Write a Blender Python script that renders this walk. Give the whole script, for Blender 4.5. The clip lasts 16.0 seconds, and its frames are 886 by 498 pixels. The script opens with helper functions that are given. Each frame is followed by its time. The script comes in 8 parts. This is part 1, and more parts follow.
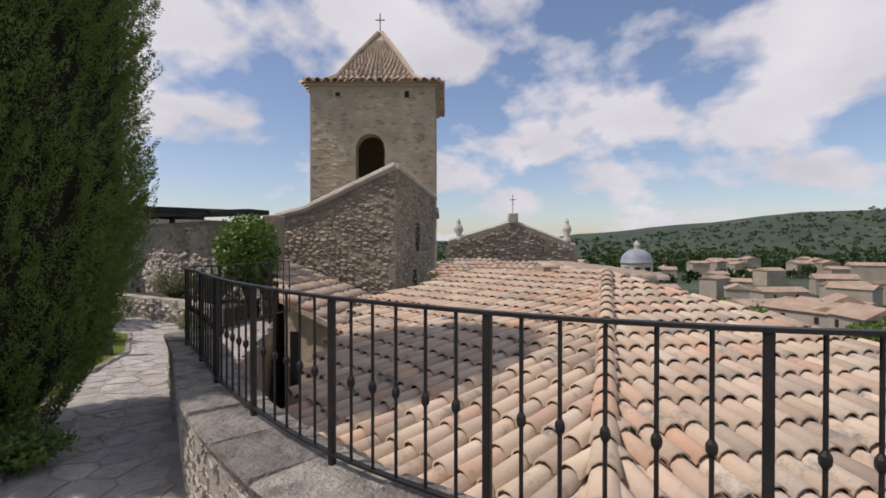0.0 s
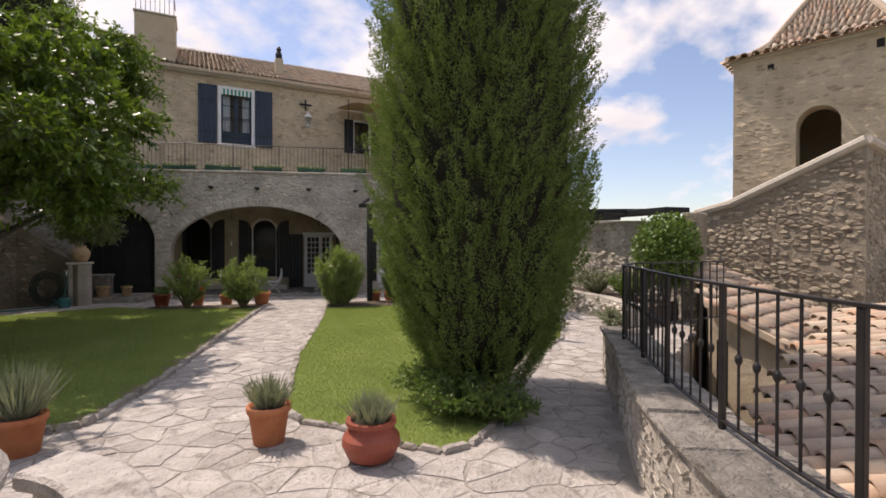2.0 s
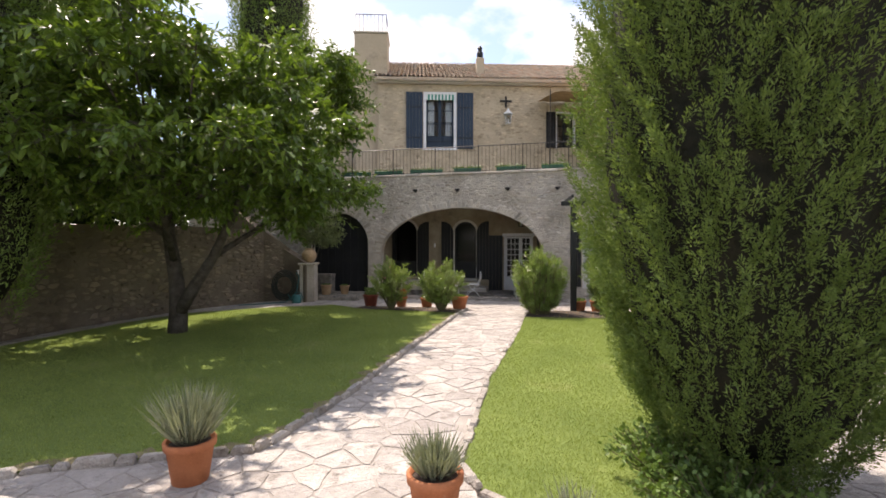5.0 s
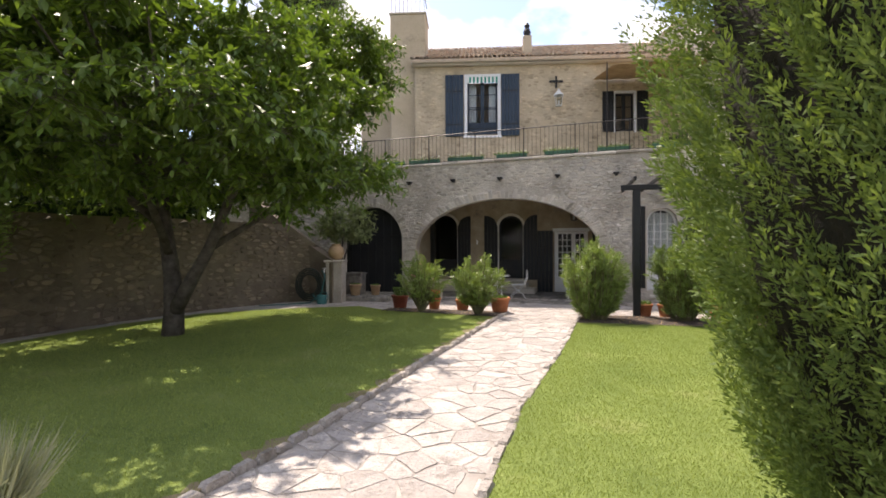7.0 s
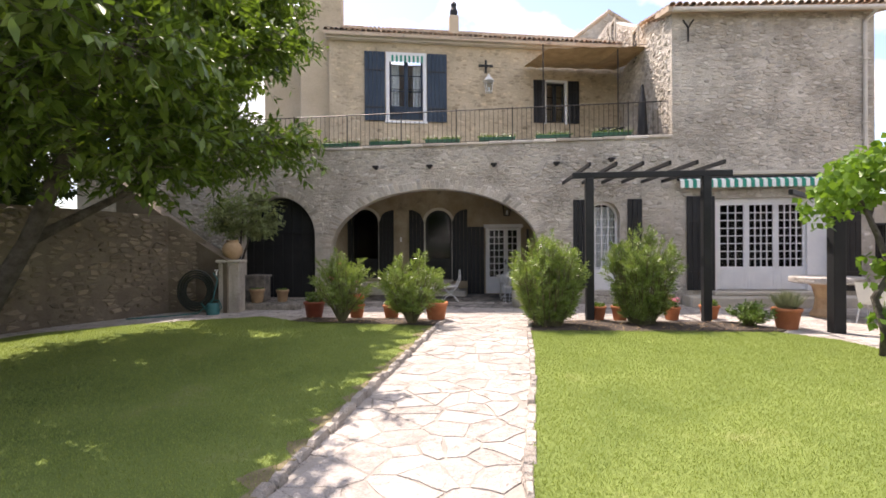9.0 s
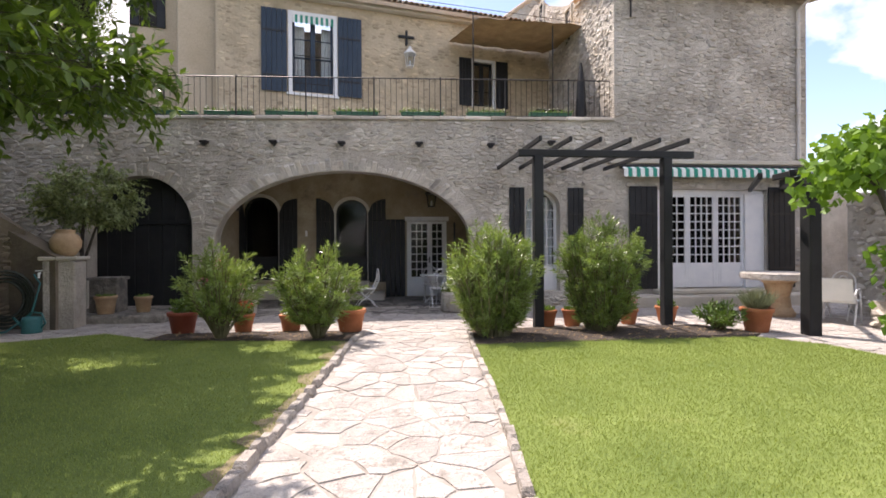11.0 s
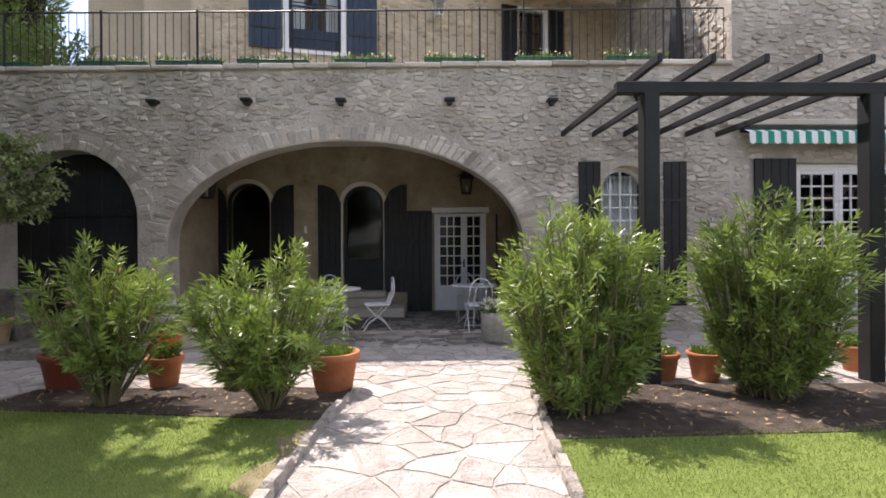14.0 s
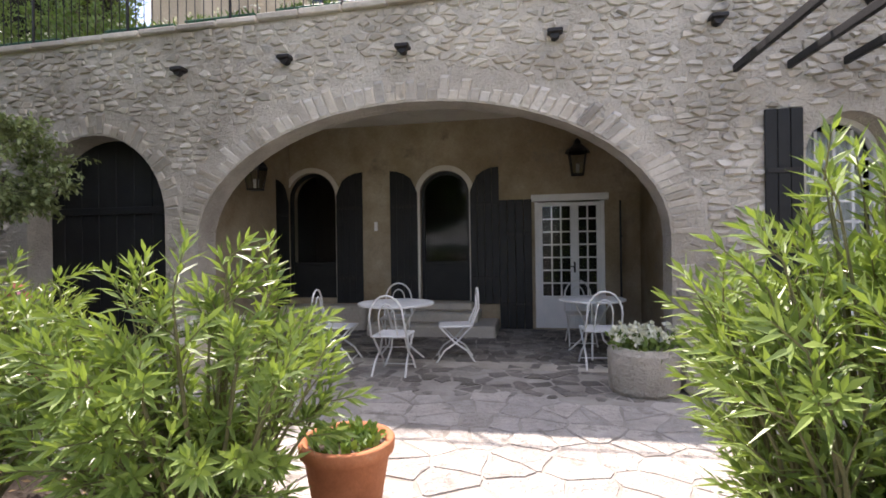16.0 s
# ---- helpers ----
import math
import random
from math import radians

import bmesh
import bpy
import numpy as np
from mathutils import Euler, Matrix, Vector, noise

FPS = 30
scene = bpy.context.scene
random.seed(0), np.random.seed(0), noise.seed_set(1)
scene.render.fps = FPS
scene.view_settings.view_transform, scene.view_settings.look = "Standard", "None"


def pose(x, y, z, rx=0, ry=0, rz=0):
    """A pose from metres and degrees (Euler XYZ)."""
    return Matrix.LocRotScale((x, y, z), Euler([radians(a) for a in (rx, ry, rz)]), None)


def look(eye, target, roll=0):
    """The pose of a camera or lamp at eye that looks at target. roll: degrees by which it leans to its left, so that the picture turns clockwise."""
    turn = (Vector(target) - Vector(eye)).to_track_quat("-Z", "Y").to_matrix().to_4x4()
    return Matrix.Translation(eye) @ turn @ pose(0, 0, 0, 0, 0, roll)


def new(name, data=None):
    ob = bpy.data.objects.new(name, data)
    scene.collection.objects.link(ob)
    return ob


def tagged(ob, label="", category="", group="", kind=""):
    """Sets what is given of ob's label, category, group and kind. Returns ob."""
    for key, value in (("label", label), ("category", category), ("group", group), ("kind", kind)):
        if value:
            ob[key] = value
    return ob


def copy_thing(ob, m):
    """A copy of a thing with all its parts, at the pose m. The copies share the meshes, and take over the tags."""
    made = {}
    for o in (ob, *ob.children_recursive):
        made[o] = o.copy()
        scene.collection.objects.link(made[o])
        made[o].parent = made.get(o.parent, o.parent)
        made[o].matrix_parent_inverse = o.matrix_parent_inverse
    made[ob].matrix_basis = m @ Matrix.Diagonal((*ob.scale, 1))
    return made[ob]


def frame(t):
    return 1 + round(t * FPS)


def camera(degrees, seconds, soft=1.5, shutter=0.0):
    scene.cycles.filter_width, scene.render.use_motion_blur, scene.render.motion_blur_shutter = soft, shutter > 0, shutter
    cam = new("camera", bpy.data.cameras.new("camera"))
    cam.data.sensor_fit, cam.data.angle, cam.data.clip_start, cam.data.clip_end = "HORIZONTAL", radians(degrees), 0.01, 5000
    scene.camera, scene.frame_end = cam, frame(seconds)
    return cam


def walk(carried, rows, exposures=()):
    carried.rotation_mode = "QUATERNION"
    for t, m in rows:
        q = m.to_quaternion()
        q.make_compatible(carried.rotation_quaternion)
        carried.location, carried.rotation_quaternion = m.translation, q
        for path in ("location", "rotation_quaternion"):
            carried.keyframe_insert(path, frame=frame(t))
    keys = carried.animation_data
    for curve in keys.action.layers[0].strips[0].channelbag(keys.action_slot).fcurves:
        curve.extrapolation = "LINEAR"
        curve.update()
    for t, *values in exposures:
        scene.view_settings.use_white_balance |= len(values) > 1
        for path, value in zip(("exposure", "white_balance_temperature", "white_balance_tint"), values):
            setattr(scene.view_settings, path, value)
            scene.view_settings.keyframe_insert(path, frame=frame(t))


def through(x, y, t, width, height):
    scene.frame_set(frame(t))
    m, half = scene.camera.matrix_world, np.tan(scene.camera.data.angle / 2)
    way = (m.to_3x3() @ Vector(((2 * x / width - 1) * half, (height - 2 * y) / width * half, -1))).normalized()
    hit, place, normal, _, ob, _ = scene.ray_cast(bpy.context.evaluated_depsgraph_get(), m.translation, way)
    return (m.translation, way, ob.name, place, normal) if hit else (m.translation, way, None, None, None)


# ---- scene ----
cam = camera(84.9, 16.0, soft=1.7)
PATH = [
    (0, (-0.928, -0.61, 1.808), (0.796, 0.405, 1.789), 0.0),
    (0.5, (-0.983, -0.539, 1.855), (0.43, 0.877, 1.833), 0.7),
    (1, (-0.966, -0.41, 1.823), (0.119, 1.269, 1.803), 0.3),
    (1.5, (-1.044, -0.318, 1.782), (-0.255, 1.519, 1.766), 0.1),
    (2, (-1.132, -0.273, 1.766), (-0.633, 1.664, 1.749), 0.1),
    (2.5, (-1.191, -0.226, 1.773), (-0.969, 1.762, 1.757), 0.0),
    (3, (-1.233, -0.098, 1.835), (-1.222, 1.902, 1.813), -0.0),
    (3.5, (-1.245, 0.107, 1.892), (-1.372, 2.103, 1.866), 0.0),
    (4, (-1.181, 0.357, 1.904), (-1.371, 2.348, 1.879), 0.0),
    (6.5, (-0.841, 2.518, 1.674), (-1.354, 4.452, 1.663), -0.1),
    (7, (-0.877, 2.938, 1.613), (-1.415, 4.865, 1.606), -0.2),
    (7.5, (-1.013, 3.417, 1.604), (-1.539, 5.347, 1.595), -0.3),
    (8, (-1.24, 3.841, 1.571), (-1.679, 5.792, 1.564), -0.2),
    (8.5, (-1.483, 4.29, 1.543), (-1.81, 6.263, 1.537), -0.3),
    (9, (-1.705, 4.73, 1.5), (-1.88, 6.722, 1.497), -0.3),
    (9.5, (-1.904, 5.305, 1.463), (-1.886, 7.305, 1.459), -0.1),
    (10, (-2.013, 5.832, 1.399), (-1.867, 7.827, 1.401), -0.2),
    (12.5, (-1.876, 8.334, 1.333), (-1.676, 10.324, 1.33), -0.3),
    (13, (-1.853, 8.886, 1.337), (-1.707, 10.88, 1.337), -0.3),
    (13.5, (-1.831, 9.451, 1.351), (-1.728, 11.448, 1.35), -0.3),
    (14, (-1.799, 10.059, 1.376), (-1.745, 12.059, 1.373), -0.3),
    (14.5, (-1.786, 10.66, 1.385), (-1.784, 12.66, 1.379), -0.6),
    (15, (-1.762, 11.239, 1.377), (-1.836, 13.238, 1.373), -0.7),
    (15.5, (-1.75, 11.793, 1.381), (-1.943, 13.784, 1.376), -0.6),
    (16, (-1.754, 12.347, 1.381), (-2.115, 14.314, 1.38), -0.8),
]
EXPOSURES = [(0, -0.32, 6600, 19), (1.0, -0.2, 6850, 20), (2.0, 0.2, 7150, 22), (3.5, 0.66, 7150, 20), (7.0, 0.95, 7150, 20), (10.0, 1.22, 7000, 23), (12.5, 0.70, 6700, 20), (14.0, 1.05, 6720, 21), (15.0, 1.30, 6800, 23), (16, 1.45, 6750, 22)]
walk(cam, [(t, look(eye, target, roll)) for t, eye, target, roll in PATH], EXPOSURES)

# ---- light: high summer sun from behind the house, blue sky with cumulus ----
SUN_TO = Vector((-0.38, 0.43, 1.0)).normalized()
sun_data = bpy.data.lights.new("sun", "SUN")
sun_data.energy, sun_data.angle, sun_data.color = 3.9, radians(0.6), (1.0, 0.95, 0.87)
sun = new("sun", sun_data)
sun.matrix_world = look((0, 0, 60), Vector((0, 0, 60)) - SUN_TO)

world = bpy.data.worlds.new("world")
scene.world = world
world.use_nodes = True
wt = world.node_tree
wt.nodes.clear()


def wnode(kind, **values):
    n = wt.nodes.new(kind)
    for key, value in values.items():
        n.inputs[key].default_value = value
    return n


sky = wt.nodes.new("ShaderNodeTexSky")
sky.sky_type, sky.sun_disc = "NISHITA", False
sky.sun_elevation = math.asin(SUN_TO.z)
sky.sun_rotation = math.atan2(SUN_TO.x, SUN_TO.y)
sky.altitude, sky.air_density, sky.dust_density, sky.ozone_density = 200, 1.0, 0.9, 1.4
coord = wt.nodes.new("ShaderNodeTexCoord")
split = wt.nodes.new("ShaderNodeSeparateXYZ")
wt.links.new(coord.outputs["Generated"], split.inputs[0])
# clouds lie on a flat layer: project the direction on it
up = wt.nodes.new("ShaderNodeMath"); up.operation = "MAXIMUM"; up.inputs[1].default_value = 0.0
wt.links.new(split.outputs["Z"], up.inputs[0])
lift = wt.nodes.new("ShaderNodeMath"); lift.operation = "ADD"; lift.inputs[1].default_value = 0.42
wt.links.new(up.outputs[0], lift.inputs[0])
flat = []
for axis in ("X", "Y"):
    d = wt.nodes.new("ShaderNodeMath"); d.operation = "DIVIDE"
    wt.links.new(split.outputs[axis], d.inputs[0]); wt.links.new(lift.outputs[0], d.inputs[1])
    flat.append(d)
join = wt.nodes.new("ShaderNodeCombineXYZ")
wt.links.new(flat[0].outputs[0], join.inputs[0]); wt.links.new(flat[1].outputs[0], join.inputs[1])
puff = wnode("ShaderNodeTexNoise", Scale=2.3, Detail=10.0, Roughness=0.52, Distortion=0.1)
wt.links.new(join.outputs[0], puff.inputs["Vector"])
ramp = wt.nodes.new("ShaderNodeValToRGB")
ramp.color_ramp.elements[0].position, ramp.color_ramp.elements[1].position = 0.47, 0.555
ramp.color_ramp.elements[0].color, ramp.color_ramp.elements[1].color = (0, 0, 0, 1), (1, 1, 1, 1)
wt.links.new(puff.outputs["Fac"], ramp.inputs[0])
soft_shade = wnode("ShaderNodeTexNoise", Scale=2.6, Detail=5.0)
wt.links.new(join.outputs[0], soft_shade.inputs["Vector"])
cloud = wt.nodes.new("ShaderNodeMix"); cloud.data_type = "RGBA"
cloud.inputs[6].default_value, cloud.inputs[7].default_value = (3.6, 3.8, 4.2, 1), (7.4, 7.5, 7.6, 1)
wt.links.new(soft_shade.outputs["Fac"], cloud.inputs[0])
both = wt.nodes.new("ShaderNodeMix"); both.data_type = "RGBA"
wt.links.new(ramp.outputs[0], both.inputs[0])
wt.links.new(sky.outputs[0], both.inputs[6]); wt.links.new(cloud.outputs[2], both.inputs[7])
back = wnode("ShaderNodeBackground", Strength=0.15)
wt.links.new(both.outputs[2], back.inputs[0])
wout = wt.nodes.new("ShaderNodeOutputWorld")
wt.links.new(back.outputs[0], wout.inputs[0])

# ---- materials ----
def shader(name, rough=0.8, metal=0.0, spec=0.3):
    m = bpy.data.materials.new(name)
    m.use_nodes = True
    b = m.node_tree.nodes["Principled BSDF"]
    b.inputs["Roughness"].default_value, b.inputs["Metallic"].default_value = rough, metal
    b.inputs["Specular IOR Level"].default_value = spec
    return m, m.node_tree, b


def noise_tex(nt, scale, detail=4.0, rough=0.6, vec=None):
    n = nt.nodes.new("ShaderNodeTexNoise")
    n.inputs["Scale"].default_value, n.inputs["Detail"].default_value, n.inputs["Roughness"].default_value = scale, detail, rough
    if vec is None:
        g = nt.nodes.new("ShaderNodeNewGeometry")
        vec = g.outputs["Position"]
    nt.links.new(vec, n.inputs["Vector"])
    return n.outputs["Fac"]


def ramp_of(nt, fac, stops):
    r = nt.nodes.new("ShaderNodeValToRGB")
    e = r.color_ramp.elements
    while len(e) < len(stops):
        e.new(0.5)
    for el, (p, c) in zip(e, stops):
        el.position, el.color = p, (*c, 1)
    nt.links.new(fac, r.inputs[0])
    return r.outputs[0]


def mix(nt, fac, a, b, mode="MIX"):
    m = nt.nodes.new("ShaderNodeMix")
    m.data_type, m.blend_type = "RGBA", mode
    for sock, v in ((0, fac), (6, a), (7, b)):
        if hasattr(v, "is_output"):
            nt.links.new(v, m.inputs[sock])
        else:
            m.inputs[sock].default_value = v if sock == 0 else (*v, 1)
    return m.outputs[2]


def bump(nt, b, height, strength=0.4, dist=0.02):
    n = nt.nodes.new("ShaderNodeBump")
    n.inputs["Strength"].default_value, n.inputs["Distance"].default_value = strength, dist
    nt.links.new(height, n.inputs["Height"])
    nt.links.new(n.outputs[0], b.inputs["Normal"])


def varied(name, stops, scale=3.0, fine=40.0, rough=0.85, spec=0.25, bumps=0.4, dist=0.01, pieces="", stain=None, metal=0.0, tints=None, vary=0.75, broad=None):
    """A surface with coarse tone changes, fine grain, relief, and a tone of its own for each piece."""
    m, nt, b = shader(name, rough, metal, spec)
    col = ramp_of(nt, noise_tex(nt, scale, 5.0), stops)
    grain = noise_tex(nt, fine, 3.0, 0.7)
    col = mix(nt, 0.55, col, ramp_of(nt, grain, [(0.3, (0.45, 0.45, 0.45)), (0.7, (0.62, 0.62, 0.62))]), "OVERLAY")
    if pieces:
        if pieces == "object":
            rnd = nt.nodes.new("ShaderNodeObjectInfo").outputs["Random"]
        else:
            rnd = nt.nodes.new("ShaderNodeNewGeometry").outputs["Random Per Island"]
        tone = ramp_of(nt, rnd, [(0.0, (0.30, 0.29, 0.28)), (0.5, (0.5, 0.5, 0.5)), (1.0, (0.70, 0.69, 0.66))])
        col = mix(nt, vary, col, tone, "OVERLAY")
        if tints:
            w = nt.nodes.new("ShaderNodeTexWhiteNoise")
            w.noise_dimensions = "1D"
            nt.links.new(rnd, w.inputs["W"])
            col = mix(nt, 0.6, col, ramp_of(nt, w.outputs["Value"], tints))
    if broad:
        patch = ramp_of(nt, noise_tex(nt, 0.55, 7.0, 0.68), [(0.40, (0, 0, 0)), (0.62, (1, 1, 1))])
        col = mix(nt, patch, col, mix(nt, 1.0, col, broad, "MULTIPLY"))
    if stain:
        s = ramp_of(nt, noise_tex(nt, stain[1], 6.0, 0.7), [(stain[2], (0, 0, 0)), (stain[2] + 0.13, (1, 1, 1))])
        col = mix(nt, s, col, stain[0])
    nt.links.new(col, b.inputs["Base Color"])
    if bumps:
        lumps = noise_tex(nt, max(fine * 0.3, 0.2), 5.0, 0.65)
        total = nt.nodes.new("ShaderNodeMath")
        total.operation = "MULTIPLY_ADD"
        total.inputs[1].default_value = 1.6
        nt.links.new(lumps, total.inputs[0])
        nt.links.new(grain, total.inputs[2])
        bump(nt, b, total.outputs[0], bumps, dist)
    return m


def leafy(name, dark, light, rough=0.5, spec=0.35, through=0.25, scale=1.2):
    m, nt, b = shader(name, rough, 0.0, spec)
    rnd = nt.nodes.new("ShaderNodeNewGeometry").outputs["Random Per Island"]
    big = noise_tex(nt, scale, 3.0)
    col = mix(nt, rnd, dark, light)
    col = mix(nt, big, col, tuple(0.5 * (a + c) for a, c in zip(dark, light)))
    nt.links.new(col, b.inputs["Base Color"])
    t = nt.nodes.new("ShaderNodeBsdfTranslucent")
    nt.links.new(mix(nt, 1.0, col, (1.0, 1.0, 0.45), "MULTIPLY"), t.inputs["Color"])
    ms = nt.nodes.new("ShaderNodeMixShader")
    ms.inputs[0].default_value = through
    nt.links.new(b.outputs[0], ms.inputs[1]); nt.links.new(t.outputs[0], ms.inputs[2])
    nt.links.new(ms.outputs[0], nt.nodes["Material Output"].inputs[0])
    return m


MORTAR = varied("lime_mortar", [(0.3, (0.483, 0.443, 0.38)), (0.7, (0.644, 0.598, 0.517))], 2.0, 30, bumps=0.9, dist=0.03, stain=((0.20, 0.19, 0.17), 0.8, 0.60), broad=(0.66, 0.645, 0.63))
STONE = varied("rubble_stone", [(0.25, (0.479, 0.439, 0.382)), (0.5, (0.638, 0.593, 0.519)), (0.8, (0.775, 0.73, 0.65))], 0.9, 22, bumps=0.7, dist=0.02, pieces="island", stain=((0.19, 0.18, 0.165), 1.3, 0.60), tints=[(0.0, (0.30, 0.28, 0.25)), (0.35, (0.52, 0.48, 0.42)), (0.7, (0.64, 0.58, 0.49)), (1.0, (0.78, 0.75, 0.69))], broad=(0.68, 0.665, 0.65))
STONE_PIECE = varied("rubble_stone_piece", [(0.25, (0.479, 0.439, 0.382)), (0.5, (0.638, 0.593, 0.519)), (0.8, (0.775, 0.73, 0.65))], 0.9, 22, bumps=0.7, dist=0.02, pieces="object", stain=((0.19, 0.18, 0.165), 1.3, 0.60), tints=[(0.0, (0.30, 0.28, 0.25)), (0.35, (0.52, 0.48, 0.42)), (0.7, (0.64, 0.58, 0.49)), (1.0, (0.78, 0.75, 0.69))], broad=(0.68, 0.665, 0.65))
OCHRE = varied("ochre_masonry", [(0.3, (0.40, 0.33, 0.23)), (0.7, (0.56, 0.47, 0.34))], 1.2, 18, bumps=0.6, dist=0.02, pieces="island", stain=((0.22, 0.19, 0.15), 0.9, 0.62))
RENDER = varied("ochre_render", [(0.3, (0.44, 0.36, 0.25)), (0.7, (0.55, 0.46, 0.34))], 0.8, 25, bumps=0.4, stain=((0.22, 0.18, 0.14), 0.6, 0.60))
PORCH = varied("porch_plaster", [(0.3, (0.34, 0.285, 0.20)), (0.7, (0.47, 0.41, 0.31))], 1.6, 25, bumps=0.5, stain=((0.24, 0.205, 0.155), 1.6, 0.56), broad=(0.66, 0.60, 0.52))
# brown stone, taken darker still to paint in the shade of the tree
SHADED_BROWN_STOP = [(0.25, (0.145, 0.118, 0.085)), (0.5, (0.215, 0.18, 0.135)), (0.8, (0.30, 0.255, 0.20))]
SHADED_BROWN_STONE = varied("shaded_brown_rubble", SHADED_BROWN_STOP, 0.9, 22, bumps=0.7, dist=0.02, pieces="island", stain=((0.10, 0.09, 0.075), 1.1, 0.58))
SHADED_BROWN_MORTAR = varied("shaded_brown_mortar", [(0.3, (0.13, 0.105, 0.078)), (0.7, (0.205, 0.172, 0.13))], 2.0, 30, bumps=0.7, dist=0.02)
CAP = varied("lichened_slab", [(0.25, (0.16, 0.148, 0.13)), (0.5, (0.27, 0.25, 0.22)), (0.8, (0.43, 0.395, 0.345))], 6.5, 34, bumps=1.0, dist=0.04, pieces="object", stain=((0.13, 0.125, 0.115), 3.5, 0.52))
DRESSED = varied("dressed_stone", [(0.3, (0.42, 0.38, 0.31)), (0.7, (0.56, 0.52, 0.44))], 1.5, 35, bumps=0.4, stain=((0.22, 0.21, 0.18), 2.0, 0.62))
FLAG = varied("flagstone", [(0.25, (0.36, 0.328, 0.295)), (0.52, (0.455, 0.422, 0.388)), (0.8, (0.56, 0.525, 0.485))], 3.4, 22, rough=0.8, bumps=1.0, dist=0.035, pieces="island", stain=((0.29, 0.262, 0.23), 4.2, 0.53), vary=0.35)
FLAG_PIECE = varied("flagstone_piece", [(0.25, (0.36, 0.328, 0.295)), (0.52, (0.455, 0.422, 0.388)), (0.8, (0.56, 0.525, 0.485))], 3.4, 22, rough=0.8, bumps=1.0, dist=0.035, pieces="object", stain=((0.29, 0.262, 0.23), 4.2, 0.53), vary=0.35)
EDGE_PIECE = varied("edging_stone", [(0.25, (0.28, 0.25, 0.215)), (0.55, (0.41, 0.375, 0.335)), (0.8, (0.52, 0.485, 0.44))], 4.0, 30, bumps=1.0, dist=0.03, pieces="object", stain=((0.19, 0.17, 0.14), 4.5, 0.56), vary=0.4)
JOINT = varied("sandy_joint", [(0.3, (0.25, 0.225, 0.195)), (0.7, (0.42, 0.39, 0.35))], 2.6, 60, bumps=0.5, dist=0.006)
TILE_STOPS = [(0.2, (0.40, 0.23, 0.14)), (0.45, (0.52, 0.36, 0.24)), (0.65, (0.55, 0.44, 0.32)), (0.85, (0.36, 0.31, 0.26))]
TILE = varied("canal_tile", TILE_STOPS, 1.7, 20, bumps=0.5, pieces="island", stain=((0.22, 0.21, 0.185), 3.0, 0.565), tints=[(0.0, (0.28, 0.255, 0.22)), (0.25, (0.55, 0.46, 0.35)), (0.5, (0.60, 0.49, 0.39)), (0.70, (0.47, 0.39, 0.31)), (0.86, (0.58, 0.35, 0.24)), (0.93, (0.36, 0.33, 0.285)), (1.0, (0.62, 0.56, 0.46))])
TILE_PIECE = varied("canal_tile_piece", TILE_STOPS, 1.7, 20, bumps=0.5, pieces="object", stain=((0.22, 0.21, 0.185), 3.0, 0.565), tints=[(0.0, (0.28, 0.255, 0.22)), (0.25, (0.55, 0.46, 0.35)), (0.5, (0.60, 0.49, 0.39)), (0.70, (0.47, 0.39, 0.31)), (0.86, (0.58, 0.35, 0.24)), (0.93, (0.36, 0.33, 0.285)), (1.0, (0.62, 0.56, 0.46))])
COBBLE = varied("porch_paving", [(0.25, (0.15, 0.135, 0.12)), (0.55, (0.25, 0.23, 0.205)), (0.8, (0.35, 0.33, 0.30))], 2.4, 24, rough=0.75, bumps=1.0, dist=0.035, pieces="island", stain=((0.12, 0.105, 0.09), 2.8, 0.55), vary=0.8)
TOWER_STONE = varied("tower_rubble", [(0.25, (0.26, 0.215, 0.155)), (0.5, (0.37, 0.315, 0.24)), (0.8, (0.47, 0.415, 0.33))], 0.9, 22, bumps=0.8, dist=0.03, pieces="island", stain=((0.13, 0.115, 0.09), 1.3, 0.58))
TOWER_MORTAR = varied("tower_mortar", [(0.3, (0.25, 0.21, 0.155)), (0.7, (0.37, 0.32, 0.245))], 2.0, 30, bumps=0.9, dist=0.03)
LIME = varied("lime_plaster", [(0.3, (0.56, 0.53, 0.47)), (0.7, (0.68, 0.65, 0.59))], 1.5, 35, bumps=0.3, stain=((0.40, 0.37, 0.32), 2.0, 0.62))
IRON = varied("wrought_iron", [(0.4, (0.012, 0.011, 0.011)), (0.7, (0.025, 0.021, 0.019))], 6, 80, rough=0.5, spec=0.4, bumps=0.15)
BLACK_WOOD = varied("black_paint", [(0.4, (0.011, 0.012, 0.013)), (0.7, (0.018, 0.019, 0.020))], 3, 60, rough=0.55, spec=0.35, bumps=0.2)
BLUE_WOOD = varied("slate_blue_paint", [(0.4, (0.030, 0.048, 0.072)), (0.7, (0.042, 0.064, 0.092))], 2, 60, rough=0.55, bumps=0.2)
WHITE = varied("white_paint", [(0.3, (0.72, 0.73, 0.74)), (0.7, (0.82, 0.82, 0.81))], 3, 70, rough=0.5, bumps=0.1)
PALE_IRON = varied("white_painted_iron", [(0.3, (0.62, 0.62, 0.60)), (0.7, (0.76, 0.76, 0.73))], 6, 70, rough=0.5, bumps=0.1)
TERRACOTTA = varied("terracotta", [(0.3, (0.36, 0.13, 0.06)), (0.7, (0.48, 0.19, 0.09))], 5, 60, rough=0.8, bumps=0.25, stain=((0.50, 0.32, 0.22), 5.0, 0.64))
RED_GLAZE = varied("red_terracotta", [(0.3, (0.25, 0.065, 0.04)), (0.7, (0.33, 0.095, 0.06))], 4, 60, rough=0.5, bumps=0.15)
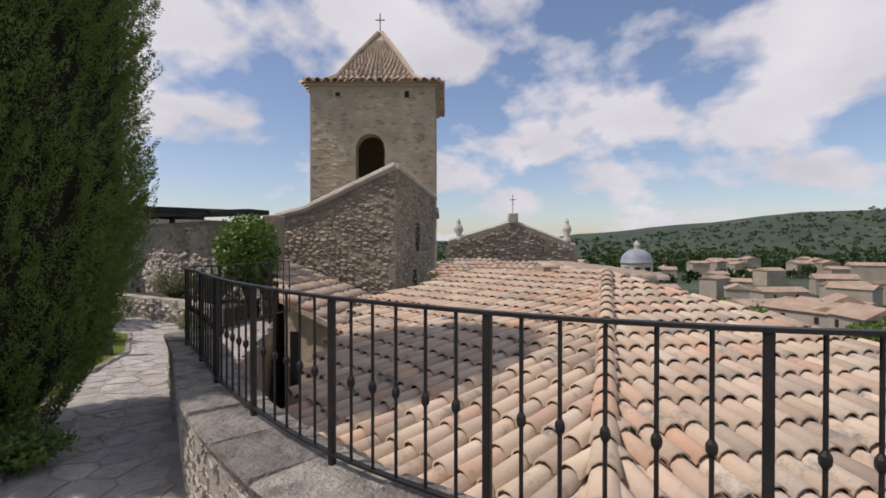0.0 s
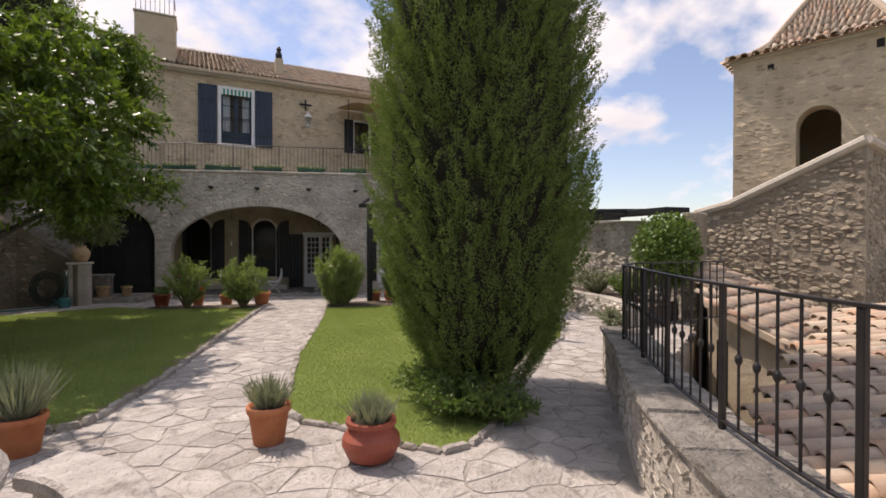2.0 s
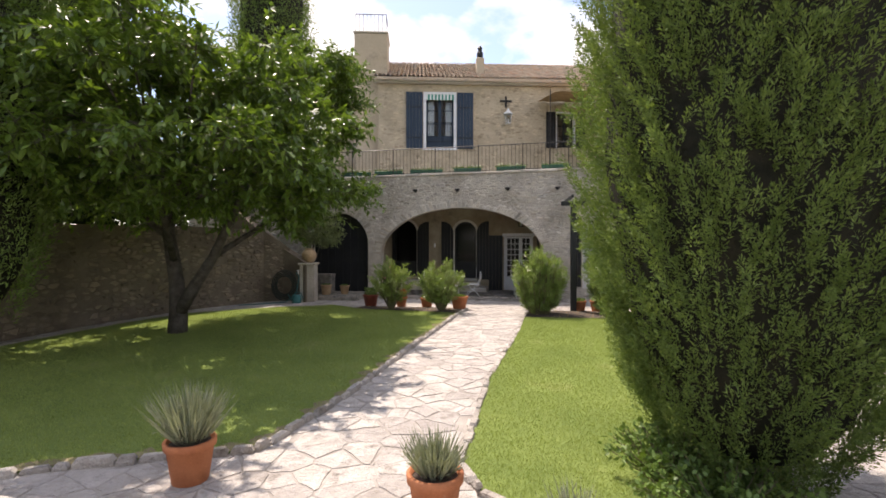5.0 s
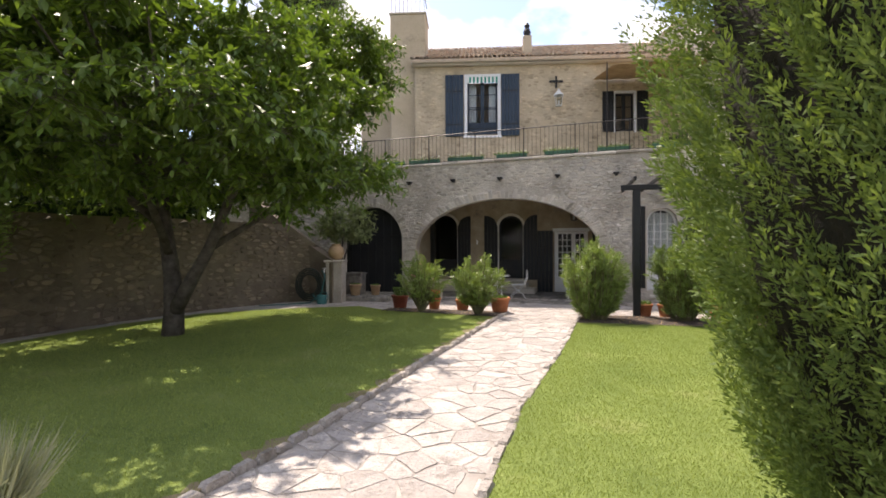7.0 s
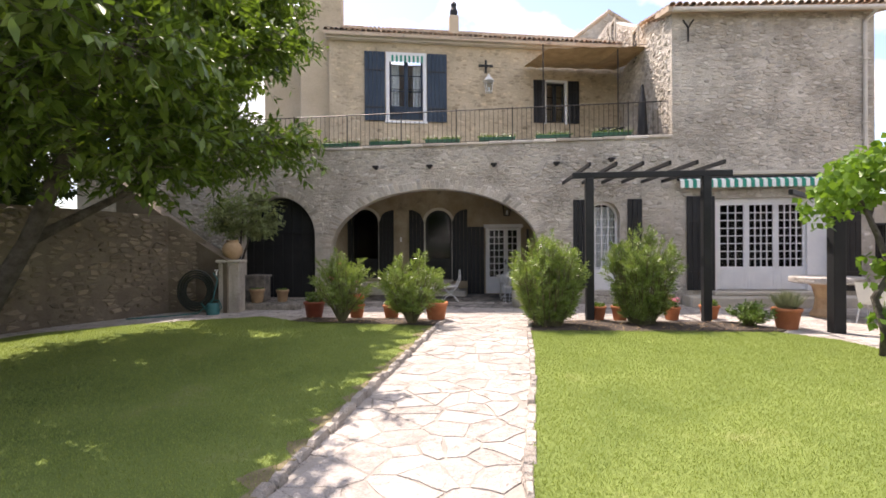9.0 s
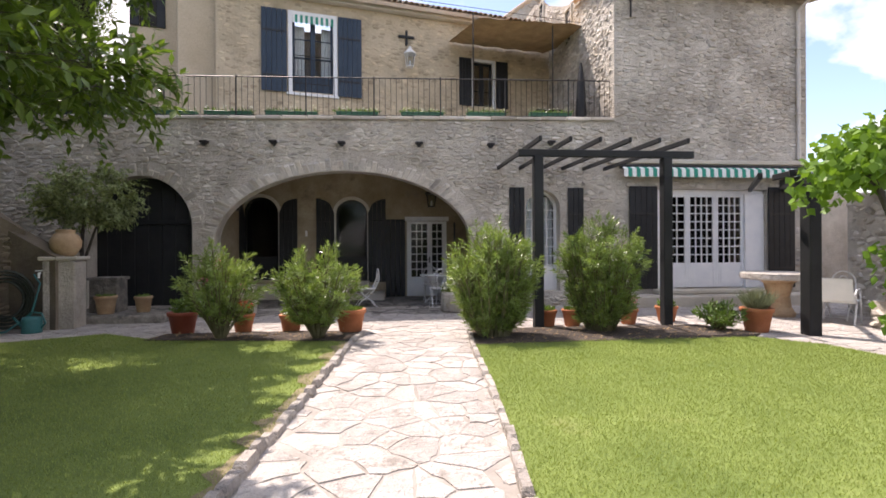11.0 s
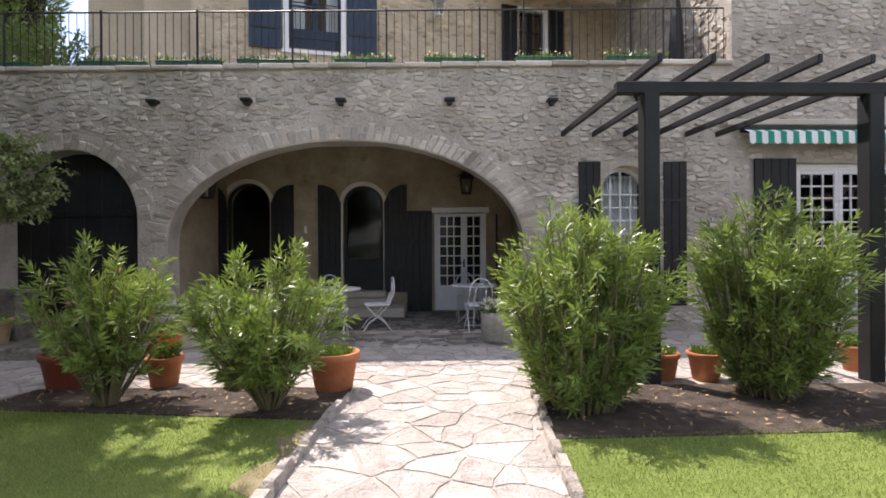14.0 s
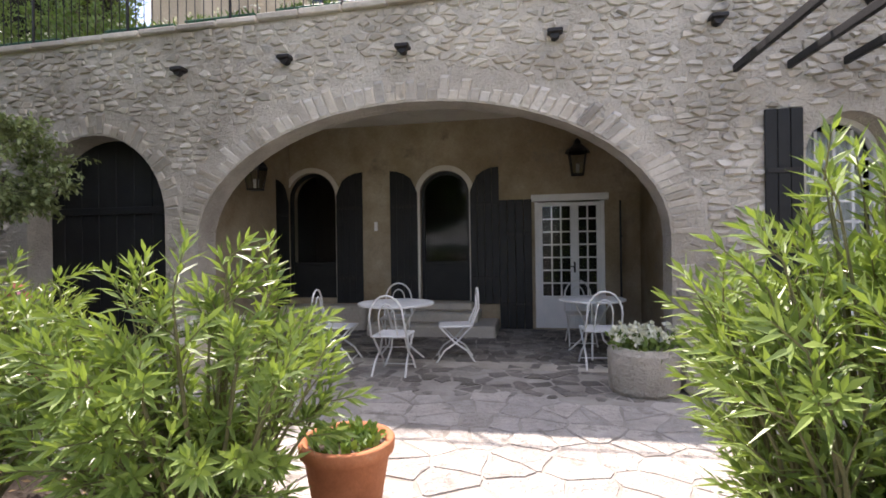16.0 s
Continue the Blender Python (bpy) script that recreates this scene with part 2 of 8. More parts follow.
OLD_CLAY = varied("old_clay_jar", [(0.3, (0.34, 0.22, 0.13)), (0.7, (0.47, 0.34, 0.21))], 5, 40, bumps=0.3)
SOIL = varied("soil", [(0.3, (0.05, 0.039, 0.031)), (0.7, (0.125, 0.10, 0.08))], 9, 60, bumps=0.9, dist=0.03)
TURF = varied("turf", [(0.3, (0.12, 0.17, 0.040)), (0.6, (0.18, 0.235, 0.06)), (0.85, (0.30, 0.29, 0.13))], 0.9, 50, rough=0.95, bumps=0.8, dist=0.02)
GRASS = leafy("grass_blade", (0.19, 0.255, 0.062), (0.40, 0.475, 0.16), 0.6, 0.2, 0.34, 0.7)
BARK = varied("bark", [(0.3, (0.055, 0.046, 0.038)), (0.7, (0.15, 0.135, 0.115))], 7, 40, bumps=0.9, dist=0.03)
STEM = varied("green_stem", [(0.3, (0.10, 0.10, 0.05)), (0.7, (0.20, 0.18, 0.10))], 9, 60, bumps=0.3)
CHERRY = leafy("tree_leaf", (0.045, 0.092, 0.017), (0.185, 0.285, 0.050), 0.36, 0.5, 0.40, 0.5)
CYPRESS = leafy("cypress_spray", (0.070, 0.122, 0.028), (0.235, 0.325, 0.088), 0.55, 0.35, 0.30, 8.0)
# near-black: dead inner twigs plus the shade between plumes, put into the colour
CYPRESS_SHADE_CORE = varied("cypress_twigs_and_shade", [(0.3, (0.010, 0.011, 0.006)), (0.7, (0.030, 0.027, 0.016))], 6.0, 30, bumps=0.6, dist=0.03)
DRY_SOIL = varied("dry_soil_and_thatch", [(0.3, (0.16, 0.135, 0.075)), (0.7, (0.26, 0.22, 0.13))], 5.0, 50, bumps=0.6, dist=0.01)
OLEANDER = leafy("oleander_leaf", (0.10, 0.165, 0.042), (0.34, 0.45, 0.13), 0.33, 0.6, 0.35, 2.0)
PALE_SHRUB = leafy("pale_shrub_leaf", (0.12, 0.18, 0.06), (0.42, 0.47, 0.24), 0.45, 0.4, 0.3, 1.1)
SHRUB = leafy("shrub_leaf", (0.07, 0.13, 0.03), (0.20, 0.30, 0.07), 0.45, 0.4, 0.25, 2.0)
VINE = leafy("vine_leaf", (0.09, 0.19, 0.025), (0.24, 0.40, 0.06), 0.45, 0.4, 0.4, 2.0)
LAVENDER = leafy("lavender_leaf", (0.19, 0.22, 0.14), (0.36, 0.38, 0.27), 0.7, 0.2, 0.2, 4.0)
FAR_TREE = leafy("far_foliage", (0.024, 0.045, 0.016), (0.062, 0.095, 0.034), 0.8, 0.1, 0.1, 0.05)
PINK = leafy("pink_petal", (0.60, 0.16, 0.28), (0.78, 0.36, 0.46), 0.6, 0.2, 0.3, 6.0)
PALE_PETAL = leafy("white_petal", (0.70, 0.70, 0.64), (0.85, 0.85, 0.80), 0.6, 0.2, 0.3, 6.0)
RED_PETAL = leafy("red_petal", (0.50, 0.03, 0.04), (0.70, 0.07, 0.07), 0.6, 0.2, 0.3, 6.0)
GREEN_PLASTIC = varied("green_planter", [(0.3, (0.03, 0.10, 0.06)), (0.7, (0.05, 0.14, 0.085))], 3, 40, rough=0.5, bumps=0.1)
LEAD = varied("lead_sheet", [(0.3, (0.20, 0.22, 0.25)), (0.7, (0.30, 0.32, 0.35))], 1, 12, rough=0.5, bumps=0.1)
STRAW = varied("reed_mat", [(0.3, (0.30, 0.20, 0.10)), (0.7, (0.44, 0.31, 0.17))], 4, 50, bumps=0.5)
ZINC = varied("zinc_gutter", [(0.3, (0.50, 0.46, 0.40)), (0.7, (0.60, 0.56, 0.50))], 2, 40, rough=0.5, bumps=0.1)
CABLE = varied("dark_rubber", [(0.3, (0.015, 0.02, 0.015)), (0.7, (0.03, 0.035, 0.028))], 8, 50, rough=0.5, bumps=0.1)
TEAL = varied("teal_plastic", [(0.3, (0.03, 0.13, 0.13)), (0.7, (0.05, 0.17, 0.17))], 4, 50, rough=0.45, bumps=0.1)
CURTAIN = varied("white_curtain", [(0.3, (0.66, 0.67, 0.68)), (0.7, (0.78, 0.78, 0.78))], 8, 60, bumps=0.2)
# near-black that paints the lack of light in rooms, holes and window openings
OPENING_SHADE = varied("painted_opening_shade", [(0.3, (0.020, 0.019, 0.018)), (0.7, (0.035, 0.033, 0.030))], 2, 30, bumps=0.2)
AWN_GREEN = varied("green_canvas", [(0.3, (0.02, 0.22, 0.16)), (0.7, (0.03, 0.28, 0.20))], 4, 80, bumps=0.2)
AWN_WHITE = varied("white_canvas", [(0.3, (0.70, 0.73, 0.70)), (0.7, (0.80, 0.82, 0.79))], 4, 80, bumps=0.2)
LAND = varied("valley_land", [(0.3, (0.026, 0.042, 0.026)), (0.52, (0.040, 0.060, 0.036)), (0.66, (0.065, 0.085, 0.048)), (0.78, (0.20, 0.185, 0.12))], 0.022, 0.12, bumps=0.0)


def glass_of(name, tint):
    m, nt, b = shader(name, 0.04, 0.0, 0.12)
    b.inputs["Base Color"].default_value = (*tint, 1)
    b.inputs["Transmission Weight"].default_value = 1.0
    b.inputs["IOR"].default_value = 1.22
    return m


GLASS = glass_of("window_glass", (0.80, 0.84, 0.84))


# ---- building helpers ----
class Geo:
    def __init__(self):
        self.v, self.f = [], []

    def add(self, verts, faces):
        n = len(self.v)
        self.v.extend(tuple(p) for p in verts)
        self.f.extend(tuple(i + n for i in f) for f in faces)
        return self

    def quad(self, a, b, c, d):
        return self.add((a, b, c, d), ((0, 1, 2, 3),))

    def box(self, x0, y0, z0, x1, y1, z1, b=0.0, m=None):
        """A box whose edges are cut by b; m: a matrix that lays it."""
        lo, hi = (min(x0, x1), min(y0, y1), min(z0, z1)), (max(x0, x1), max(y0, y1), max(z0, z1))
        b = min(b, *(0.45 * (h - l) for l, h in zip(lo, hi)))
        P, F = [], []
        if b <= 0:
            P = [(hi[0] if i & 1 else lo[0], hi[1] if i & 2 else lo[1], hi[2] if i & 4 else lo[2]) for i in range(8)]
            F = [(0, 2, 3, 1), (4, 5, 7, 6), (0, 1, 5, 4), (2, 6, 7, 3), (0, 4, 6, 2), (1, 3, 7, 5)]
        else:
            for i in range(8):
                for axis in range(3):
                    P.append(tuple((hi[k] - (0 if k == axis else b)) if i >> k & 1 else (lo[k] + (0 if k == axis else b)) for k in range(3)))
            ring = {0: (0, 2, 6, 4), 1: (0, 4, 5, 1), 2: (0, 1, 3, 2)}
            for axis in range(3):
                low = ring[axis]
                F.append(tuple(3 * i + axis for i in reversed(low)) if axis != 9 else ())
                F.append(tuple(3 * (i | 1 << axis) + axis for i in low))
            for axis in range(3):
                u, w = (axis + 1) % 3, (axis + 2) % 3
                for su in (0, 1):
                    for sw in (0, 1):
                        i = su << u | sw << w
                        j = i | 1 << axis
                        q = (3 * i + u, 3 * j + u, 3 * j + w, 3 * i + w)
                        F.append(q if su ^ sw else q[::-1])
            for i in range(8):
                q = (3 * i, 3 * i + 1, 3 * i + 2)
                F.append(q if bin(i).count("1") % 2 else q[::-1])
        if m is not None:
            P = [m @ Vector(p) for p in P]
        return self.add(P, F)

    def prism(self, poly, z0, z1, inset=0.0):
        """A flat polygon in x, y stood up from z0 to z1, its top drawn in by inset."""
        n = len(poly)
        cx, cy = sum(p[0] for p in poly) / n, sum(p[1] for p in poly) / n
        top = []
        for x, y in poly:
            d = math.hypot(x - cx, y - cy) or 1
            k = 1 - inset / d
            top.append((cx + (x - cx) * k, cy + (y - cy) * k, z1))
        return self.add([(x, y, z0) for x, y in poly] + top, [tuple(range(n, 2 * n))] + [(i, (i + 1) % n, n + (i + 1) % n, n + i) for i in range(n)])

    def lathe(self, profile, n=20, m=None, close=True):
        """Turns (radius, height) pairs about z."""
        P = [(r * math.cos(a), r * math.sin(a), z) for r, z in profile for a in (math.tau * i / n for i in range(n))]
        F = [(k * n + i, k * n + (i + 1) % n, (k + 1) * n + (i + 1) % n, (k + 1) * n + i) for k in range(len(profile) - 1) for i in range(n)]
        if close:
            F += [tuple(range(n))[::-1], tuple(range((len(profile) - 1) * n, len(profile) * n))]
        if m is not None:
            P = [m @ Vector(p) for p in P]
        return self.add(P, F)

    def tube(self, pts, r, n=6, r1=None):
        """A round bar along points, of radius r (to r1 at its end)."""
        pts = [Vector(p) for p in pts]
        P, F = [], []
        side = None
        for i, p in enumerate(pts):
            d = (pts[min(i + 1, len(pts) - 1)] - pts[max(i - 1, 0)]).normalized()
            if side is None or abs(side.dot(d)) > 0.95:
                side = d.orthogonal().normalized()
            side = (side - d * side.dot(d)).normalized()
            up = d.cross(side)
            k = i / max(1, len(pts) - 1)
            rr = r if r1 is None else r + (r1 - r) * k
            P += [p + rr * (math.cos(math.tau * j / n) * side + math.sin(math.tau * j / n) * up) for j in range(n)]
        for i in range(len(pts) - 1):
            F += [(i * n + j, i * n + (j + 1) % n, (i + 1) * n + (j + 1) % n, (i + 1) * n + j) for j in range(n)]
        F += [tuple(range(n))[::-1], tuple(range((len(pts) - 1) * n, len(pts) * n))]
        return self.add(P, F)

    def mesh(self, name, smooth=False):
        me = bpy.data.meshes.new(name)
        me.from_pydata(self.v, [], self.f)
        if smooth:
            me.shade_smooth()
        me.update()
        return me


def part(name, geo, material, parent=None, label="", smooth=False):
    """One mesh object, under a thing or a part where one is given."""
    me = geo if isinstance(geo, bpy.types.Mesh) else geo.mesh(name, smooth)
    if not me.materials:
        me.materials.append(material)
    ob = new(name, me)
    if parent is not None:
        ob.parent = parent
    if label:
        ob["label"] = label
    return ob


def thing(name, label, category, group="", kind="", at=None):
    """An empty at a thing's base, to parent its parts."""
    e = new(name)
    if at is not None:
        e.matrix_basis = at
    return tagged(e, label, category, group, kind)


def solid_wall(outer, holes, y0, y1):
    """A wall in x, z from loops of points, with openings through it, thick from y0 to y1."""
    bm = bmesh.new()
    edges = []
    for loop in (outer, *holes):
        vs = [bm.verts.new((x, y0, z)) for x, z in loop]
        edges += [bm.edges.new((vs[i], vs[(i + 1) % len(vs)])) for i in range(len(vs))]
    bmesh.ops.triangle_fill(bm, use_beauty=True, use_dissolve=False, edges=edges)
    faces = list(bm.faces)
    out = bmesh.ops.extrude_face_region(bm, geom=faces)
    bmesh.ops.translate(bm, verts=[g for g in out["geom"] if isinstance(g, bmesh.types.BMVert)], vec=(0, y1 - y0, 0))
    bmesh.ops.recalc_face_normals(bm, faces=list(bm.faces))
    me = bpy.data.meshes.new("wall")
    bm.to_mesh(me)
    bm.free()
    return me


def arch_loop(x0, x1, z0, spring, top, n=20):
    """An opening with a half-elliptic head."""
    c, a, b = (x0 + x1) / 2, (x1 - x0) / 2, top - spring
    return [(x0, z0)] + [(c - a * math.cos(math.pi * i / n), spring + b * math.sin(math.pi * i / n)) for i in range(n + 1)] + [(x1, z0)]


def inside(x, z, poly):
    odd = False
    j = len(poly) - 1
    for i in range(len(poly)):
        (xi, zi), (xj, zj) = poly[i], poly[j]
        if (zi > z) != (zj > z) and x < (xj - xi) * (z - zi) / (zj - zi) + xi:
            odd = not odd
        j = i
    return odd


def rubble(rng, x0, x1, z0, z1, outer=None, holes=(), size=0.26, course=0.13, gap=0.016):
    """Uneven stones on a wall in x, z, laid roughly in courses: cells round jittered seeds, kept off the openings."""
    k = size / course * 0.92
    ok = lambda x, z: x0 <= x <= x1 and z0 <= z <= z1 and (outer is None or inside(x, z, outer)) and not any(inside(x, z, h) for h in holes)
    cells = crazy_paving(rng, x0, z0 * k, x1, z1 * k, size * 0.85, lambda x, z: ok(x, z / k), gap, 1.0)
    out = []
    for c in cells:
        if rng.random() > 0.80:
            continue
        cx, cz, s = sum(p[0] for p in c) / len(c), sum(p[1] for p in c) / len(c), rng.uniform(0.62, 1.0)
        out.append([(cx + (x - cx) * s * rng.uniform(0.92, 1.02), (cz + (z - cz) * s * rng.uniform(0.92, 1.02)) / k) for x, z in c])
    return out


def stone_geo(geo, quad, place, depth):
    """One stone: a lump with a drawn-in, slightly tilted face. place(u, v, d) gives the point."""
    n = len(quad)
    cx, cz = sum(p[0] for p in quad) / n, sum(p[1] for p in quad) / n
    tu, tv = depth * 0.9 * math.sin(cx * 91.7 + cz * 37.1), depth * 0.9 * math.cos(cx * 53.3 - cz * 71.9)
    base = [place(u, v, -0.01) for u, v in quad]
    mid = [place(cx + (u - cx) * 0.95, cz + (v - cz) * 0.93, depth * 0.55) for u, v in quad]
    top = [place(cx + (u - cx) * 0.74, cz + (v - cz) * 0.66, max(0.3 * depth, depth + tu * (u - cx) * 4 + tv * (v - cz) * 6)) for u, v in quad]
    F = [(i, (i + 1) % n, n + (i + 1) % n, n + i) for i in range(n)] + [(n + i, n + (i + 1) % n, 2 * n + (i + 1) % n, 2 * n + i) for i in range(n)] + [tuple(range(2 * n, 3 * n))]
    return geo.add(base + mid + top, F)


def spread(rng, quads, place, name, material, parent, depth=0.035):
    """All the stones of a wall joined into one part."""
    g = Geo()
    for q in quads:
        stone_geo(g, q, place, depth * rng.uniform(0.5, 1.3))
    ob = part(name, g, material, parent)
    ob["kind"] = "stuff"
    return ob


def clip(poly, nx, ny, d):
    """The part of a convex polygon where nx x + ny y <= d."""
    out = []
    for i in range(len(poly)):
        p, q = poly[i], poly[(i + 1) % len(poly)]
        a, b = nx * p[0] + ny * p[1] - d, nx * q[0] + ny * q[1] - d
        if a <= 0:
            out.append(p)
        if (a < 0 < b) or (b < 0 < a):
            k = a / (a - b)
            out.append((p[0] + (q[0] - p[0]) * k, p[1] + (q[1] - p[1]) * k))
    return out


def crazy_paving(rng, x0, y0, x1, y1, size, keep, gap=0.02, loose=0.9):
    """Irregular flags: cells round jittered seeds, drawn in by the joint; keep(x, y) says where they lie."""
    nx, ny = int((x1 - x0) / size) + 1, int((y1 - y0) / size) + 1
    lo, hi = 0.5 - loose / 2, 0.5 + loose / 2
    seed = {(i, j): (x0 + (i + rng.uniform(lo, hi)) * size, y0 + (j + rng.uniform(lo, hi)) * size) for i in range(-2, nx + 2) for j in range(-2, ny + 2)}
    flags = []
    for i in range(nx):
        for j in range(ny):
            px, py = seed[i, j]
            if not keep(px, py):
                continue
            poly = [(px - 2 * size, py - 2 * size), (px + 2 * size, py - 2 * size), (px + 2 * size, py + 2 * size), (px - 2 * size, py + 2 * size)]
            for di in (-2, -1, 0, 1, 2):
                for dj in (-2, -1, 0, 1, 2):
                    if (di or dj) and poly:
                        qx, qy = seed[i + di, j + dj]
                        dx, dy = qx - px, qy - py
                        L = math.hypot(dx, dy) or 1e-6
                        poly = clip(poly, dx / L, dy / L, (dx * (px + qx) + dy * (py + qy)) / 2 / L - gap / 2)
            if len(poly) < 3:
                continue
            k = 1.0
            while k > 0.35 and not all(keep(px + (x - px) * k, py + (y - py) * k) for x, y in poly):
                k -= 0.09
            if k > 0.4:
                flags.append([(px + (x - px) * k, py + (y - py) * k) for x, y in poly])
    return flags

# ---- plan of the garden ----
GARDEN = [(-10.7, -4.2), (1.9, -4.2), (1.2, -1.5), (0.86, -0.6), (0.80, 0.2), (0.85, 0.9), (1.1, 1.75), (1.55, 2.9), (2.25, 4.1), (2.75, 5.1), (4.6, 6.5), (7.5, 9.2), (7.6, 13.0), (13.5, 15.0), (13.5, 20.2), (8.0, 20.2), (8.0, 18.2), (-12.0, 18.2), (-11.0, 9.0)]
LAWN_LEFT = [(-3.35, 5.1), (-3.13, 6.6), (-3.0, 8.9), (-2.82, 11.5), (-2.66, 13.9), (-5.4, 14.25), (-6.6, 15.0), (-8.2, 14.1), (-9.7, 12.7), (-10.1, 11.0), (-10.2, 8.7), (-10.2, 4.2), (-8.0, 3.3), (-5.6, 4.05), (-4.8, 4.55), (-3.95, 4.9)]
LAWN_RIGHT = [(-1.48, 5.1), (-1.42, 7.8), (-1.1, 10.8), (-0.92, 13.45), (1.4, 13.6), (3.3, 13.55), (3.85, 12.9), (4.05, 11.5), (4.2, 9.7), (3.3, 8.0), (2.3, 7.05), (1.45, 5.95), (0.80, 4.7), (0.45, 4.1), (0.15, 3.78), (-0.12, 3.72), (-0.42, 3.95), (-0.93, 4.5), (-1.3, 4.75)]
BED_LEFT = [(-2.64, 13.9), (-2.5, 14.75), (-3.4, 14.85), (-5.6, 14.85), (-5.7, 14.3)]
BED_RIGHT = [(-0.92, 13.45), (-0.80, 14.6), (0.2, 14.75), (3.2, 14.7), (3.6, 13.8), (3.3, 13.55)]


def paved(x, y):
    return inside(x, y, GARDEN) and not any(inside(x, y, p) for p in (LAWN_LEFT, LAWN_RIGHT, BED_LEFT, BED_RIGHT))


def sheet(poly, z):
    g = Geo()
    g.add([(x, y, z) for x, y in poly], [tuple(range(len(poly)))])
    return g


# the valley floor and the hills: one sheet to the horizon
def land_height(x, y):
    d = math.hypot(x, y)
    n = noise.noise(Vector((x * 0.0011, y * 0.0011, 3.1)))
    low = -17 + 3 * noise.noise(Vector((x * 0.01, y * 0.01, 0)))
    ang = math.degrees(math.atan2(y, x))
    rise = max(0.0, min(1.0, (d - 900) / 1500.0))
    tall = 36 + 22 * n + 112 * math.exp(-((ang + 9) / 19.0) ** 2) + 9 * noise.noise(Vector((x * 0.006, y * 0.006, 1.7)))
    return low + tall * rise * rise * (3 - 2 * rise)


g = Geo()
rings = [0] + [25 * 1.12 ** i for i in range(47)]
for r in rings:
    for k in range(240):
        a = math.tau * k / 240
        x, y = r * math.cos(a), r * math.sin(a)
        g.v.append((x, y, land_height(x, y)))
for i in range(len(rings) - 1):
    for k in range(240):
        g.f.append((i * 240 + k, i * 240 + (k + 1) % 240, (i + 1) * 240 + (k + 1) % 240, (i + 1) * 240 + k))
tagged(part("ground", g, LAND, smooth=True), "green valley floor rising to wooded hills", "ground", kind="structure")

# the terrace that carries the garden
g = Geo().prism(GARDEN, -16, -0.006)
garden_floor = tagged(part("floor", g, JOINT), "sandy bed of the flagstone paving in the garden", "paving", kind="structure")
for name, poly, label in (("lawn_bed", LAWN_LEFT, "mown lawn in the shade of a tree"), ("lawn_bed", LAWN_RIGHT, "sunny mown lawn beside the flagstone path")):
    tagged(part(name, Geo().prism(poly, -0.05, 0.022), TURF), label, "lawn", kind="structure")
for poly in (BED_LEFT, BED_RIGHT):
    tagged(part("soil_bed", Geo().prism(poly, -0.05, 0.03), SOIL), "bare brown soil bed under the oleanders", "flower bed", kind="structure")

# ---- the house: arcade wall with the terrace on it ----
rng = random.Random(4)
BIG_ARCH = arch_loop(-5.98, -0.28, 0.0, 1.50, 3.12, 28)
SMALL_ARCH = arch_loop(-8.62, -6.45, 0.0, 1.85, 2.97, 20)
ARCH_WIN = arch_loop(1.02, 1.84, 0.35, 2.30, 2.72, 14)
BIG_DOOR = [(4.25, 0.36), (4.25, 2.76), (7.05, 2.76), (7.05, 0.36)]
ARCADE = [(-13.6, -0.1), (-13.6, 4.05), (-9.0, 4.18), (-3.4, 4.27), (3.18, 4.37), (3.18, -0.1)]
Y0 = 17.9
nudge = lambda loop: [(x, z - (0.1 if z <= 0 else 0)) for x, z in loop]
wall_front = tagged(part("wall_front", solid_wall(ARCADE, [[(x, max(z, -0.05)) for x, z in h] for h in (BIG_ARCH, SMALL_ARCH, ARCH_WIN)], Y0, Y0 + 0.36), MORTAR), "grey rubble stone arcade wall carrying a terrace", "wall", kind="structure")
g = Geo()
for x0, x1, za, zb in ((-13.7, -9.0, 4.05, 4.18), (-9.0, -3.4, 4.18, 4.27), (-3.4, 3.18, 4.27, 4.37)):
    n = int((x1 - x0) / 0.55)
    for i in range(n):
        a, b = x0 + (x1 - x0) * i / n, x0 + (x1 - x0) * (i + 1) / n
        z = za + (zb - za) * (i + 0.5) / n
        g.box(a + 0.006, Y0 - 0.07, z, b - 0.006, Y0 + 0.62, z + 0.075 + rng.uniform(-0.008, 0.008), 0.012)
tagged(part("coping", g, STONE), "weathered stone slabs along the terrace edge", "coping", kind="structure")

# right wing, flush with the arcade
WING = [(3.18, -0.1), (3.18, 7.62), (8.12, 7.45), (8.12, -0.1)]
wall_wing = tagged(part("wall_wing", solid_wall(WING, [BIG_DOOR], Y0, Y0 + 0.6), MORTAR), "tall grey rubble stone wall of the right wing", "wall", kind="structure")
g = Geo()
g.add([(3.18, Y0 + 0.6, -0.1), (3.18, 26.5, -0.1), (3.18, 26.5, 10.6), (3.18, 24.4, 10.4), (3.18, 21.5, 8.9), (3.18, Y0 + 0.6, 7.7),
       (3.7, Y0 + 0.6, -0.1), (3.7, 26.5, -0.1), (3.7, 26.5, 10.6), (3.7, 24.4, 10.4), (3.7, 21.5, 8.9), (3.7, Y0 + 0.6, 7.7)],
      [(0, 5, 4, 3, 2, 1), (6, 7, 8, 9, 10, 11)] + [(i, (i + 1) % 6, 6 + (i + 1) % 6, 6 + i) for i in range(6)])
wall_wing_side = tagged(part("wall_wing_side", g, MORTAR), "sunlit rubble stone side wall of the right wing", "wall", kind="structure")
tagged(part("wall_wing_end", Geo().box(7.6, Y0 + 0.6, -0.1, 8.12, 26, 7.45).box(3.7, 25.5, 0, 7.6, 26, 8), MORTAR), "plain end wall of the wing", "wall", kind="structure")

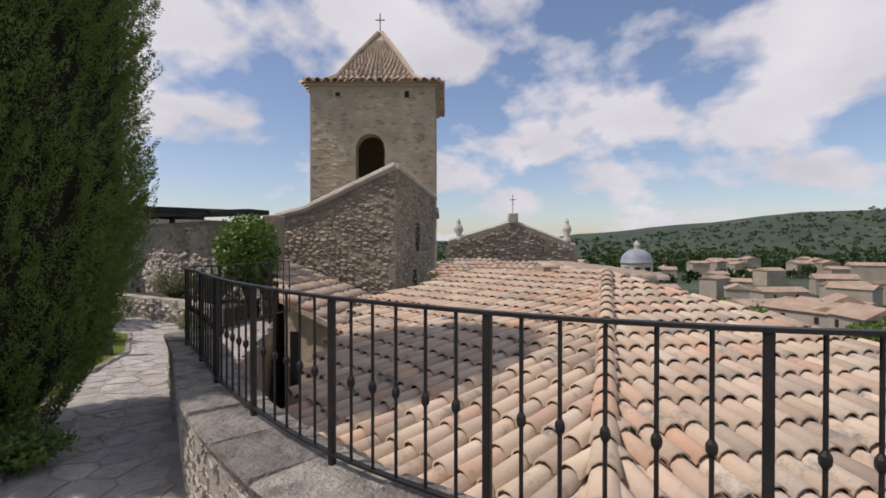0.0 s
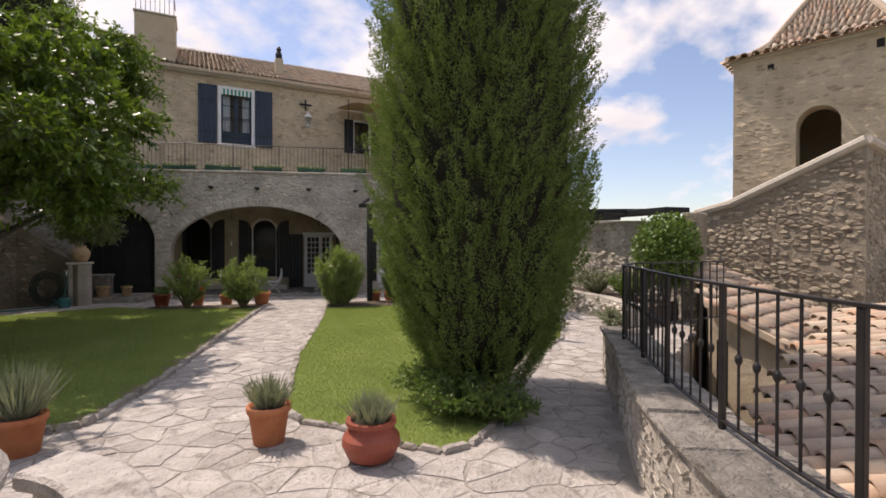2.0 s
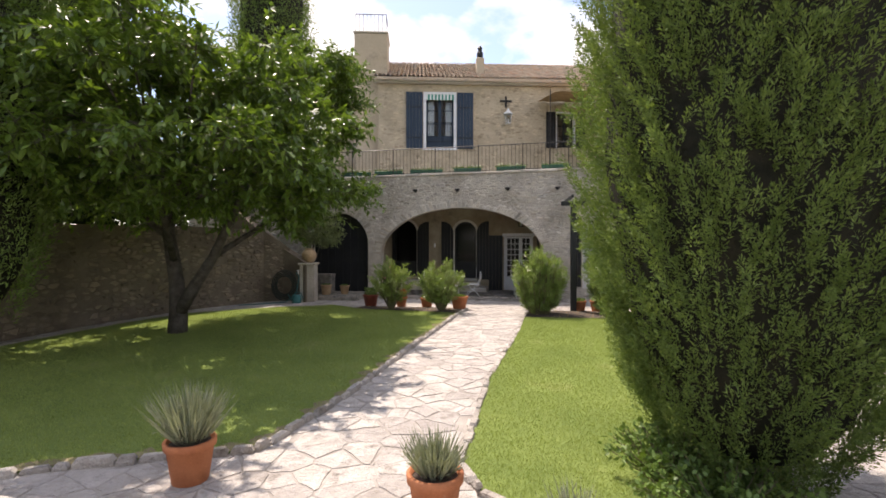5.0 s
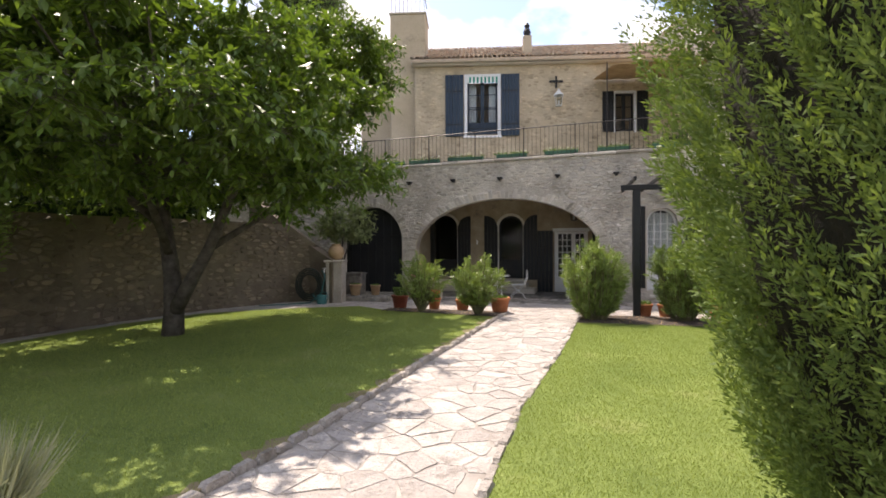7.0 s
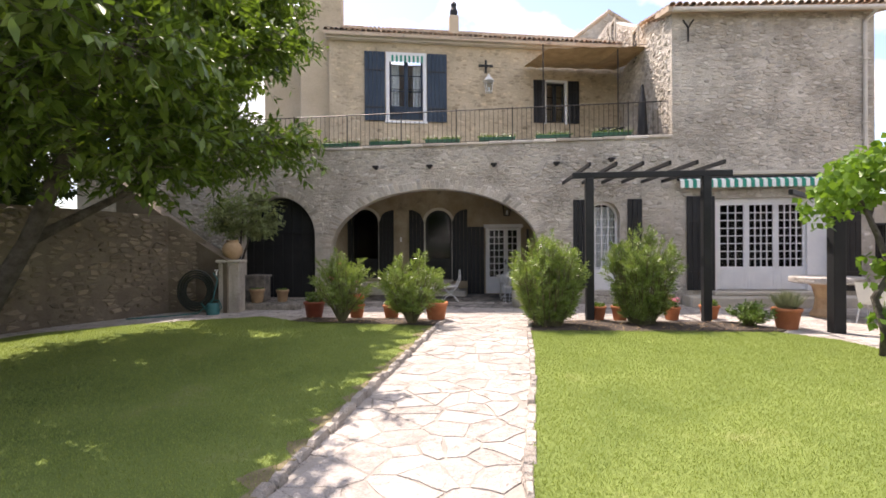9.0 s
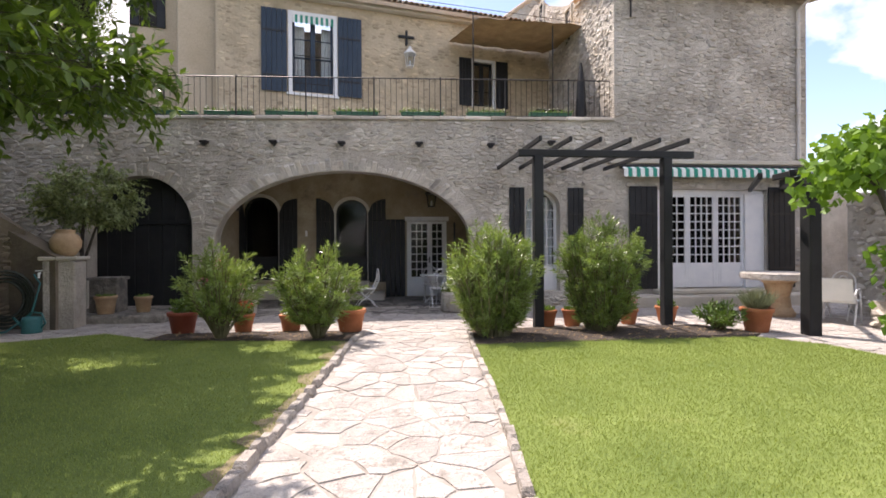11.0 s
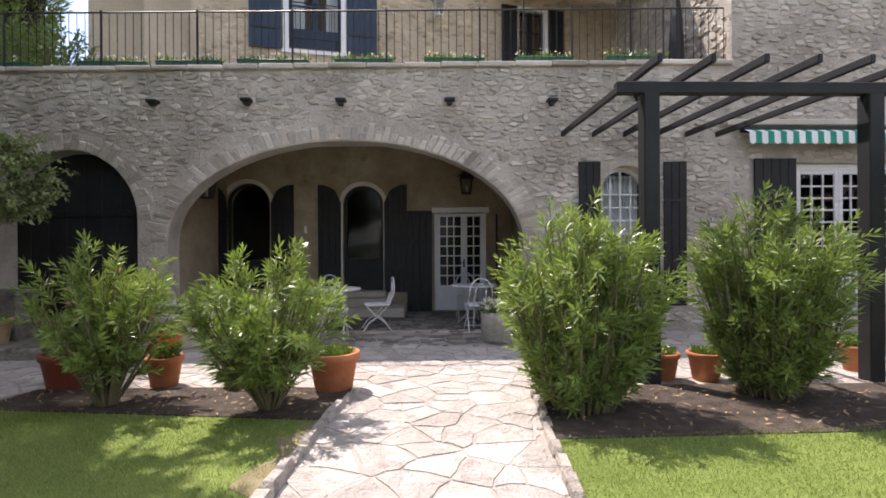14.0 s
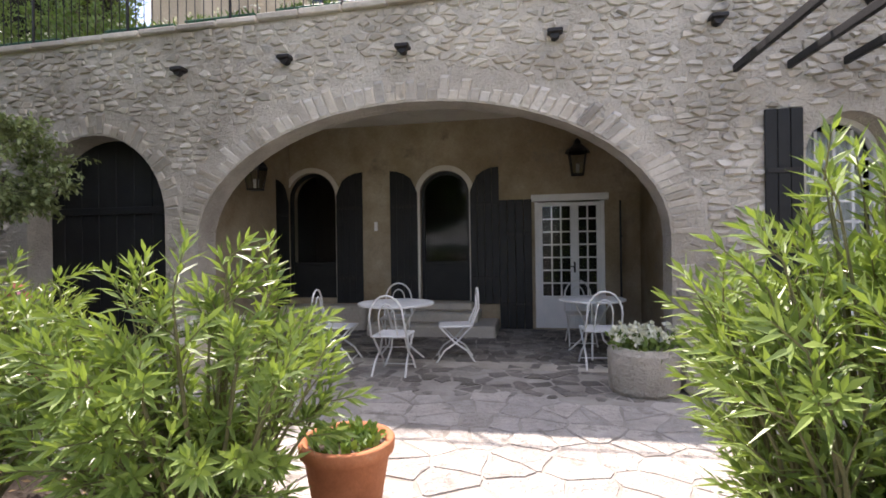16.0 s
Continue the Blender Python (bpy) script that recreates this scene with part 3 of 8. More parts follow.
# gable of the rear building, seen over the roof between house and wing
REAR = [(1.3, 7.0), (1.3, 9.95), (3.75, 11.75), (6.6, 9.9), (6.6, 7.0)]
wall_rear_gable = tagged(part("wall_rear_gable", solid_wall(REAR, [[(3.25, 9.35), (3.25, 10.55), (3.70, 10.55), (3.70, 9.35)]], 26.6, 27.1), MORTAR), "rubble stone gable of the building behind the house", "wall", kind="structure")

# porch: floor, back wall, sides, ceiling
WIN_A = arch_loop(-6.25, -5.28, 0.50, 2.35, 2.82, 14)
WIN_B = arch_loop(-3.70, -2.82, 0.46, 2.35, 2.76, 14)
DOOR = [(-1.70, 0.0), (-1.70, 2.16), (-0.55, 2.16), (-0.55, 0.0)]
YB = 20.75
back = [(-6.6, -0.1), (-6.6, 3.62), (0.35, 3.62), (0.35, -0.1)]
tagged(part("wall_porch", solid_wall(back, [WIN_A, WIN_B, [(x, max(z, -0.05)) for x, z in DOOR]], YB, YB + 0.4), PORCH), "ochre plaster back wall of the vaulted porch", "wall", kind="structure")
g = Geo().box(-6.45, Y0 + 0.36, -0.1, -6.2, YB, 3.62).box(0.0, Y0 + 0.36, -0.1, 0.3, YB, 3.62)
tagged(part("wall_porch_side", g, PORCH), "ochre plaster side walls of the porch", "wall", kind="structure")
tagged(part("ceiling", Geo().box(-13.6, Y0 + 0.36, 3.62, 3.18, 23.5, 4.0), LIME), "plastered porch ceiling under the terrace", "ceiling", kind="structure")
tagged(part("floor_porch", Geo().box(-9.5, 18.2, -0.2, 3.2, 21.2, -0.016), JOINT), "stone floor of the porch", "floor", kind="structure")
# the garage behind the small arch, its walls coloured near-black as unlit space
tagged(part("wall_store", Geo().box(-9.3, 19.2, -0.1, -6.45, 19.4, 3.62).box(-9.5, 18.5, -0.1, -9.3, 19.4, 3.62), OPENING_SHADE), "near-black wall standing in for the shade behind the small arch", "wall", kind="structure")
# unseen room shell behind the glazing, darkness put into its colour
tagged(part("wall_room", Geo().box(-6.6, 22.4, -0.1, 0.35, 22.6, 3.62).box(0.3, 20.0, 0, 7.6, 20.2, 3.62).box(-6.6, 21.15, -0.1, -6.45, 22.4, 3.62).box(0.2, 21.15, -0.1, 0.35, 22.4, 3.62), OPENING_SHADE), "near-black walls standing in for the unlit room behind the windows", "wall", kind="structure")
tagged(part("floor_room", Geo().box(-6.6, 21.15, -0.2, 7.6, 24.0, 0.0).box(0.35, 18.5, -0.2, 7.6, 21.15, 0.3), OPENING_SHADE), "near-black floor standing in for the unlit room behind the windows", "floor", kind="structure")

# upper storey, set back and turned a little
HOUSE = Matrix.Translation((-6.9, 20.6, 0)) @ Matrix.Rotation(math.atan2(2.25, 10.25), 4, "Z")
U = lambda x: (x + 6.9) * 1.0238
UP_WIN = [(U(-5.0), 5.9), (U(-5.0), 8.12), (U(-3.76), 8.12), (U(-3.76), 5.9)]
UP_WIN2 = [(U(0.44), 5.95), (U(0.44), 7.42), (U(1.18), 7.42), (U(1.18), 5.95)]
upper = part("wall_upper", solid_wall([(0, 4.0), (0, 8.62), (10.5, 8.62), (10.5, 4.0)], [UP_WIN, UP_WIN2], 0.0, 0.45), OCHRE)
upper.matrix_basis = HOUSE
tagged(upper, "ochre stone wall of the upper storey", "wall", kind="structure")
g = Geo().box(0.0, 0.45, 4.0, 0.4, 6, 9.6).box(0.4, 5.6, 4, 10.5, 6, 9.6).box(0.4, 2.2, 4.0, 10.5, 2.4, 8.6)
room = part("wall_upper_end", g, RENDER)
room.matrix_basis = HOUSE
tagged(room, "end walls of the upper storey", "wall", kind="structure")

# left boundary wall and the stair wall
def run_wall(name, pts, z_tops, thick, label, mat=MORTAR, z0=-0.1):
    g = Geo()
    n = len(pts)
    lo, off = [Vector((x, y, 0)) for x, y in pts], []
    for i in range(n):
        d = (lo[min(i + 1, n - 1)] - lo[max(i - 1, 0)]).normalized()
        off.append(lo[i] + Vector((-d.y, d.x, 0)) * thick)
    P = []
    for i in range(n):
        for p, z in ((lo[i], z0), (lo[i], z_tops[i]), (off[i], z_tops[i]), (off[i], z0)):
            P.append((p.x, p.y, z))
    F = [(0, 1, 2, 3), tuple(4 * (n - 1) + k for k in (3, 2, 1, 0))]
    for i in range(n - 1):
        F += [(4 * i + k, 4 * (i + 1) + k, 4 * (i + 1) + (k + 1) % 4, 4 * i + (k + 1) % 4) for k in range(4)]
    g.add(P, F)
    me = g.mesh(name)
    bm = bmesh.new(); bm.from_mesh(me)
    bmesh.ops.recalc_face_normals(bm, faces=list(bm.faces)); bm.to_mesh(me); bm.free()
    return tagged(part(name, me, mat), label, "wall", kind="structure")


# boundary and stair walls carry tree shade in their brown colours
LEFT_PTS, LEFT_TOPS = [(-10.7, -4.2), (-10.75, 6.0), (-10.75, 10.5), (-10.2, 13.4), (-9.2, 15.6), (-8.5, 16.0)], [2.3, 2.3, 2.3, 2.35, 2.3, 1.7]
wall_left = run_wall("wall_left", LEFT_PTS, LEFT_TOPS, 0.5, "brown rubble boundary wall beside the lawn, tree shade in its colour", SHADED_BROWN_MORTAR)
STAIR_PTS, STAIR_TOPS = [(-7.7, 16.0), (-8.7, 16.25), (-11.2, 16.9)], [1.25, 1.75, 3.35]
wall_stair = run_wall("wall_stair", STAIR_PTS[::-1], STAIR_TOPS[::-1], -0.35, "sloping rubble parapet of the garden stair", SHADED_BROWN_MORTAR)

# low wall that carries the railing
LOW_PTS = [(2.55, 5.45), (1.9, 4.15), (1.2, 2.9), (0.78, 1.85), (0.55, 1.0), (0.47, 0.2), (0.52, -0.55), (0.8, -1.5), (1.5, -4.2)]
wall_low = run_wall("wall_low", LOW_PTS, [0.66] * len(LOW_PTS), 0.46, "low curved rubble wall carrying an iron railing", z0=-4)
# parapet closing the terrace behind the start
tagged(part("wall_rear", Geo().box(-10.7, -4.6, -0.1, 2.0, -4.2, 1.1), MORTAR), "low stone wall closing the terrace", "wall", kind="structure")

# boundary on the church side, the raised bed in front of it, and the wall beyond the wing
RIGHT_PTS = [(7.4, 9.5), (7.2, 11.5), (7.0, 13.8), (7.3, 16.0)]
wall_right = run_wall("wall_right", RIGHT_PTS, [2.35, 2.45, 2.4, 2.4], -0.4, "ruined rubble stone garden wall", z0=-3)
BED_PTS = [(5.2, 8.6), (5.5, 10.2), (5.6, 12.2), (5.9, 14.2)]
wall_bed = run_wall("wall_bed", BED_PTS, [0.5, 0.52, 0.5, 0.45], -0.3, "low dry stone wall of a raised bed")
tagged(part("bed_soil", Geo().prism([(5.4, 8.6), (7.1, 9.4), (6.95, 13.8), (6.1, 14.2), (5.8, 12.2), (5.7, 10.2)], 0, 0.42), SOIL), "dry soil of the raised bed", "flower bed", kind="structure")
east = solid_wall([(8.12, -0.1), (8.12, 2.9), (13.5, 2.9), (13.5, -0.1)], [[(8.75, 0.9), (8.75, 2.15), (9.65, 2.15), (9.65, 0.9)]], 19.4, 19.8)
tagged(part("wall_east", east, MORTAR), "grey stone outbuilding wall with a barred window", "wall", kind="structure")
tagged(part("wall_east_end", Geo().box(12.6, 14.5, -0.1, 13.0, 19.4, 2.5), MORTAR), "pale stone wall beyond the terrace", "wall", kind="structure")

# ---- the church below the garden: its own axes, x across, y away ----
CHURCH = Matrix.Translation((-0.93, -0.61, 0)) @ Matrix.Rotation(radians(-59.5), 4, "Z")
HIP_X, HIP_Y, HIP_Z, PITCH = 0.71, 2.0, 0.30, 0.175
roof_left = lambda x, y: HIP_Z + PITCH * 0.707 * ((x - HIP_X) + (y - HIP_Y))
roof_right = lambda x, y: HIP_Z + PITCH * (-0.14 * (x - HIP_X) + 0.99 * (y - HIP_Y))
FACET_LEFT = [(0.75, 2.25), (2.75, 8.1), (0.6, 9.7), (-1.3, 8.2), (-1.35, 3.7), (-0.6, 2.75)]
FACET_RIGHT = [(0.75, 2.25), (2.75, 8.1), (4.5, 4.9), (5.6, 2.6), (2.8, 1.75)]


def canal_tile(n=5):
    """A half-round clay tile, its wide end low (towards -y), 0.42 long, with a thick lip."""
    g = Geo()
    P = []
    for y, r, rise in ((-0.21, 0.080, 0.006), (0.21, 0.066, -0.012)):
        for rr in (r, r - 0.016):
            for i in range(n + 1):
                a = math.pi * i / n
                P.append((-rr * math.cos(a), y, rr * math.sin(a) * 1.0 + rise))
    m = n + 1
    F = []
    for i in range(n):
        F.append((i, i + 1, 2 * m + i + 1, 2 * m + i))
        F.append((i + 1, i, m + i, m + i + 1))
    g.add(P, F)
    return g


TILE_GEO = canal_tile()
TILE_MESH = TILE_GEO.mesh("tile", True)
TILE_MESH.materials.append(TILE_PIECE)


def tile_places(rng, poly, height, up, spacing=0.172, step=0.345):
    """Poses of tiles over a sloping facet: poly in plan, height(x, y), up the plan direction of the slope."""
    ux, uy = up
    L = math.hypot(ux, uy)
    ux, uy = ux / L, uy / L
    sx, sy = uy, -ux
    s = [x * sx + y * sy for x, y in poly]
    t = [x * ux + y * uy for x, y in poly]
    out = []
    for i in range(int((max(s) - min(s)) / spacing) + 1):
        a = min(s) + (i + 0.5) * spacing
        shift = rng.uniform(-0.03, 0.03)
        for j in range(int((max(t) - min(t)) / step) + 1):
            b = min(t) + (j + 0.5) * step + shift
            x, y = a * sx + b * ux, a * sy + b * uy
            if not inside(x, y, poly):
                continue
            z = height(x, y)
            slope = math.atan((height(x + ux * 0.1, y + uy * 0.1) - z) / 0.1)
            m = Matrix.Translation((x, y, z + 0.02)) @ Matrix.Rotation(math.atan2(uy, ux) - math.pi / 2, 4, "Z") @ Matrix.Rotation(slope - 0.035 + rng.uniform(-0.022, 0.022), 4, "X") @ Matrix.Rotation(rng.gauss(0, 0.03), 4, "Z") @ Matrix.Rotation(rng.gauss(0, 0.03), 4, "Y")
            out.append(m)
    return out


def joined_tiles(places, name="tiles", mat=None):
    g = Geo()
    P = [Vector(p) for p in TILE_GEO.v]
    for m in places:
        g.add([m @ p for p in P], TILE_GEO.f)
    return g


def facet_slab(poly, height, drop=0.12):
    g = Geo()
    n = len(poly)
    g.add([(x, y, height(x, y)) for x, y in poly] + [(x, y, height(x, y) - drop) for x, y in poly],
          [tuple(range(n)), tuple(range(2 * n - 1, n - 1, -1))] + [(i, n + i, n + (i + 1) % n, (i + 1) % n) for i in range(n)])
    return g


church = thing("church", "stone chapel below the garden under a clay tile hip roof", "church", at=CHURCH)
rt = random.Random(11)
church_roof = part("roof", facet_slab(FACET_LEFT, roof_left), TILE, church)
part("roof", facet_slab(FACET_RIGHT, roof_right), TILE, church)
near_tiles, far_tiles = [], []
for poly, height, up in ((FACET_LEFT, roof_left, (0.707, 0.707)), (FACET_RIGHT, roof_right, (-0.14, 0.99))):
    for m in tile_places(rt, poly, height, up):
        (near_tiles if m.translation.y < 4.3 else far_tiles).append(m)
near_tiles.sort(key=lambda m: m.translation.y)
far_tiles += near_tiles[260:]
near_tiles = near_tiles[:260]
ob = part("tiles", joined_tiles(far_tiles), TILE, church, smooth=True)
ob["kind"] = "stuff"
ridge_m = []
for i in range(20):
    k = (i + 0.3) / 20
    x, y = 0.75 + 2.0 * k, 2.25 + 5.85 * k
    z = roof_left(x, y) + 0.07
    ridge_m.append(Matrix.Translation((x, y, z)) @ Matrix.Rotation(math.atan2(5.85, 2.0) - math.pi / 2, 4, "Z") @ Matrix.Rotation(0.12, 4, "X") @ Matrix.Diagonal((1.25, 1, 1.25, 1)))
ob = part("ridge_tiles", joined_tiles(ridge_m), TILE, church, smooth=True)
g = Geo()
for poly, height in ((FACET_LEFT, roof_left), (FACET_RIGHT, roof_right)):
    n = len(poly)
    cx, cy = sum(p[0] for p in poly) / n, sum(p[1] for p in poly) / n
    q = [(cx + (x - cx) * 0.95, cy + (y - cy) * 0.95) for x, y in poly]
    g.add([(x, y, -12) for x, y in q] + [(x, y, height(x, y) - 0.1) for x, y in q], [(i, (i + 1) % n, n + (i + 1) % n, n + i) for i in range(n)])
part("wall", g, STONE, church)
# roofs of the nave beyond the hip
for poly, z0, up, pitch in (([(-0.2, 10.2), (1.9, 9.4), (3.0, 10.6), (0.3, 12.2)], 0.98, (0.35, 0.94), 0.16), ([(-0.3, 12.6), (2.2, 11.2), (3.4, 12.8), (0.2, 14.6)], 1.02, (0.35, 0.94), 0.16), ([(2.75, 8.1), (4.2, 9.4), (5.4, 12.2), (3.4, 13.5), (1.8, 9.4)], 1.26, (-0.8, 0.1), 0.12)):
    L = math.hypot(*up)
    h = lambda x, y, p=poly, z0=z0, up=up, k=pitch, L=L: z0 + k * ((x - p[0][0]) * up[0] + (y - p[0][1]) * up[1]) / L
    part("roof", facet_slab(poly, h), TILE, church)
    ob = part("tiles", joined_tiles(tile_places(rt, poly, h, up)), TILE, church, smooth=True)
    ob["kind"] = "stuff"
    n = len(poly)
    part("wall", Geo().add([(x, y, -12) for x, y in poly] + [(x, y, h(x, y) - 0.12) for x, y in poly], [(i, (i + 1) % n, n + (i + 1) % n, n + i) for i in range(n)]), STONE, church)

# bell tower
TX0, TX1, TY0, TY1, TOP = -5.2, -0.31, 19.0, 23.7, 8.0
tower = thing("bell_tower", "square stone bell tower under a steep clay tile roof", "bell tower", at=CHURCH)
bell_hole = arch_loop(-3.42, -2.28, 4.0, 5.55, 6.15, 12)
part("wall", solid_wall([(TX0, -12), (TX0, TOP), (TX1, TOP), (TX1, -12)], [bell_hole], TY0, TY0 + 0.7), OCHRE, tower)
part("wall", Geo().box(TX1 - 0.7, TY0 + 0.7, -12, TX1, TY1, TOP), OCHRE, tower)
part("wall", Geo().box(TX0, TY0 + 0.7, -12, TX0 + 0.7, TY1, TOP), OCHRE, tower)
part("wall", Geo().box(TX0 + 0.7, TY1 - 0.7, -12, TX1 - 0.7, TY1, TOP), OCHRE, tower)
# belfry floor coloured near-black to paint the shade inside the tower
part("belfry_floor", Geo().box(TX0 + 0.7, TY0 + 0.7, 3.7, TX1 - 0.7, TY1 - 0.7, 3.95), OPENING_SHADE, tower)
part("sill", Geo().box(-3.6, TY0 - 0.12, 3.86, -2.1, TY0 + 0.3, 4.0, 0.03), DRESSED, tower)
part("string_course", Geo().box(TX1 - 0.02, TY0 - 0.10, 3.05, TX1 + 0.14, TY1 + 0.1, 3.25, 0.03), DRESSED, tower)
part("cornice", Geo().box(TX0 - 0.12, TY0 - 0.12, TOP, TX1 + 0.12, TY1 + 0.12, TOP + 0.10, 0.03), DRESSED, tower)
# dark blocks that paint the shade in two beam holes
part("beam_hole", Geo().box(-4.2, TY0 - 0.012, 7.55, -4.02, TY0 + 0.1, 7.75), OPENING_SHADE, tower)
part("beam_hole", Geo().box(-1.5, TY0 - 0.012, 7.55, -1.32, TY0 + 0.1, 7.80), OPENING_SHADE, tower)
tcx, tcy, half = (TX0 + TX1) / 2, (TY0 + TY1) / 2, (TX1 - TX0) / 2 + 0.16
prof = [(half, TOP + 0.1), (half * 0.78, TOP + 0.26), (half * 0.60, TOP + 0.62), (half * 0.34, TOP + 1.75), (0.08, TOP + 3.0)]


def pyramid_height(r):
    for (r0, z0), (r1, z1) in zip(prof, prof[1:]):
        if r >= r1:
            return z0 + (z1 - z0) * (r0 - r) / (r0 - r1)
    return prof[-1][1]


g = Geo()
for r, z in prof:
    g.v.extend([(tcx - r, tcy - r, z - 0.02), (tcx + r, tcy - r, z - 0.02), (tcx + r, tcy + r, z - 0.02), (tcx - r, tcy + r, z - 0.02)])
for i in range(len(prof) - 1):
    g.f.extend([(4 * i + k, 4 * i + (k + 1) % 4, 4 * i + 4 + (k + 1) % 4, 4 * i + 4 + k) for k in range(4)])
g.f.append((3, 2, 1, 0))
tower_roof = part("roof", g, TILE, tower)
g = Geo()
P0 = [Vector(p) for p in TILE_GEO.v]
for side in range(4):
    turn = Matrix.Translation((tcx, tcy, 0)) @ Matrix.Rotation(side * math.pi / 2, 4, "Z")
    n_rows = 15
    for i in range(n_rows):
        u = (i + 0.5) / n_rows * 2 - 1
        r = half
        while r > 0.18 and r > 0.0:
            z = pyramid_height(r)
            dz = pyramid_height(max(r - 0.05, 0.05)) - z
            slope = math.atan2(dz, 0.05)
            wide = 2 * r / n_rows / 0.196
            if wide > 0.25:
                m = turn @ Matrix.Translation((u * r, -r, z + 0.02)) @ Matrix.Rotation(slope, 4, "X") @ Matrix.Rotation(-u * 0.3, 4, "Z") @ Matrix.Diagonal((min(1.7, wide), 1.0, min(1.5, wide * 0.9), 1))
                g.add([m @ p for p in P0], TILE_GEO.f)
            r -= 0.33 * math.cos(slope)
ob = part("tiles", g, TILE, tower_roof, smooth=True)
ob["kind"] = "stuff"
for sx, sy in ((1, 1), (1, -1), (-1, 1), (-1, -1)):
    g = Geo()
    pts = [(tcx + sx * r, tcy + sy * r, z + 0.06) for r, z in prof]
    part("ridge", Geo().tube(pts, 0.10, 7), TILE, tower_roof)
g = Geo().tube([(tcx, tcy, TOP + 2.9), (tcx, tcy, TOP + 3.95)], 0.025).tube([(tcx - 0.2, tcy, TOP + 3.65), (tcx + 0.2, tcy, TOP + 3.65)], 0.025)
part("cross", g, IRON, tower, "small iron cross")

# annex in front of the tower, with a sloping top
annex = thing("annex", "rubble stone annex with a sloping top against the tower", "annex", at=CHURCH)
A, B, C2, D2 = (-1.32, 13.5), (-4.9, 14.3), (-4.9, TY0), (-0.32, TY0)
tops = {A: 3.98, B: 2.62, C2: 2.9, D2: 3.6}
loop = [B, (-4.0, 14.1), A, D2, C2]
zt = [2.62, 2.82, 3.98, 3.6, 2.9]
n = len(loop)
g = Geo().add([(x, y, -12) for x, y in loop] + [(x, y, z) for (x, y), z in zip(loop, zt)], [(i, (i + 1) % n, n + (i + 1) % n, n + i) for i in range(n)] + [tuple(range(n, 2 * n))])
part("wall", g, TOWER_MORTAR, annex)
for (a, za), (b, zb) in (((loop[0], zt[0]), (loop[1], zt[1])), ((loop[1], zt[1]), (loop[2], zt[2])), ((loop[2], zt[2]), (loop[3], zt[3]))):
    part("coping", Geo().tube([(a[0], a[1], za + 0.02), (b[0], b[1], zb + 0.02)], 0.11, 8), DRESSED, annex)
slit = Geo().box(-0.06, 0, 0, 0.06, 0.12, 1.1)
d = Vector((D2[0] - A[0], D2[1] - A[1], 0)).normalized()
# slits are near-black slabs, their inner shade put into the colour
for k, z0, h in ((2.6, 1.6, 0.9), (2.2, -0.3, 1.3)):
    p = Vector((A[0], A[1], 0)) + d * k
    part("slit", Geo().box(-0.03, -0.22, z0, 0.02, 0.22, z0 + h, 0, Matrix.Translation((p.x + 0.012, p.y, 0)) @ Matrix.Rotation(math.atan2(d.y, d.x) - math.pi / 2, 4, "Z")), OPENING_SHADE, annex)
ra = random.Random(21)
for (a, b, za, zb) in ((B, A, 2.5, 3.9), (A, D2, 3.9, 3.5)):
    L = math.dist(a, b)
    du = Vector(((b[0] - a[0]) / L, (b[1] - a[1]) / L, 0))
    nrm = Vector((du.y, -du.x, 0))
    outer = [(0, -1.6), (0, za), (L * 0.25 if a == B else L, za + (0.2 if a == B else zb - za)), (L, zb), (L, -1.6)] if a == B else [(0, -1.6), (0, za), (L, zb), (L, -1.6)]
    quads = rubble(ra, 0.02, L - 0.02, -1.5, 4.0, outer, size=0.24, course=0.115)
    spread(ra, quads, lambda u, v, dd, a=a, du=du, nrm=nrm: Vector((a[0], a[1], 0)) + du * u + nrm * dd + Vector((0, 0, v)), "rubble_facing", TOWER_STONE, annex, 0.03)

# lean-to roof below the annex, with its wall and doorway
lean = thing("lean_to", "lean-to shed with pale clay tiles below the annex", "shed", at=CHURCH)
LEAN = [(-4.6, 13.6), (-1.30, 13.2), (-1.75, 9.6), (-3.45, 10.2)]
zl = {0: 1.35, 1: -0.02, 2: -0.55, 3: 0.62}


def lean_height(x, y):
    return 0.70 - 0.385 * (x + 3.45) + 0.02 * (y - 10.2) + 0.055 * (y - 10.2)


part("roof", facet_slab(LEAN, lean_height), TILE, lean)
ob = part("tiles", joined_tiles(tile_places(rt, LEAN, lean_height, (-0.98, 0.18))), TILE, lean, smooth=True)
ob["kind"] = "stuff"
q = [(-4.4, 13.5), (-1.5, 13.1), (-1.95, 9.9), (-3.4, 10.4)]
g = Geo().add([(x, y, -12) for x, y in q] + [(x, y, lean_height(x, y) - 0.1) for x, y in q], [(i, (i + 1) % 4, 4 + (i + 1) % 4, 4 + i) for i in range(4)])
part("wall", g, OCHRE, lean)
# dark slab painting the shade of an open doorway
part("doorway", Geo().box(-3.25, 10.28, -1.4, -2.85, 10.6, -0.05), OPENING_SHADE, lean)

# ruined pillar and flank wall with the climbing shrub
pillar = thing("pillar", "broken rubble stone pillar at the end of a wall", "pillar", at=CHURCH)
part("shaft", Geo().box(-4.55, 12.2, -12, -4.2, 12.9, 2.55, 0.03), TOWER_MORTAR, pillar)
quads = rubble(ra, -4.55, -4.2, -0.5, 2.5, size=0.22, course=0.13)
spread(ra, quads, lambda u, v, dd: Vector((u, 12.2 - dd, v)), "rubble_facing", TOWER_STONE, pillar)

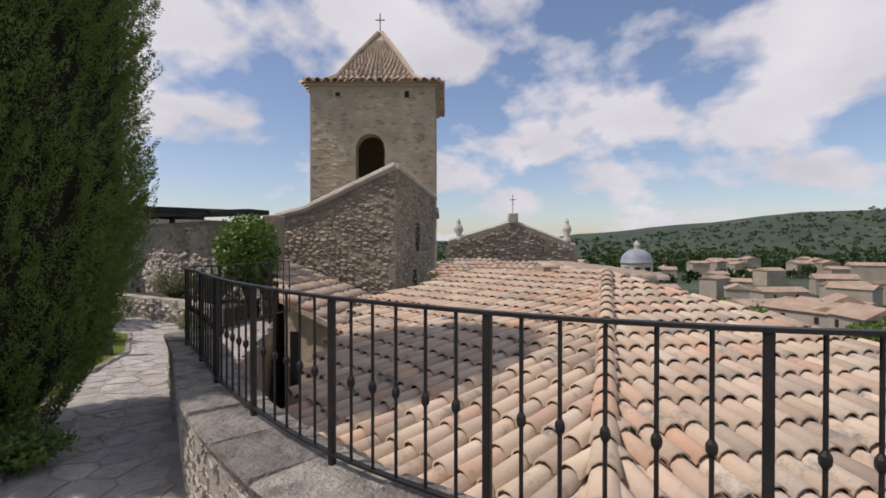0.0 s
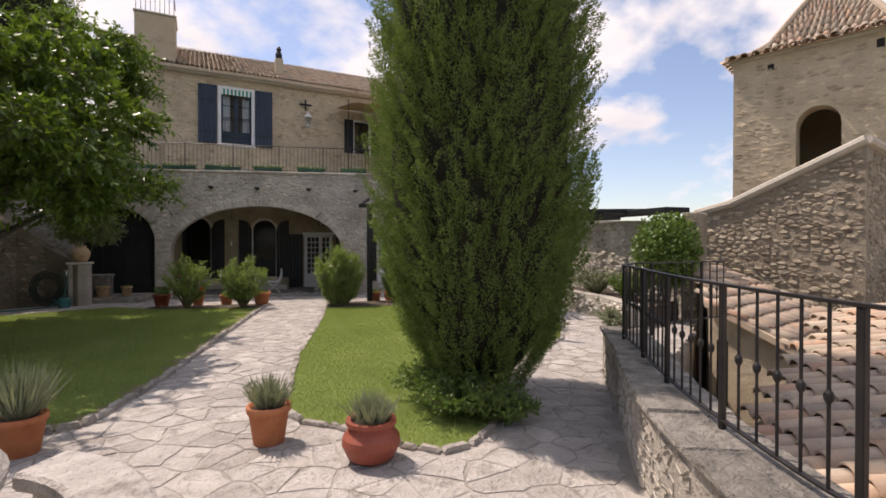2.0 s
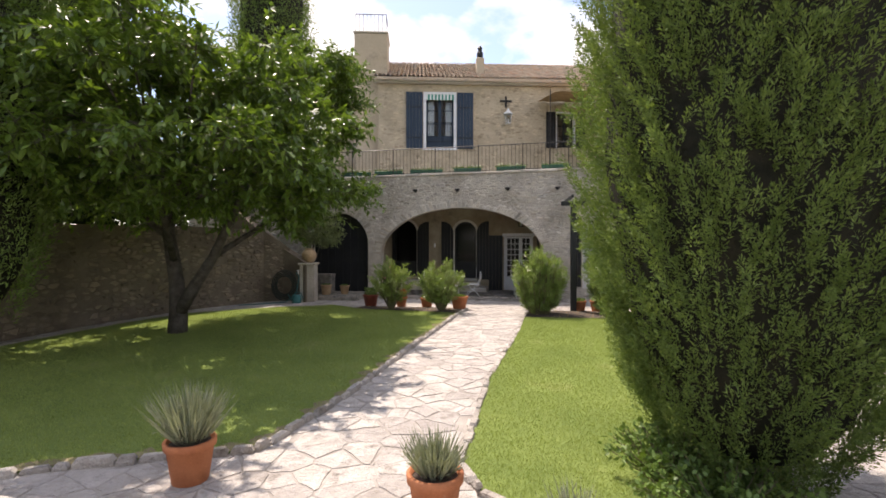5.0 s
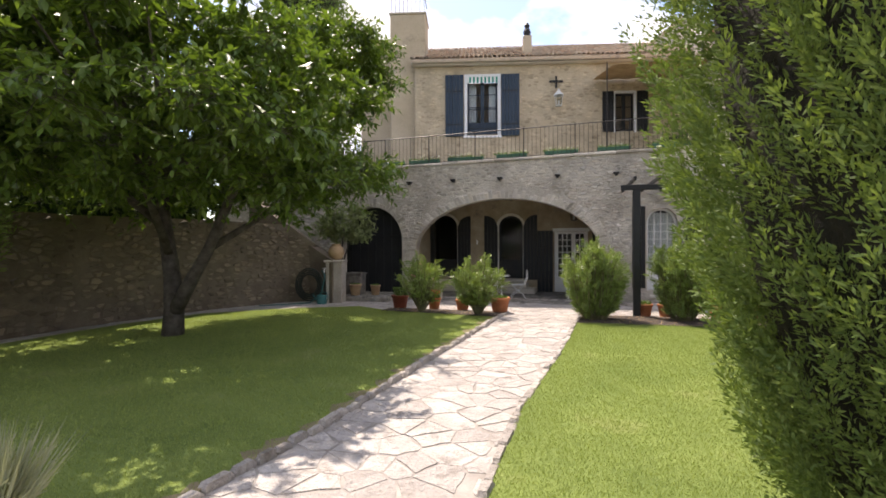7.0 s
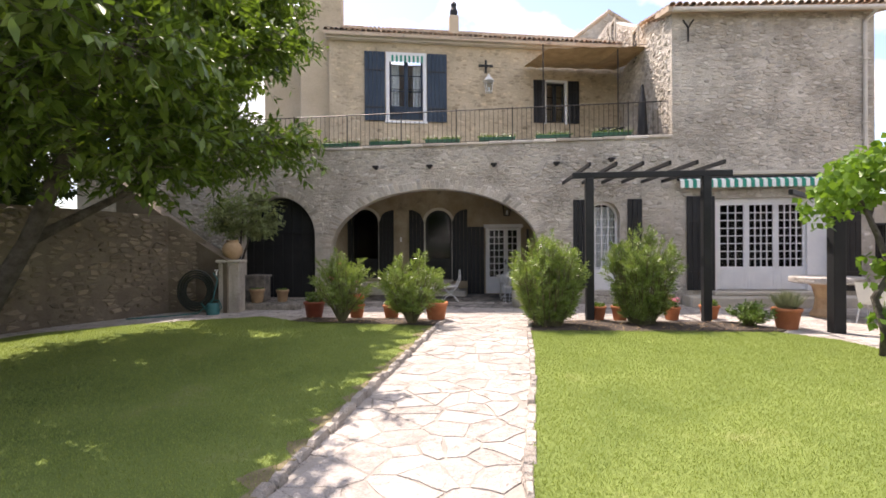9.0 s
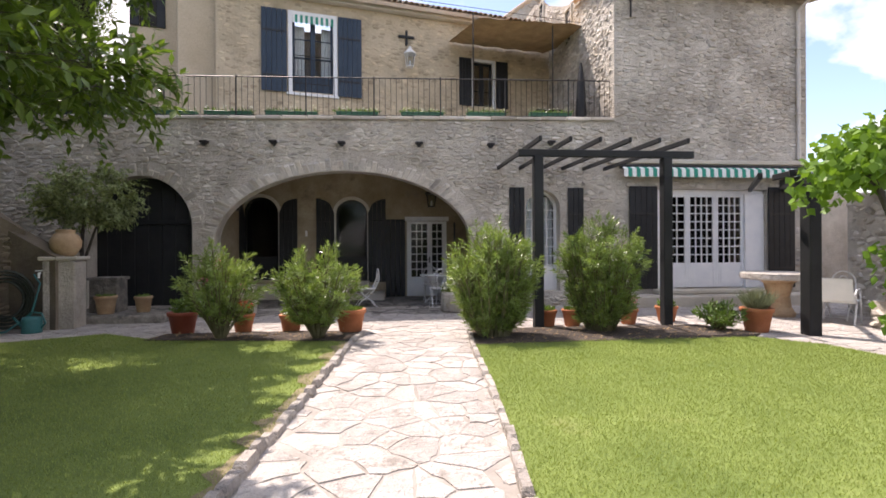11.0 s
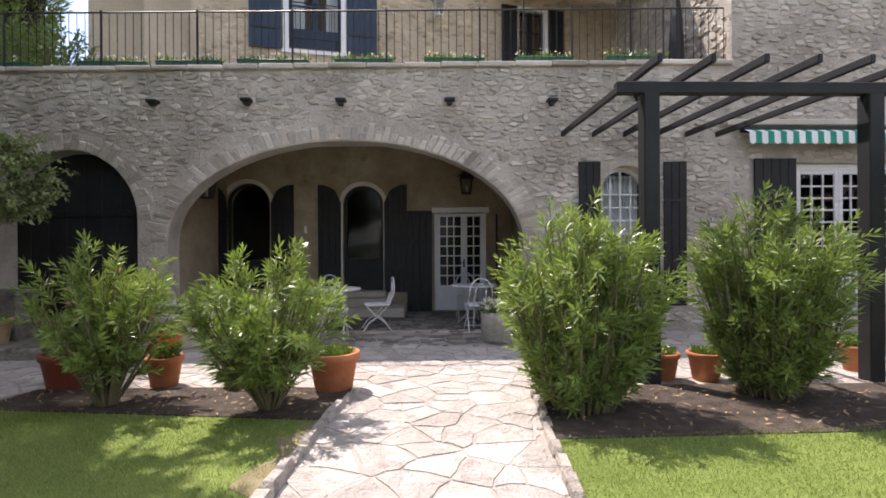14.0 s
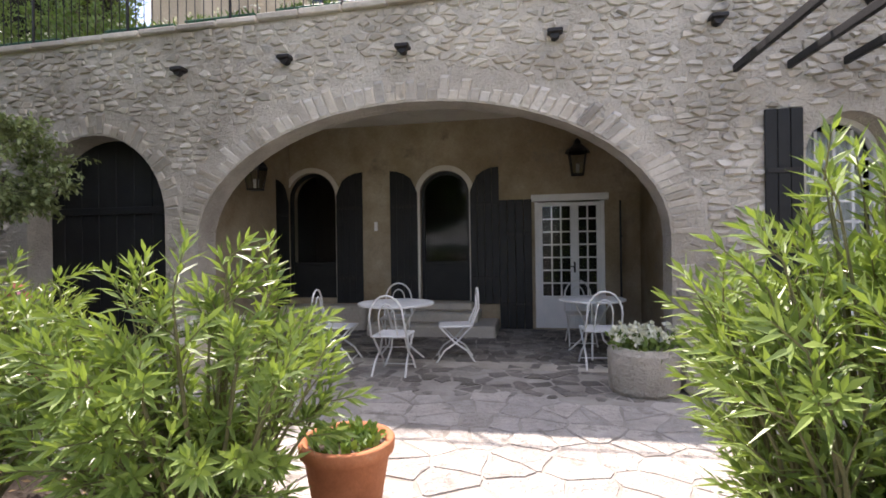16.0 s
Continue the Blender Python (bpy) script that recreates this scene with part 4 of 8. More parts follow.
# church front with a low gable and two urns
gable = thing("stone_gable", "low stone gable with two urns beyond the roofs", "gable", at=CHURCH)
part("wall", solid_wall([(0.2, -12), (0.2, 1.6), (0.6, 2.0), (4.35, 3.1), (8.1, 1.7), (8.35, 1.4), (8.35, -12)], [], 30.0, 30.8), TOWER_MORTAR, gable)
part("coping", Geo().tube([(0.4, 30.2, 2.0), (4.35, 30.2, 3.2), (8.2, 30.2, 1.72)], 0.16, 6), DRESSED, gable)
part("finial", Geo().box(4.05, 29.9, 3.1, 4.65, 30.5, 3.75, 0.05).tube([(4.35, 30.2, 3.7), (4.35, 30.2, 4.9)], 0.03).tube([(4.15, 30.2, 4.6), (4.55, 30.2, 4.6)], 0.03), DRESSED, gable)
quads = rubble(ra, 0.3, 8.3, -0.6, 3.05, [(0.25, -0.6), (0.25, 1.55), (0.6, 1.95), (4.35, 3.02), (8.1, 1.62), (8.3, -0.6)], (), 0.42, 0.2)
spread(ra, quads, lambda u, v, dd: Vector((u, 30.0 - dd, v)), 'rubble_facing', TOWER_STONE, gable, 0.06)
for x in (0.98, 7.75):
    part("urn", Geo().lathe([(0.28, 1.7), (0.28, 2.2), (0.12, 2.3), (0.3, 2.7), (0.24, 2.95), (0.12, 3.05), (0.14, 3.2), (0.05, 3.45)], 12, Matrix.Translation((x, 30.3, 0))), DRESSED, gable, smooth=True)

# lead dome on its drum
dome = thing("dome", "grey lead dome on a pale arched drum", "dome", at=CHURCH)
M = Matrix.Translation((24.0, 60, 0))
part("drum", Geo().lathe([(1.85, -14), (1.85, -0.6), (2.0, -0.5)], 16, M), DRESSED, dome)
part("shell", Geo().lathe([(2.0, -0.5)] + [(1.9 * math.cos(a), -0.4 + 1.7 * math.sin(a)) for a in (0, 0.3, 0.6, 0.9, 1.2, 1.45)], 20, M), LEAD, dome, smooth=True)
part("lantern", Geo().lathe([(0.32, 1.2), (0.32, 1.7), (0.4, 1.75), (0.05, 2.3)], 10, M), DRESSED, dome)
# drum windows as dark boxes, the unlit inside painted on
for a in (-1.9, -1.2, -2.6):
    part("window", Geo().box(-0.35, -0.06, -2.2, 0.35, 0.06, -0.95, 0.02, M @ Matrix.Rotation(a + math.pi / 2, 4, "Z") @ Matrix.Translation((0, -1.86, 0))), OPENING_SHADE, dome)

# ---- things on the house ----
def plank_shutter(name, w, h, m, material, arch=False, parent=None, label="", boards=4):
    """A plank shutter: upright boards on two ledges; arch: 1 or -1 bows its head up to that side."""
    sh = parent if parent is not None else thing(name, label, "shutter", at=m)
    for i in range(boards):
        a, b = w * i / boards, w * (i + 1) / boards
        g = Geo()
        if arch:
            za, zb = [h - 0.40 * (1 - math.sqrt(max(0.0, 1 - (1 - (k if arch > 0 else w - k) / w) ** 2))) for k in (a, b)]
            x0, x1 = a + 0.003, b - 0.003
            g.add([(x0, 0, 0), (x1, 0, 0), (x1, 0, zb), (x0, 0, za), (x0, 0.03, 0), (x1, 0.03, 0), (x1, 0.03, zb), (x0, 0.03, za)], [(0, 1, 2, 3), (7, 6, 5, 4), (0, 4, 5, 1), (1, 5, 6, 2), (2, 6, 7, 3), (3, 7, 4, 0)])
        else:
            g.box(a + 0.003, 0, 0, b - 0.003, 0.03, h, 0.004)
        part("board", g, material, sh)
    for z in (h * 0.18, h * 0.72):
        part("strap_hinge", Geo().box(0.02, -0.012, z, w - 0.04, 0.0, z + 0.05, 0.003), IRON, sh)
    return sh


def glazed_leaf(parent, x0, x1, z0, z1, y, cols, rows, panel=0.0, arch_top=None, material=None, deep=0.045):
    """One glazed leaf: stiles, rails, bars, a solid panel below, and a pane in each light."""
    material = material or WHITE
    s = 0.07
    leaf = part("leaf", Geo().box(x0, y, z0, x0 + s, y + deep, z1, 0.006).box(x1 - s, y, z0, x1, y + deep, z1, 0.006).box(x0 + s, y + 0.002, z1 - s, x1 - s, y + deep - 0.002, z1, 0.006).box(x0 + s, y + 0.002, z0, x1 - s, y + deep - 0.002, z0 + max(panel, s), 0.006), material, parent)
    if panel > 0.2:
        part("panel", Geo().box(x0 + s + 0.05, y - 0.008, z0 + 0.09, x1 - s - 0.05, y + 0.002, z0 + panel - 0.07, 0.006), material, leaf)
    lx0, lx1, lz0, lz1 = x0 + s, x1 - s, z0 + max(panel, s), z1 - s
    for i in range(1, cols):
        x = lx0 + (lx1 - lx0) * i / cols
        part("glazing_bar", Geo().box(x - 0.013, y + 0.004, lz0, x + 0.013, y + deep - 0.006, lz1, 0.003), material, leaf)
    for j in range(1, rows):
        z = lz0 + (lz1 - lz0) * j / rows
        part("glazing_bar", Geo().box(lx0, y + 0.008, z - 0.013, lx1, y + deep - 0.010, z + 0.013, 0.003), material, leaf)
    for i in range(cols):
        for j in range(rows):
            a, b = lx0 + (lx1 - lx0) * i / cols, lx0 + (lx1 - lx0) * (i + 1) / cols
            c, d = lz0 + (lz1 - lz0) * j / rows, lz0 + (lz1 - lz0) * (j + 1) / rows
            p = part("pane", Geo().box(a + 0.013, y + 0.018, c + 0.013, b - 0.013, y + 0.024, d - 0.013), GLASS, leaf)
            p.visible_shadow = False
    return leaf


def arch_band(x0, x1, z0, spring, top, width, y0, y1, n=16, legs=True):
    """A frame that follows an arched opening on its inner side."""
    outer, inner = arch_loop(x0, x1, z0, spring, top, n), arch_loop(x0 + width, x1 - width, z0, spring, top - width, n)
    g = Geo()
    m = len(outer)
    for y in (y0, y1):
        g.v.extend([(x, y, z) for x, z in outer] + [(x, y, z) for x, z in inner])
    for i in range(m - 1):
        g.f.extend([(i, i + 1, m + i + 1, m + i), (2 * m + i + 1, 2 * m + i, 3 * m + i, 3 * m + i + 1), (m + i, m + i + 1, 3 * m + i + 1, 3 * m + i), (i + 1, i, 2 * m + i, 2 * m + i + 1)])
    return g


def arch_pane(x0, x1, z0, spring, top, y, n=16):
    loop = arch_loop(x0, x1, z0, spring, top, n)
    m = len(loop)
    return Geo().add([(x, y, z) for x, z in loop] + [(x, y + 0.006, z) for x, z in loop], [tuple(range(m)), tuple(range(2 * m - 1, m - 1, -1))])


# porch windows with stone surrounds, dark arched shutters
for x0, x1, z0, top, sh in ((-6.25, -5.28, 0.50, 2.82, ((-6.72, -1, 0.5), (-5.26, 1, 0.5))), (-3.70, -2.82, 0.46, 2.76, ((-4.24, -1, 0.5), (-2.80, 1, 0.5)))):
    w = thing("window_1", "arched dark window with a pale stone surround", "window", kind="structure")
    part("surround", arch_band(x0 - 0.09, x1 + 0.09, z0 - 0.02, 2.35, top + 0.09, 0.09, YB - 0.03, YB - 0.001), LIME, w)
    part("window_frame", arch_band(x0, x1, z0, 2.35, top, 0.06, YB + 0.10, YB + 0.16), BLACK_WOOD, w)
    part("transom", Geo().box(x0 + 0.06, YB + 0.105, 1.10, x1 - 0.06, YB + 0.155, 1.16, 0.005), BLACK_WOOD, w)
    part("lower_panel", Geo().box(x0 + 0.06, YB + 0.12, z0, x1 - 0.06, YB + 0.15, 1.10, 0.005), BLACK_WOOD, w)
    p = part("pane", arch_pane(x0 + 0.06, x1 - 0.06, 1.16, 2.35, top - 0.06, YB + 0.13), GLASS, w)
    p.visible_shadow = False
    for sx, bow, width in sh:
        if sx < -6.5:
            plank_shutter("shutter", 0.42, 2.3, Matrix.Translation((-6.19, YB - 0.5, 0.35)) @ Matrix.Rotation(radians(88), 4, "Z"), BLACK_WOOD, bow, label="black arched plank shutter folded against the porch side")
        else:
            plank_shutter("shutter", width, 2.36, Matrix.Translation((sx, YB - 0.06, 0.42)), BLACK_WOOD, bow, label="black arched plank shutter opened flat on the porch wall")
# porch door
dr = thing("door_1", "white glazed double door with small panes", "door", kind="structure")
part("door_frame", Geo().box(-1.76, YB - 0.02, 2.16, -0.49, YB + 0.14, 2.28, 0.01).box(-1.70, YB + 0.06, -0.03, -1.64, YB + 0.14, 2.16, 0.005).box(-0.61, YB + 0.06, -0.03, -0.55, YB + 0.14, 2.16, 0.005), WHITE, dr)
la = glazed_leaf(dr, -1.64, -1.04, 0.0, 2.15, YB + 0.07, 3, 7, 0.55)
lb = glazed_leaf(dr, -1.04, -0.61, 0.0, 2.15, YB + 0.075, 2, 7, 0.55)
part("door_handle", Geo().box(-1.06, YB + 0.03, 0.95, -1.03, YB + 0.07, 1.13, 0.006).tube([(-1.045, YB + 0.04, 1.05), (-1.13, YB + 0.03, 1.05)], 0.009), IRON, dr)
plank_shutter("shutter", 0.55, 2.2, Matrix.Translation((-2.30, YB - 0.07, 0.0)), BLACK_WOOD, label="black plank door shutter opened on the porch wall")
plank_shutter("shutter", 0.45, 2.1, Matrix.Translation((-0.38, YB - 0.5, 0.0)) @ Matrix.Rotation(radians(80), 4, "Z"), BLACK_WOOD, label="black plank door shutter standing open")
# steps below the middle window
st = thing("window_steps", "two worn pale stone steps below the arched window", "steps", kind="structure")
part("step", Geo().box(-4.4, YB - 0.95, -0.03, -2.32, YB, 0.17, 0.025), DRESSED, st)
part("step", Geo().box(-4.15, YB - 0.62, 0.17, -2.62, YB, 0.33, 0.025), DRESSED, st)
part("step", Geo().box(-3.85, YB - 0.32, 0.33, -2.75, YB, 0.46, 0.025), DRESSED, st)
part("ledge", Geo().box(-6.19, YB - 0.45, -0.03, -4.6, YB, 0.40, 0.03), DRESSED, st)


def lantern(m, material=IRON, label="black iron wall lantern with glass panes"):
    ln = thing("lantern", label, "lantern", at=m)
    g = Geo()
    for sx, sy in ((-1, -1), (1, -1), (1, 1), (-1, 1)):
        g.tube([(sx * 0.085, sy * 0.085, 0.0), (sx * 0.13, sy * 0.13, 0.34)], 0.010, 5)
    part("cage", g, material, ln)
    part("cap", Geo().lathe([(0.20, 0.33), (0.17, 0.38), (0.06, 0.47), (0.05, 0.52), (0.015, 0.56)], 8), material, ln)
    part("base", Geo().box(-0.10, -0.10, -0.025, 0.10, 0.10, 0.0, 0.008), material, ln)
    p = part("glass", Geo().add([(-0.08, -0.08, 0), (0.08, -0.08, 0), (0.08, 0.08, 0), (-0.08, 0.08, 0), (-0.125, -0.125, 0.33), (0.125, -0.125, 0.33), (0.125, 0.125, 0.33), (-0.125, 0.125, 0.33)], [(0, 1, 5, 4), (1, 2, 6, 5), (2, 3, 7, 6), (3, 0, 4, 7)]), GLASS, ln)
    p.visible_shadow = False
    part("candle", Geo().lathe([(0.025, 0.0), (0.025, 0.15)], 8), WHITE, ln)
    return ln


lantern(Matrix.Translation((-1.02, YB - 0.42, 2.55)))
part("bracket", Geo().tube([(0, 0, 0.55), (0, 0.02, 0.66), (0, 0.40, 0.62)], 0.012), IRON, bpy.data.objects["lantern"])
ln = lantern(Matrix.Translation((-5.95, 19.2, 2.35)))
part("bracket", Geo().tube([(0, 0, 0.55), (-0.02, 0, 0.64), (-0.25, 0, 0.60)], 0.012), IRON, ln)
tagged(part("house_number", Geo().box(-4.55, YB - 0.015, 1.72, -4.49, YB - 0.001, 1.88, 0.003), WHITE), "small white plate on the porch wall", "plate")

# arched window of the wing and its black shutters
w = thing("window_2", "white arched glazed door with small panes", "window", kind="structure")
part("window_frame", arch_band(1.02, 1.84, 0.35, 2.30, 2.72, 0.06, Y0 + 0.26, Y0 + 0.33), WHITE, w)
for i in range(1, 4):
    x = 1.08 + 0.70 * i / 4
    part("glazing_bar", Geo().box(x - 0.014, Y0 + 0.285, 0.9, x + 0.014, Y0 + 0.325, 2.30 + 0.40 * math.sin(math.pi * i / 4)), WHITE, w)
for j in range(7):
    z = 0.95 + 0.22 * j
    part("glazing_bar", Geo().box(1.08, Y0 + 0.29, z - 0.013, 1.78, Y0 + 0.32, z + 0.013), WHITE, w)
part("panel", Geo().box(1.08, Y0 + 0.28, 0.35, 1.78, Y0 + 0.33, 0.92, 0.006), WHITE, w)
p = part("pane", arch_pane(1.08, 1.78, 0.92, 2.30, 2.66, Y0 + 0.305), GLASS, w)
p.visible_shadow = False
part("curtain", Geo().add([(1.08 + 0.7 * i / 24, Y0 + 0.42 + 0.02 * (i % 2), z) for z in (0.5, 2.6) for i in range(25)], [(i, i + 1, 26 + i, 25 + i) for i in range(24)]), CURTAIN, w, "white net curtain")
plank_shutter("shutter", 0.36, 2.35, Matrix.Translation((0.62, Y0 - 0.05, 0.42)), BLACK_WOOD, label="black plank shutter beside the arched window", boards=3)
plank_shutter("shutter", 0.38, 2.35, Matrix.Translation((2.02, Y0 - 0.05, 0.42)), BLACK_WOOD, label="black plank shutter beside the arched window", boards=3)

# wide glazed doors under the awning
w = thing("door_2", "wide white glazed doors with small panes", "door", kind="structure")
yd = Y0 + 0.14
part("door_frame", Geo().box(4.25, yd - 0.02, 2.66, 7.05, yd + 0.10, 2.76, 0.008).box(4.25, yd - 0.02, 0.36, 4.37, yd + 0.10, 2.66, 0.006).box(6.55, yd - 0.06, 0.36, 7.05, yd + 0.10, 2.66, 0.006), WHITE, w)
for k in range(3):
    a = 4.37 + 0.727 * k
    glazed_leaf(w, a, a + 0.723, 0.38, 2.66, yd, 4 if k else 3, 8, 0.60)
part("sill", Geo().box(4.1, Y0 - 0.30, 0.26, 7.2, Y0 - 0.001, 0.36, 0.02), DRESSED, w)
tagged(part("terrace_step", Geo().box(3.4, Y0 - 0.62, -0.03, 8.0, Y0 - 0.001, 0.25, 0.03), DRESSED), "long low stone step in front of the glazed doors", "step", kind="structure")
for x in (3.52, 7.06):
    plank_shutter("shutter", 0.70, 2.45, Matrix.Translation((x, Y0 - 0.06, 0.37)), BLACK_WOOD, label="large black plank shutter opened beside the glazed doors", boards=5)

# awning: striped canvas on a long cassette
aw = thing("awning", "rolled striped green and white awning above the doors", "awning")
part("cassette", Geo().box(3.0, Y0 - 0.16, 3.34, 8.05, Y0 - 0.002, 3.44, 0.02), DRESSED, aw)
part("roller", Geo().tube([(3.25, Y0 - 0.14, 3.27), (7.92, Y0 - 0.14, 3.27)], 0.055, 10), BLACK_WOOD, aw)
n = 46
for i in range(n):
    a, b = 3.27 + 4.63 * i / n, 3.27 + 4.63 * (i + 1) / n
    g = Geo()
    dz = 0.02 * math.sin(i * 1.7)
    g.add([(a, Y0 - 0.12, 3.29), (b, Y0 - 0.12, 3.29), (b, Y0 - 0.30, 3.20), (a, Y0 - 0.30, 3.20), (b, Y0 - 0.31, 3.03), ((a + b) / 2, Y0 - 0.315, 2.995 + dz * 0.2), (a, Y0 - 0.31, 3.03)], [(0, 1, 2, 3), (3, 2, 4, 5, 6)])
    part("stripe", g, AWN_GREEN if i % 2 else AWN_WHITE, aw)

# pergola in front of the arched window
def beam(g, a, b, w, h):
    """A squared timber from a to b."""
    a, b = Vector(a), Vector(b)
    d = b - a
    m = Matrix.Translation(a) @ d.to_track_quat("Y", "Z").to_matrix().to_4x4()
    return g.box(-w / 2, 0, -h / 2, w / 2, d.length, h / 2, 0.008, m)


pg = thing("pergola", "black timber pergola in front of the wing", "pergola")
for x in (0.42, 2.72):
    part("post", Geo().box(x - 0.08, 14.82, -0.03, x + 0.08, 14.98, 2.92, 0.01), BLACK_WOOD, pg)
part("beam", beam(Geo(), (0.08, 14.9, 2.98), (3.22, 14.9, 2.98), 0.10, 0.12), BLACK_WOOD, pg)
for i in range(6):
    x = 0.36 + 0.51 * i
    part("rafter", beam(Geo(), (x, 14.52, 3.15), (x, 17.88, 3.22), 0.05, 0.085), BLACK_WOOD, pg)
pg = thing("pergola", "black timber pergola overgrown by a vine", "pergola")
part("post", Geo().box(4.26, 13.6, -0.03, 4.46, 13.8, 2.28, 0.012), BLACK_WOOD, pg)
part("post", Geo().box(3.62, 11.06, -0.03, 3.76, 11.20, 2.5, 0.012), BLACK_WOOD, pg)
part("brace", Geo().tube([(3.72, 11.75, 2.55), (3.66, 11.70, 1.25)], 0.018, 6), IRON, pg, "thin iron rod")
part("beam", beam(Geo(), (4.15, 13.3, 2.36), (4.6, 14.5, 2.42), 0.14, 0.16), BLACK_WOOD, pg)
for a, b in (((3.85, 14.1, 2.5), (6.6, 17.88, 2.75)), ((4.1, 13.75, 2.5), (7.6, 17.88, 2.78)), ((4.3, 13.5, 2.5), (8.0, 13.0, 2.6)), ((3.9, 11.2, 2.62), (7.4, 11.0, 2.7)), ((3.85, 12.3, 2.62), (7.5, 12.0, 2.7)), ((3.9, 11.0, 2.52), (4.5, 14.6, 2.55))):
    part("rafter", beam(Geo(), a, b, 0.07, 0.10), BLACK_WOOD, pg)

# beam ends that stick out of the arcade wall
for x, z in ((-6.17, 3.74), (-4.70, 3.77), (-3.21, 3.77), (-1.47, 3.78), (0.19, 3.78), (1.62, 3.86)):
    g = Geo().box(x - 0.085, Y0 - 0.13, z - 0.045, x + 0.085, Y0 + 0.05, z + 0.005, 0.01).lathe([(0.055, 0), (0.055, 0.12)], 8, Matrix.Translation((x, Y0 - 0.10, z - 0.05)) @ Matrix.Rotation(-math.pi / 2, 4, "X"))
    tagged(part("drain_spout", g, IRON), "dark drain spout sticking out of the stone wall", "spout", group="spouts of the terrace")

# terrace railing
rail = thing("terrace_railing", "thin black iron railing along the terrace edge", "railing")
zt = lambda x: 4.18 + 0.0155 * (x + 9.0) + 0.075
part("handrail", Geo().tube([(x, 18.02, zt(x) + 0.92) for x in (-13.2, -9, -3, 3.12)], 0.014, 6), IRON, rail)
part("bottom_rail", Geo().tube([(x, 18.02, zt(x) + 0.06) for x in (-13.2, -9, -3, 3.12)], 0.009, 5), IRON, rail)
bal = Geo().tube([(0, 0, 0.0), (0, 0, 0.92)], 0.0065, 5).mesh("baluster")
bal.materials.append(IRON)
post_me = Geo().box(-0.014, -0.014, -0.08, 0.014, 0.014, 0.95, 0.003).mesh("post")
post_me.materials.append(IRON)
n = 128
for i in range(n + 1):
    x = -13.2 + 16.32 * i / n
    ob = part("post" if i % 12 == 0 else "baluster", post_me if i % 12 == 0 else bal, IRON, rail)
    ob.location = (x, 18.02, zt(x) + (0.01 if i % 12 == 0 else 0.0))

# planters behind the railing
rp = random.Random(8)


def leaf(g, base, way, side, length, width, droop=0.0):
    """A folded leaf of two triangles."""
    b, w, s = Vector(base), Vector(way).normalized(), Vector(side)
    s = s - w * s.dot(w)
    if s.length < 1e-4:
        s = w.orthogonal()
    s = s.normalized() * width / 2
    mid = b + w * length * 0.45
    tip = b + w * length - Vector((0, 0, droop * length))
    k = len(g.v)
    g.v.extend((tuple(b), tuple(mid + s), tuple(tip), tuple(mid - s)))
    g.f.extend(((k, k + 1, k + 2), (k, k + 2, k + 3)))


def ball_way(r):
    z = r.uniform(-1, 1)
    a = r.uniform(0, math.tau)
    k = math.sqrt(1 - z * z)
    return Vector((k * math.cos(a), k * math.sin(a), z))


for x0, x1 in ((-9.3, -8.3), (-7.53, -6.46), (-6.28, -5.26), (-4.95, -3.79), (-3.36, -2.41), (-1.87, -0.88), (-0.31, 0.62), (1.20, 2.22)):
    pl = thing("planter", "long green window box with low plants on the terrace edge", "planter", group="planters along the terrace", at=Matrix.Translation(((x0 + x1) / 2, 18.2, zt((x0 + x1) / 2))))
    h = (x1 - x0) / 2
    part("box", Geo().box(-h, -0.09, 0, h, 0.09, 0.17, 0.015).box(-h - 0.01, -0.10, 0.15, h + 0.01, 0.10, 0.18, 0.008), GREEN_PLASTIC, pl)
    g, fl = Geo(), Geo()
    for _ in range(150):
        p = (rp.uniform(-h, h), rp.uniform(-0.08, 0.08), 0.17)
        w_ = ball_way(rp); w_.z = abs(w_.z) + 0.3
        leaf(g, p, w_, ball_way(rp), rp.uniform(0.06, 0.14), 0.03)
        if rp.random() < 0.18:
            leaf(fl, (p[0], p[1], 0.25 + rp.uniform(0, 0.06)), ball_way(rp), ball_way(rp), 0.04, 0.04)
    part("plant", g, SHRUB, pl)
    part("flower", fl, PALE_PETAL, pl)["kind"] = "stuff"

# ---- upper storey: windows, shutters, cross, lantern, reed mat, roof ----
w = thing("window_3", "tall upper window with white frame and net curtains", "window", kind="structure", at=HOUSE)
a0, a1 = U(-5.0), U(-3.76)
part("window_frame", Geo().box(a0 - 0.06, -0.03, 5.86, a0 + 0.06, 0.08, 8.2, 0.006).box(a1 - 0.06, -0.03, 5.86, a1 + 0.06, 0.08, 8.2, 0.006).box(a0 + 0.06, -0.03, 8.10, a1 - 0.06, 0.08, 8.2, 0.006).box(a0 - 0.1, -0.05, 5.78, a1 + 0.1, 0.08, 5.86, 0.01), WHITE, w)
mid = (a0 + a1) / 2
for k, (p0, p1) in enumerate(((a0 + 0.06, mid), (mid, a1 - 0.06))):
    glazed_leaf(w, p0, p1, 5.9, 8.05, 0.12, 1, 3, 0.5, material=BLUE_WOOD)
    part("curtain", Geo().add([(p0 + 0.05 + (p1 - p0 - 0.1) * 0.62 * i / 12 + (0.2 if k else 0), 0.30 + 0.02 * (i % 2), z) for z in (6.4, 7.9) for i in range(13)], [(i, i + 1, 14 + i, 13 + i) for i in range(12)]), CURTAIN, w, "white net curtain")
